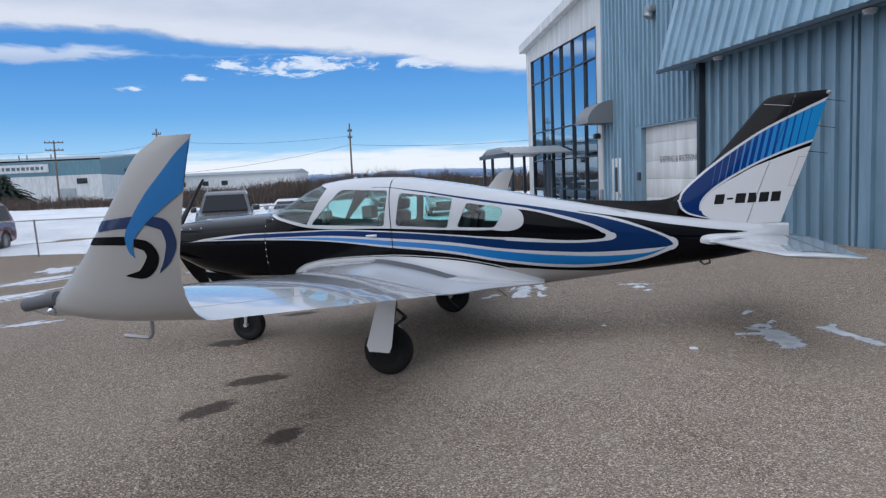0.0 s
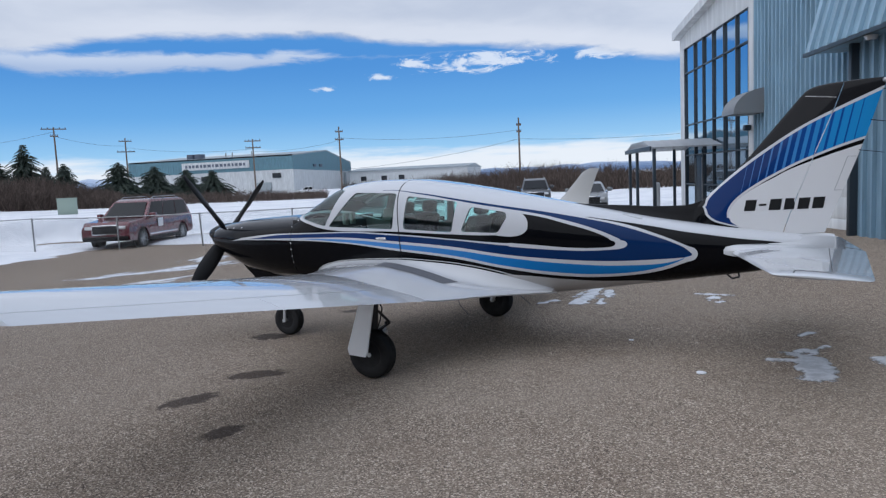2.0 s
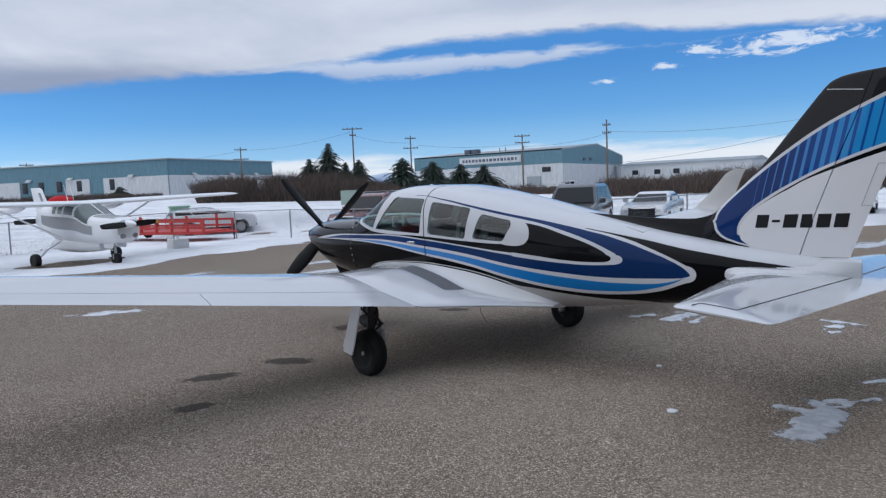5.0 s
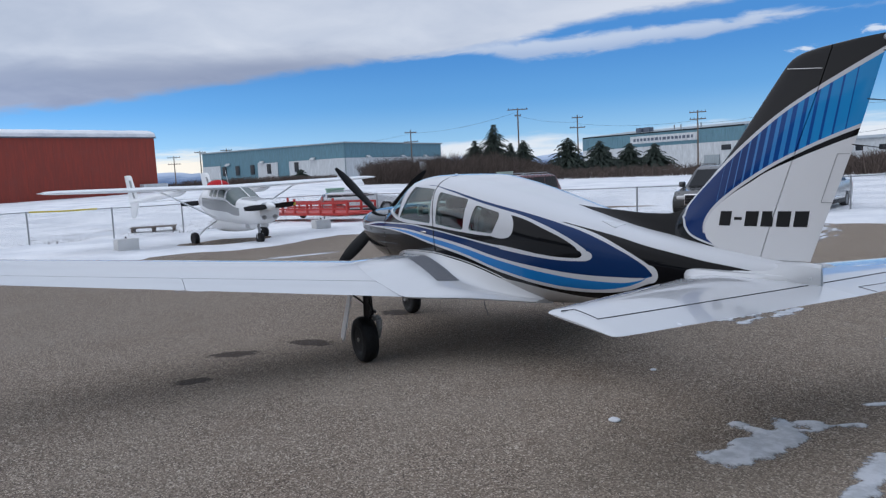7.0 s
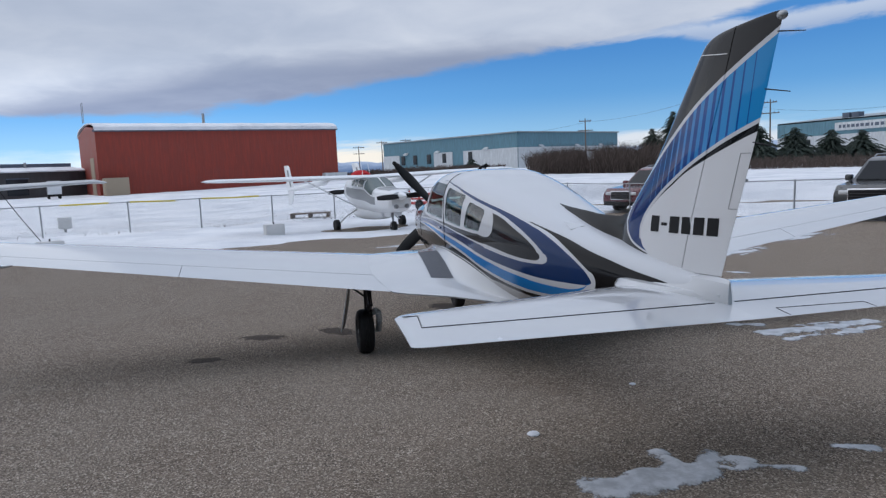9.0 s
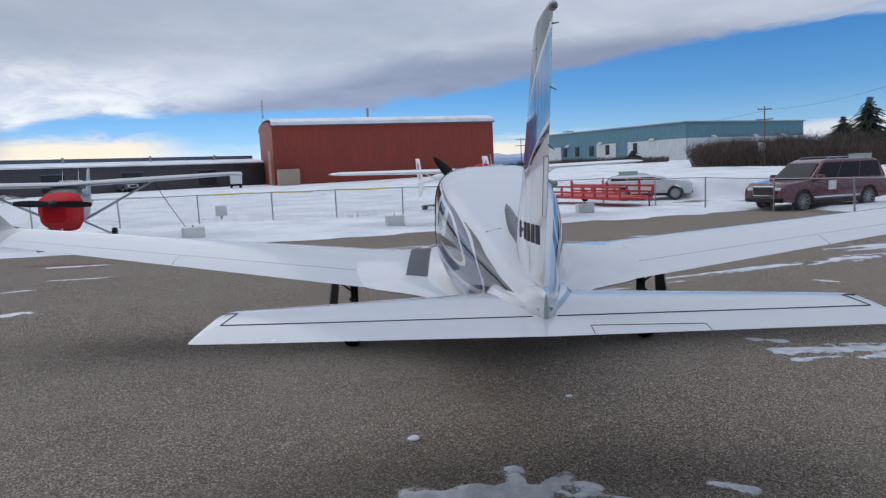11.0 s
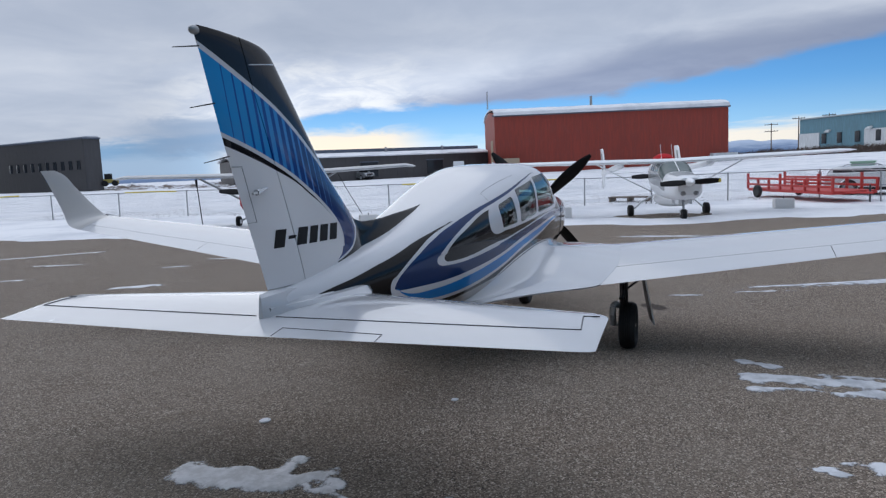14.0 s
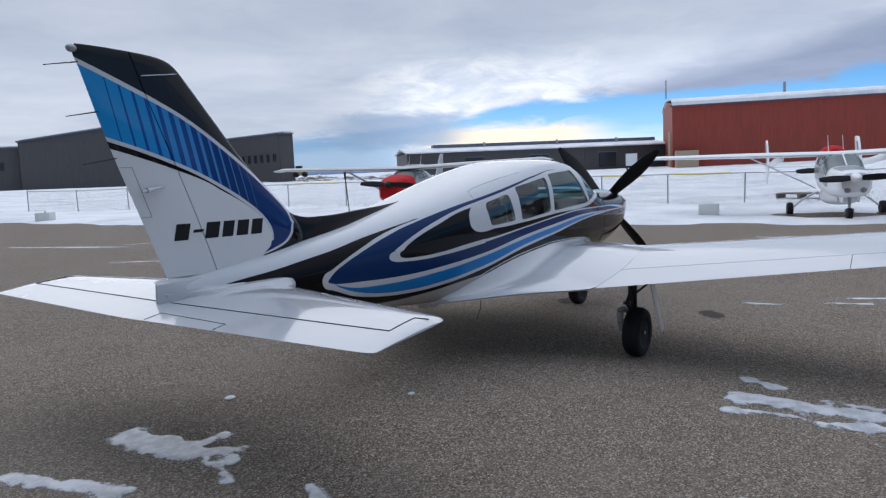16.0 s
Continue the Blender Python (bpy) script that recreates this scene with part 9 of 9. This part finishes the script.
H1 = smooth_line((86, 95, 104, 108, 112, 117, 124), (2.4, 2.6, 3.0, 3.6, 3.2, 2.7, 2.4))
brush("band of bare brown brush behind the parking area", 84, 124.5, 74, 96, H1, 9000, 3)
H2 = smooth_line((141, 144, 147, 150, 154, 158, 161), (2.2, 3.6, 4.8, 4.6, 4.0, 3.2, 1.2))
brush("thicket of bare brown bushes under the spruces", 141.5, 157.2, 96, 116, H2, 6200, 4)
H3 = smooth_line((160, 165, 172, 176), (1.6, 1.7, 1.8, 1.4))
brush("low bare brown hedge before the teal hangar", 160, 176, 128, 138, H3, 2600, 5)
H4 = smooth_line((126, 134, 142), (1.6, 1.9, 2.0))
brush("low bare brown bushes before the pale building", 126, 142, 100, 118, H4, 2200, 6)
# dry stalks at the foot of the fence
rnd = random.Random(9)
verts, faces = [], []
for (x0, y0), (x1, y1) in zip(FENCE[:7], FENCE[1:7]):
    for k in range(int(math.hypot(x1 - x0, y1 - y0) * 7)):
        f = rnd.random()
        if noise.noise(Vector((x0 + (x1 - x0) * f, y0 + (y1 - y0) * f, 2.0)) * 0.5) < -0.05:
            continue
        x, y = x0 + (x1 - x0) * f + rnd.uniform(-0.15, 0.3), y0 + (y1 - y0) * f + rnd.uniform(-0.1, 0.1)
        z, h = ground_at(x, y), rnd.uniform(0.03, 0.18)
        b = len(verts)
        verts.extend(((x, y - 0.012, z - 0.02), (x, y + 0.012, z - 0.02), (x + rnd.uniform(-0.06, 0.06), y + rnd.uniform(-0.12, 0.12), z + h)))
        faces.append((b, b + 1, b + 2))
for _ in range(16000):                # stubble that shows through the snow behind the fence
    y = rnd.uniform(-34, 6)
    x0 = next((a[0] + (b[0] - a[0]) * (y - a[1]) / (b[1] - a[1]) for a, b in zip(FENCE, FENCE[1:]) if a[1] <= y <= b[1]), -28)
    x = x0 - rnd.uniform(0.1, 9.0)
    if noise.noise(Vector((x * 0.35, y * 0.35, 6.0))) < -0.1:
        continue
    z, h = ground_at(x, y), rnd.uniform(0.010, 0.035)
    b = len(verts)
    w = rnd.uniform(0.004, 0.013)
    verts.extend(((x, y - w, z - 0.02), (x, y + w, z - 0.02), (x + rnd.uniform(-0.06, 0.06), y + rnd.uniform(-0.08, 0.08), z + h)))
    faces.append((b, b + 1, b + 2))
me = bpy.data.meshes.new("dry_grass")
me.from_pydata(verts, [], faces)
me.materials.append(M["twigs"])
tagged(new("dry_grass", me), "dry brown stalks poking out of the snow", "grass", kind="stuff")

# ---- ice and slush left on the apron ----
def ice_material():
    m, n, b = material("grey_slush_ice")
    co = n.node("ShaderNodeTexCoord").outputs["Object"]
    a, c = n.noise(co, 6.0, 6.0, 0.65), n.noise(co, 26.0, 4.0, 0.6)
    col = n.mix(n.step(a, 0.35, 0.62), (0.46, 0.47, 0.49), (0.74, 0.75, 0.78))
    col = n.mix(n.math("MULTIPLY", n.step(c, 0.60, 0.75), 0.35), col, (0.36, 0.36, 0.37))
    n.put(b.inputs["Base Color"], col)
    n.put(b.inputs["Roughness"], n.lin(a, 0.3, 0.7, 0.25, 0.65))
    bump(n, b, n.math("ADD", a, c), 0.35, 0.012)
    # thin where the plate runs out, so that the asphalt shows through its frayed rim
    rim = n.node("ShaderNodeAttribute")
    rim.attribute_name = "film"
    film = rim.outputs["Fac"]
    grain = n.math("ADD", n.math("MULTIPLY", n.math("SUBTRACT", n.noise(co, 42.0, 4.0, 0.65), 0.5), 0.9), n.math("MULTIPLY", n.math("SUBTRACT", n.noise(co, 9.0, 5.0, 0.6), 0.5), 1.5))
    n.put(b.inputs["Alpha"], n.math("MULTIPLY", n.step(n.math("ADD", film, grain), 0.14, 0.66), 0.90))
    return m


M["ice"] = ice_material()


def ice_patch(x, y, a, b, turn, seed, thick=0.02, ragged=1.0, step=0.035):
    """A ragged thin plate; its edge dives under the asphalt."""
    na, nb = max(8, int(2.6 * a / step)), max(6, int(2.6 * b / step))
    na, nb = min(na, 80), min(nb, 50)
    c, s = math.cos(radians(turn)), math.sin(radians(turn))
    verts, faces, films = [], [], []
    for j in range(nb + 1):
        for i in range(na + 1):
            u, v = (i / na - 0.5) * 2.6, (j / nb - 0.5) * 2.6
            px, py = x + u * a * c - v * b * s, y + u * a * s + v * b * c
            d = math.hypot(u, v)
            nz = noise.noise(Vector((u * 1.7 + seed, v * 1.7, seed * 1.3))) * 0.75 + noise.noise(Vector((u * 4.5 + seed, v * 4.5, seed))) * 0.42 + noise.noise(Vector((px * 16, py * 16, seed))) * 0.16
            k = 1.0 - d + nz * ragged + 0.5 * ragged * noise.noise(Vector((u * 2.4, v * 7.0 + seed, 2.0)))
            films.append(ease(-0.05, 0.75, k))
            h = 0.6 * thick * (ease(-0.15, 0.45, k) * 1.25 - 0.20) * (1 + 0.25 * noise.noise(Vector((px * 9, py * 9, 1.0))))
            verts.append((px, py, land(px, py) + h))
    n = na + 1
    for j in range(nb):
        for i in range(na):
            q = (j * n + i, j * n + i + 1, (j + 1) * n + i + 1, (j + 1) * n + i)
            if max(verts[t][2] - land(verts[t][0], verts[t][1]) for t in q) > -thick * 0.2:
                faces.append(q)
    used = sorted({t for f in faces for t in f})
    idx = {t: k for k, t in enumerate(used)}
    me = bpy.data.meshes.new("ice_patch")
    me.from_pydata([verts[t] for t in used], [], [tuple(idx[t] for t in f) for f in faces])
    me.polygons.foreach_set("use_smooth", [True] * len(me.polygons))
    me.materials.append(M["ice"])
    me.attributes.new("film", "FLOAT", "POINT").data.foreach_set("value", [films[t] for t in used])
    return tagged(new("ice_patch", me), "thin ragged patch of grey-white ice frozen to the asphalt", "ice", "ice patches")


def ice_sheet(lobes, holes, seed, thick=0.02, fray=0.055, step=0.022):
    """A ragged plate of joined tongues (ends and radius of each), with bare holes."""
    pad = 0.25
    x0, x1 = min(min(l[0], l[2]) - l[4] for l in lobes) - pad, max(max(l[0], l[2]) + l[4] for l in lobes) + pad
    y0, y1 = min(min(l[1], l[3]) - l[4] for l in lobes) - pad, max(max(l[1], l[3]) + l[4] for l in lobes) + pad
    nx, ny = int((x1 - x0) / step), int((y1 - y0) / step)

    def reach(px, py, l):
        dx, dy = l[2] - l[0], l[3] - l[1]
        q = max(0.0, min(1.0, ((px - l[0]) * dx + (py - l[1]) * dy) / max(1e-9, dx * dx + dy * dy)))
        return l[4] - math.hypot(px - l[0] - q * dx, py - l[1] - q * dy)
    verts, faces, high, films = [], [], [], []
    for j in range(ny + 1):
        for i in range(nx + 1):
            px, py = x0 + step * i, y0 + step * j
            k = max(reach(px, py, l) for l in lobes)
            for h in holes:
                k = min(k, -reach(px, py, h))
            k += fray * (noise.noise(Vector((px * 5 + seed, py * 5, seed))) + 0.6 * noise.noise(Vector((px * 14, py * 14 + seed, 1.0))) + 0.18 * noise.noise(Vector((px * 34, py * 26, seed))))
            films.append(ease(-0.03, 0.085, k))
            h = 0.6 * thick * (ease(-0.03, 0.06, k) * 1.2 - 0.20) * (1 + 0.35 * noise.noise(Vector((px * 11, py * 11, 1.0))))
            verts.append((px, py, land(px, py) + h))
            high.append(h)
    n = nx + 1
    for j in range(ny):
        for i in range(nx):
            q = (j * n + i, j * n + i + 1, (j + 1) * n + i + 1, (j + 1) * n + i)
            if max(high[t] for t in q) > -thick * 0.2:
                faces.append(q)
    used = sorted({t for f in faces for t in f})
    idx = {t: k for k, t in enumerate(used)}
    me = bpy.data.meshes.new("ice_patch")
    me.from_pydata([verts[t] for t in used], [], [tuple(idx[t] for t in f) for f in faces])
    me.polygons.foreach_set("use_smooth", [True] * len(me.polygons))
    me.materials.append(M["ice"])
    me.attributes.new("film", "FLOAT", "POINT").data.foreach_set("value", [films[t] for t in used])
    return tagged(new("ice_patch", me), "ragged white sheet of melting ice with tongues and bare holes", "ice", "ice patches")


ice_sheet([(3.56, -0.60, 3.50, -0.10, 0.155), (3.42, -0.10, 3.19, -0.14, 0.06), (3.45, 0.02, 3.32, 0.13, 0.075), (3.50, 0.16, 3.63, 0.46, 0.055), (3.40, 0.20, 3.50, 0.30, 0.045), (3.50, -0.72, 3.62, -0.62, 0.08)], [(3.47, 0.10, 3.50, 0.15, 0.035)], 3.0)
ice_sheet([(4.26, -0.62, 4.16, -0.30, 0.085), (4.14, -0.28, 4.07, 0.06, 0.10), (4.12, 0.10, 4.15, 0.22, 0.05)], [], 8.0, 0.018)
ice_sheet([(3.45, 0.90, 3.53, 1.05, 0.055)], [], 5.0, 0.015, 0.03)
ice_sheet([(0.28, 2.45, 0.42, 2.66, 0.085)], [], 6.0, 0.018)
ice_sheet([(0.80, 2.52, 0.72, 3.75, 0.13), (1.10, 2.50, 0.98, 2.95, 0.06), (1.05, 3.05, 0.95, 3.60, 0.09), (0.60, 2.85, 0.60, 3.40, 0.05)], [(0.98, 2.92, 0.95, 3.05, 0.04)], 9.0, 0.02, 0.07)
for k, (x, y, a, b, turn, th, rg) in enumerate((
        (2.56, 2.76, 0.13, 0.07, 60, 0.015, 0.6), (-7.1, -1.8, 0.75, 0.30, 60, 0.012, 0.9),
        (2.45, 3.05, 0.22, 0.10, 70, 0.018, 0.7), (2.45, 3.35, 0.28, 0.10, 160, 0.016, 0.8),
        (-3.1, 1.95, 0.28, 0.06, 105, 0.012, 0.7), (-3.6, 2.95, 0.40, 0.06, 110, 0.012, 0.7),
        (-4.8, 4.6, 2.2, 0.22, 118, 0.012, 0.9), (-3.2, 5.05, 0.22, 0.14, 30, 0.014, 0.7), (-5.9, 7.0, 1.4, 0.35, 120, 0.012, 1.0),
        (-2.4, -6.7, 0.5, 0.16, 130, 0.012, 0.8), (-6.45, -7.7, 0.75, 0.10, 105, 0.012, 0.8), (-4.9, -8.0, 0.30, 0.09, 125, 0.012, 0.7),
        (-2.4, -10.0, 0.65, 0.10, 130, 0.012, 0.8), (-4.7, -11.1, 0.65, 0.10, 115, 0.012, 0.8), (-3.6, -15.0, 2.2, 0.18, 115, 0.012, 0.9),
        (-6.5, -13.2, 2.1, 0.16, 150, 0.012, 0.9), (-8.9, -9.2, 1.1, 0.20, 105, 0.012, 0.9), (-6.4, 1.3, 0.5, 0.25, 40, 0.010, 1.0),
        (-11.5, 6.6, 2.2, 0.7, 70, 0.014, 1.1), (-9.5, 4.0, 1.8, 0.5, 80, 0.012, 1.1), (-12.5, 1.5, 1.6, 0.35, 95, 0.012, 1.0), (-12.8, 9.2, 1.5, 0.6, 120, 0.014, 1.0),
        (-8.0, 9.5, 2.4, 0.6, 110, 0.013, 1.0), (-4.0, 10.5, 2.6, 0.5, 115, 0.013, 1.0), (-6.5, 14.5, 3.0, 0.8, 120, 0.014, 1.0), (-0.5, 14.0, 1.6, 0.5, 100, 0.013, 0.9),
        (-13.5, 13.5, 2.6, 0.9, 115, 0.02, 0.9))):
    ice_patch(x, y, a, b, turn, 11 + k * 3.7, th, rg, 0.035 if math.hypot(x - 3, y) < 4 else 0.09)
for k, (x, y, r) in enumerate(((2.68, -0.72, 0.042), (1.9, 0.4, 0.025), (-1.8, 4.1, 0.05))):
    bm = bmesh.new()
    bmesh.ops.create_icosphere(bm, subdivisions=3, radius=r)
    for v in bm.verts:
        v.co *= 1 + 0.45 * noise.noise(v.co * (9 * 0.05 / r) + Vector((k * 3.1, 0, 0)))
        v.co.z *= 0.3
    o = tagged(part("snow_lump", bm, M["snow"]), "small lump of dirty snow on the asphalt", "snow lump", "snow lumps")
    o.matrix_basis = Matrix.Translation((x, y, land(x, y) + r * 0.22))
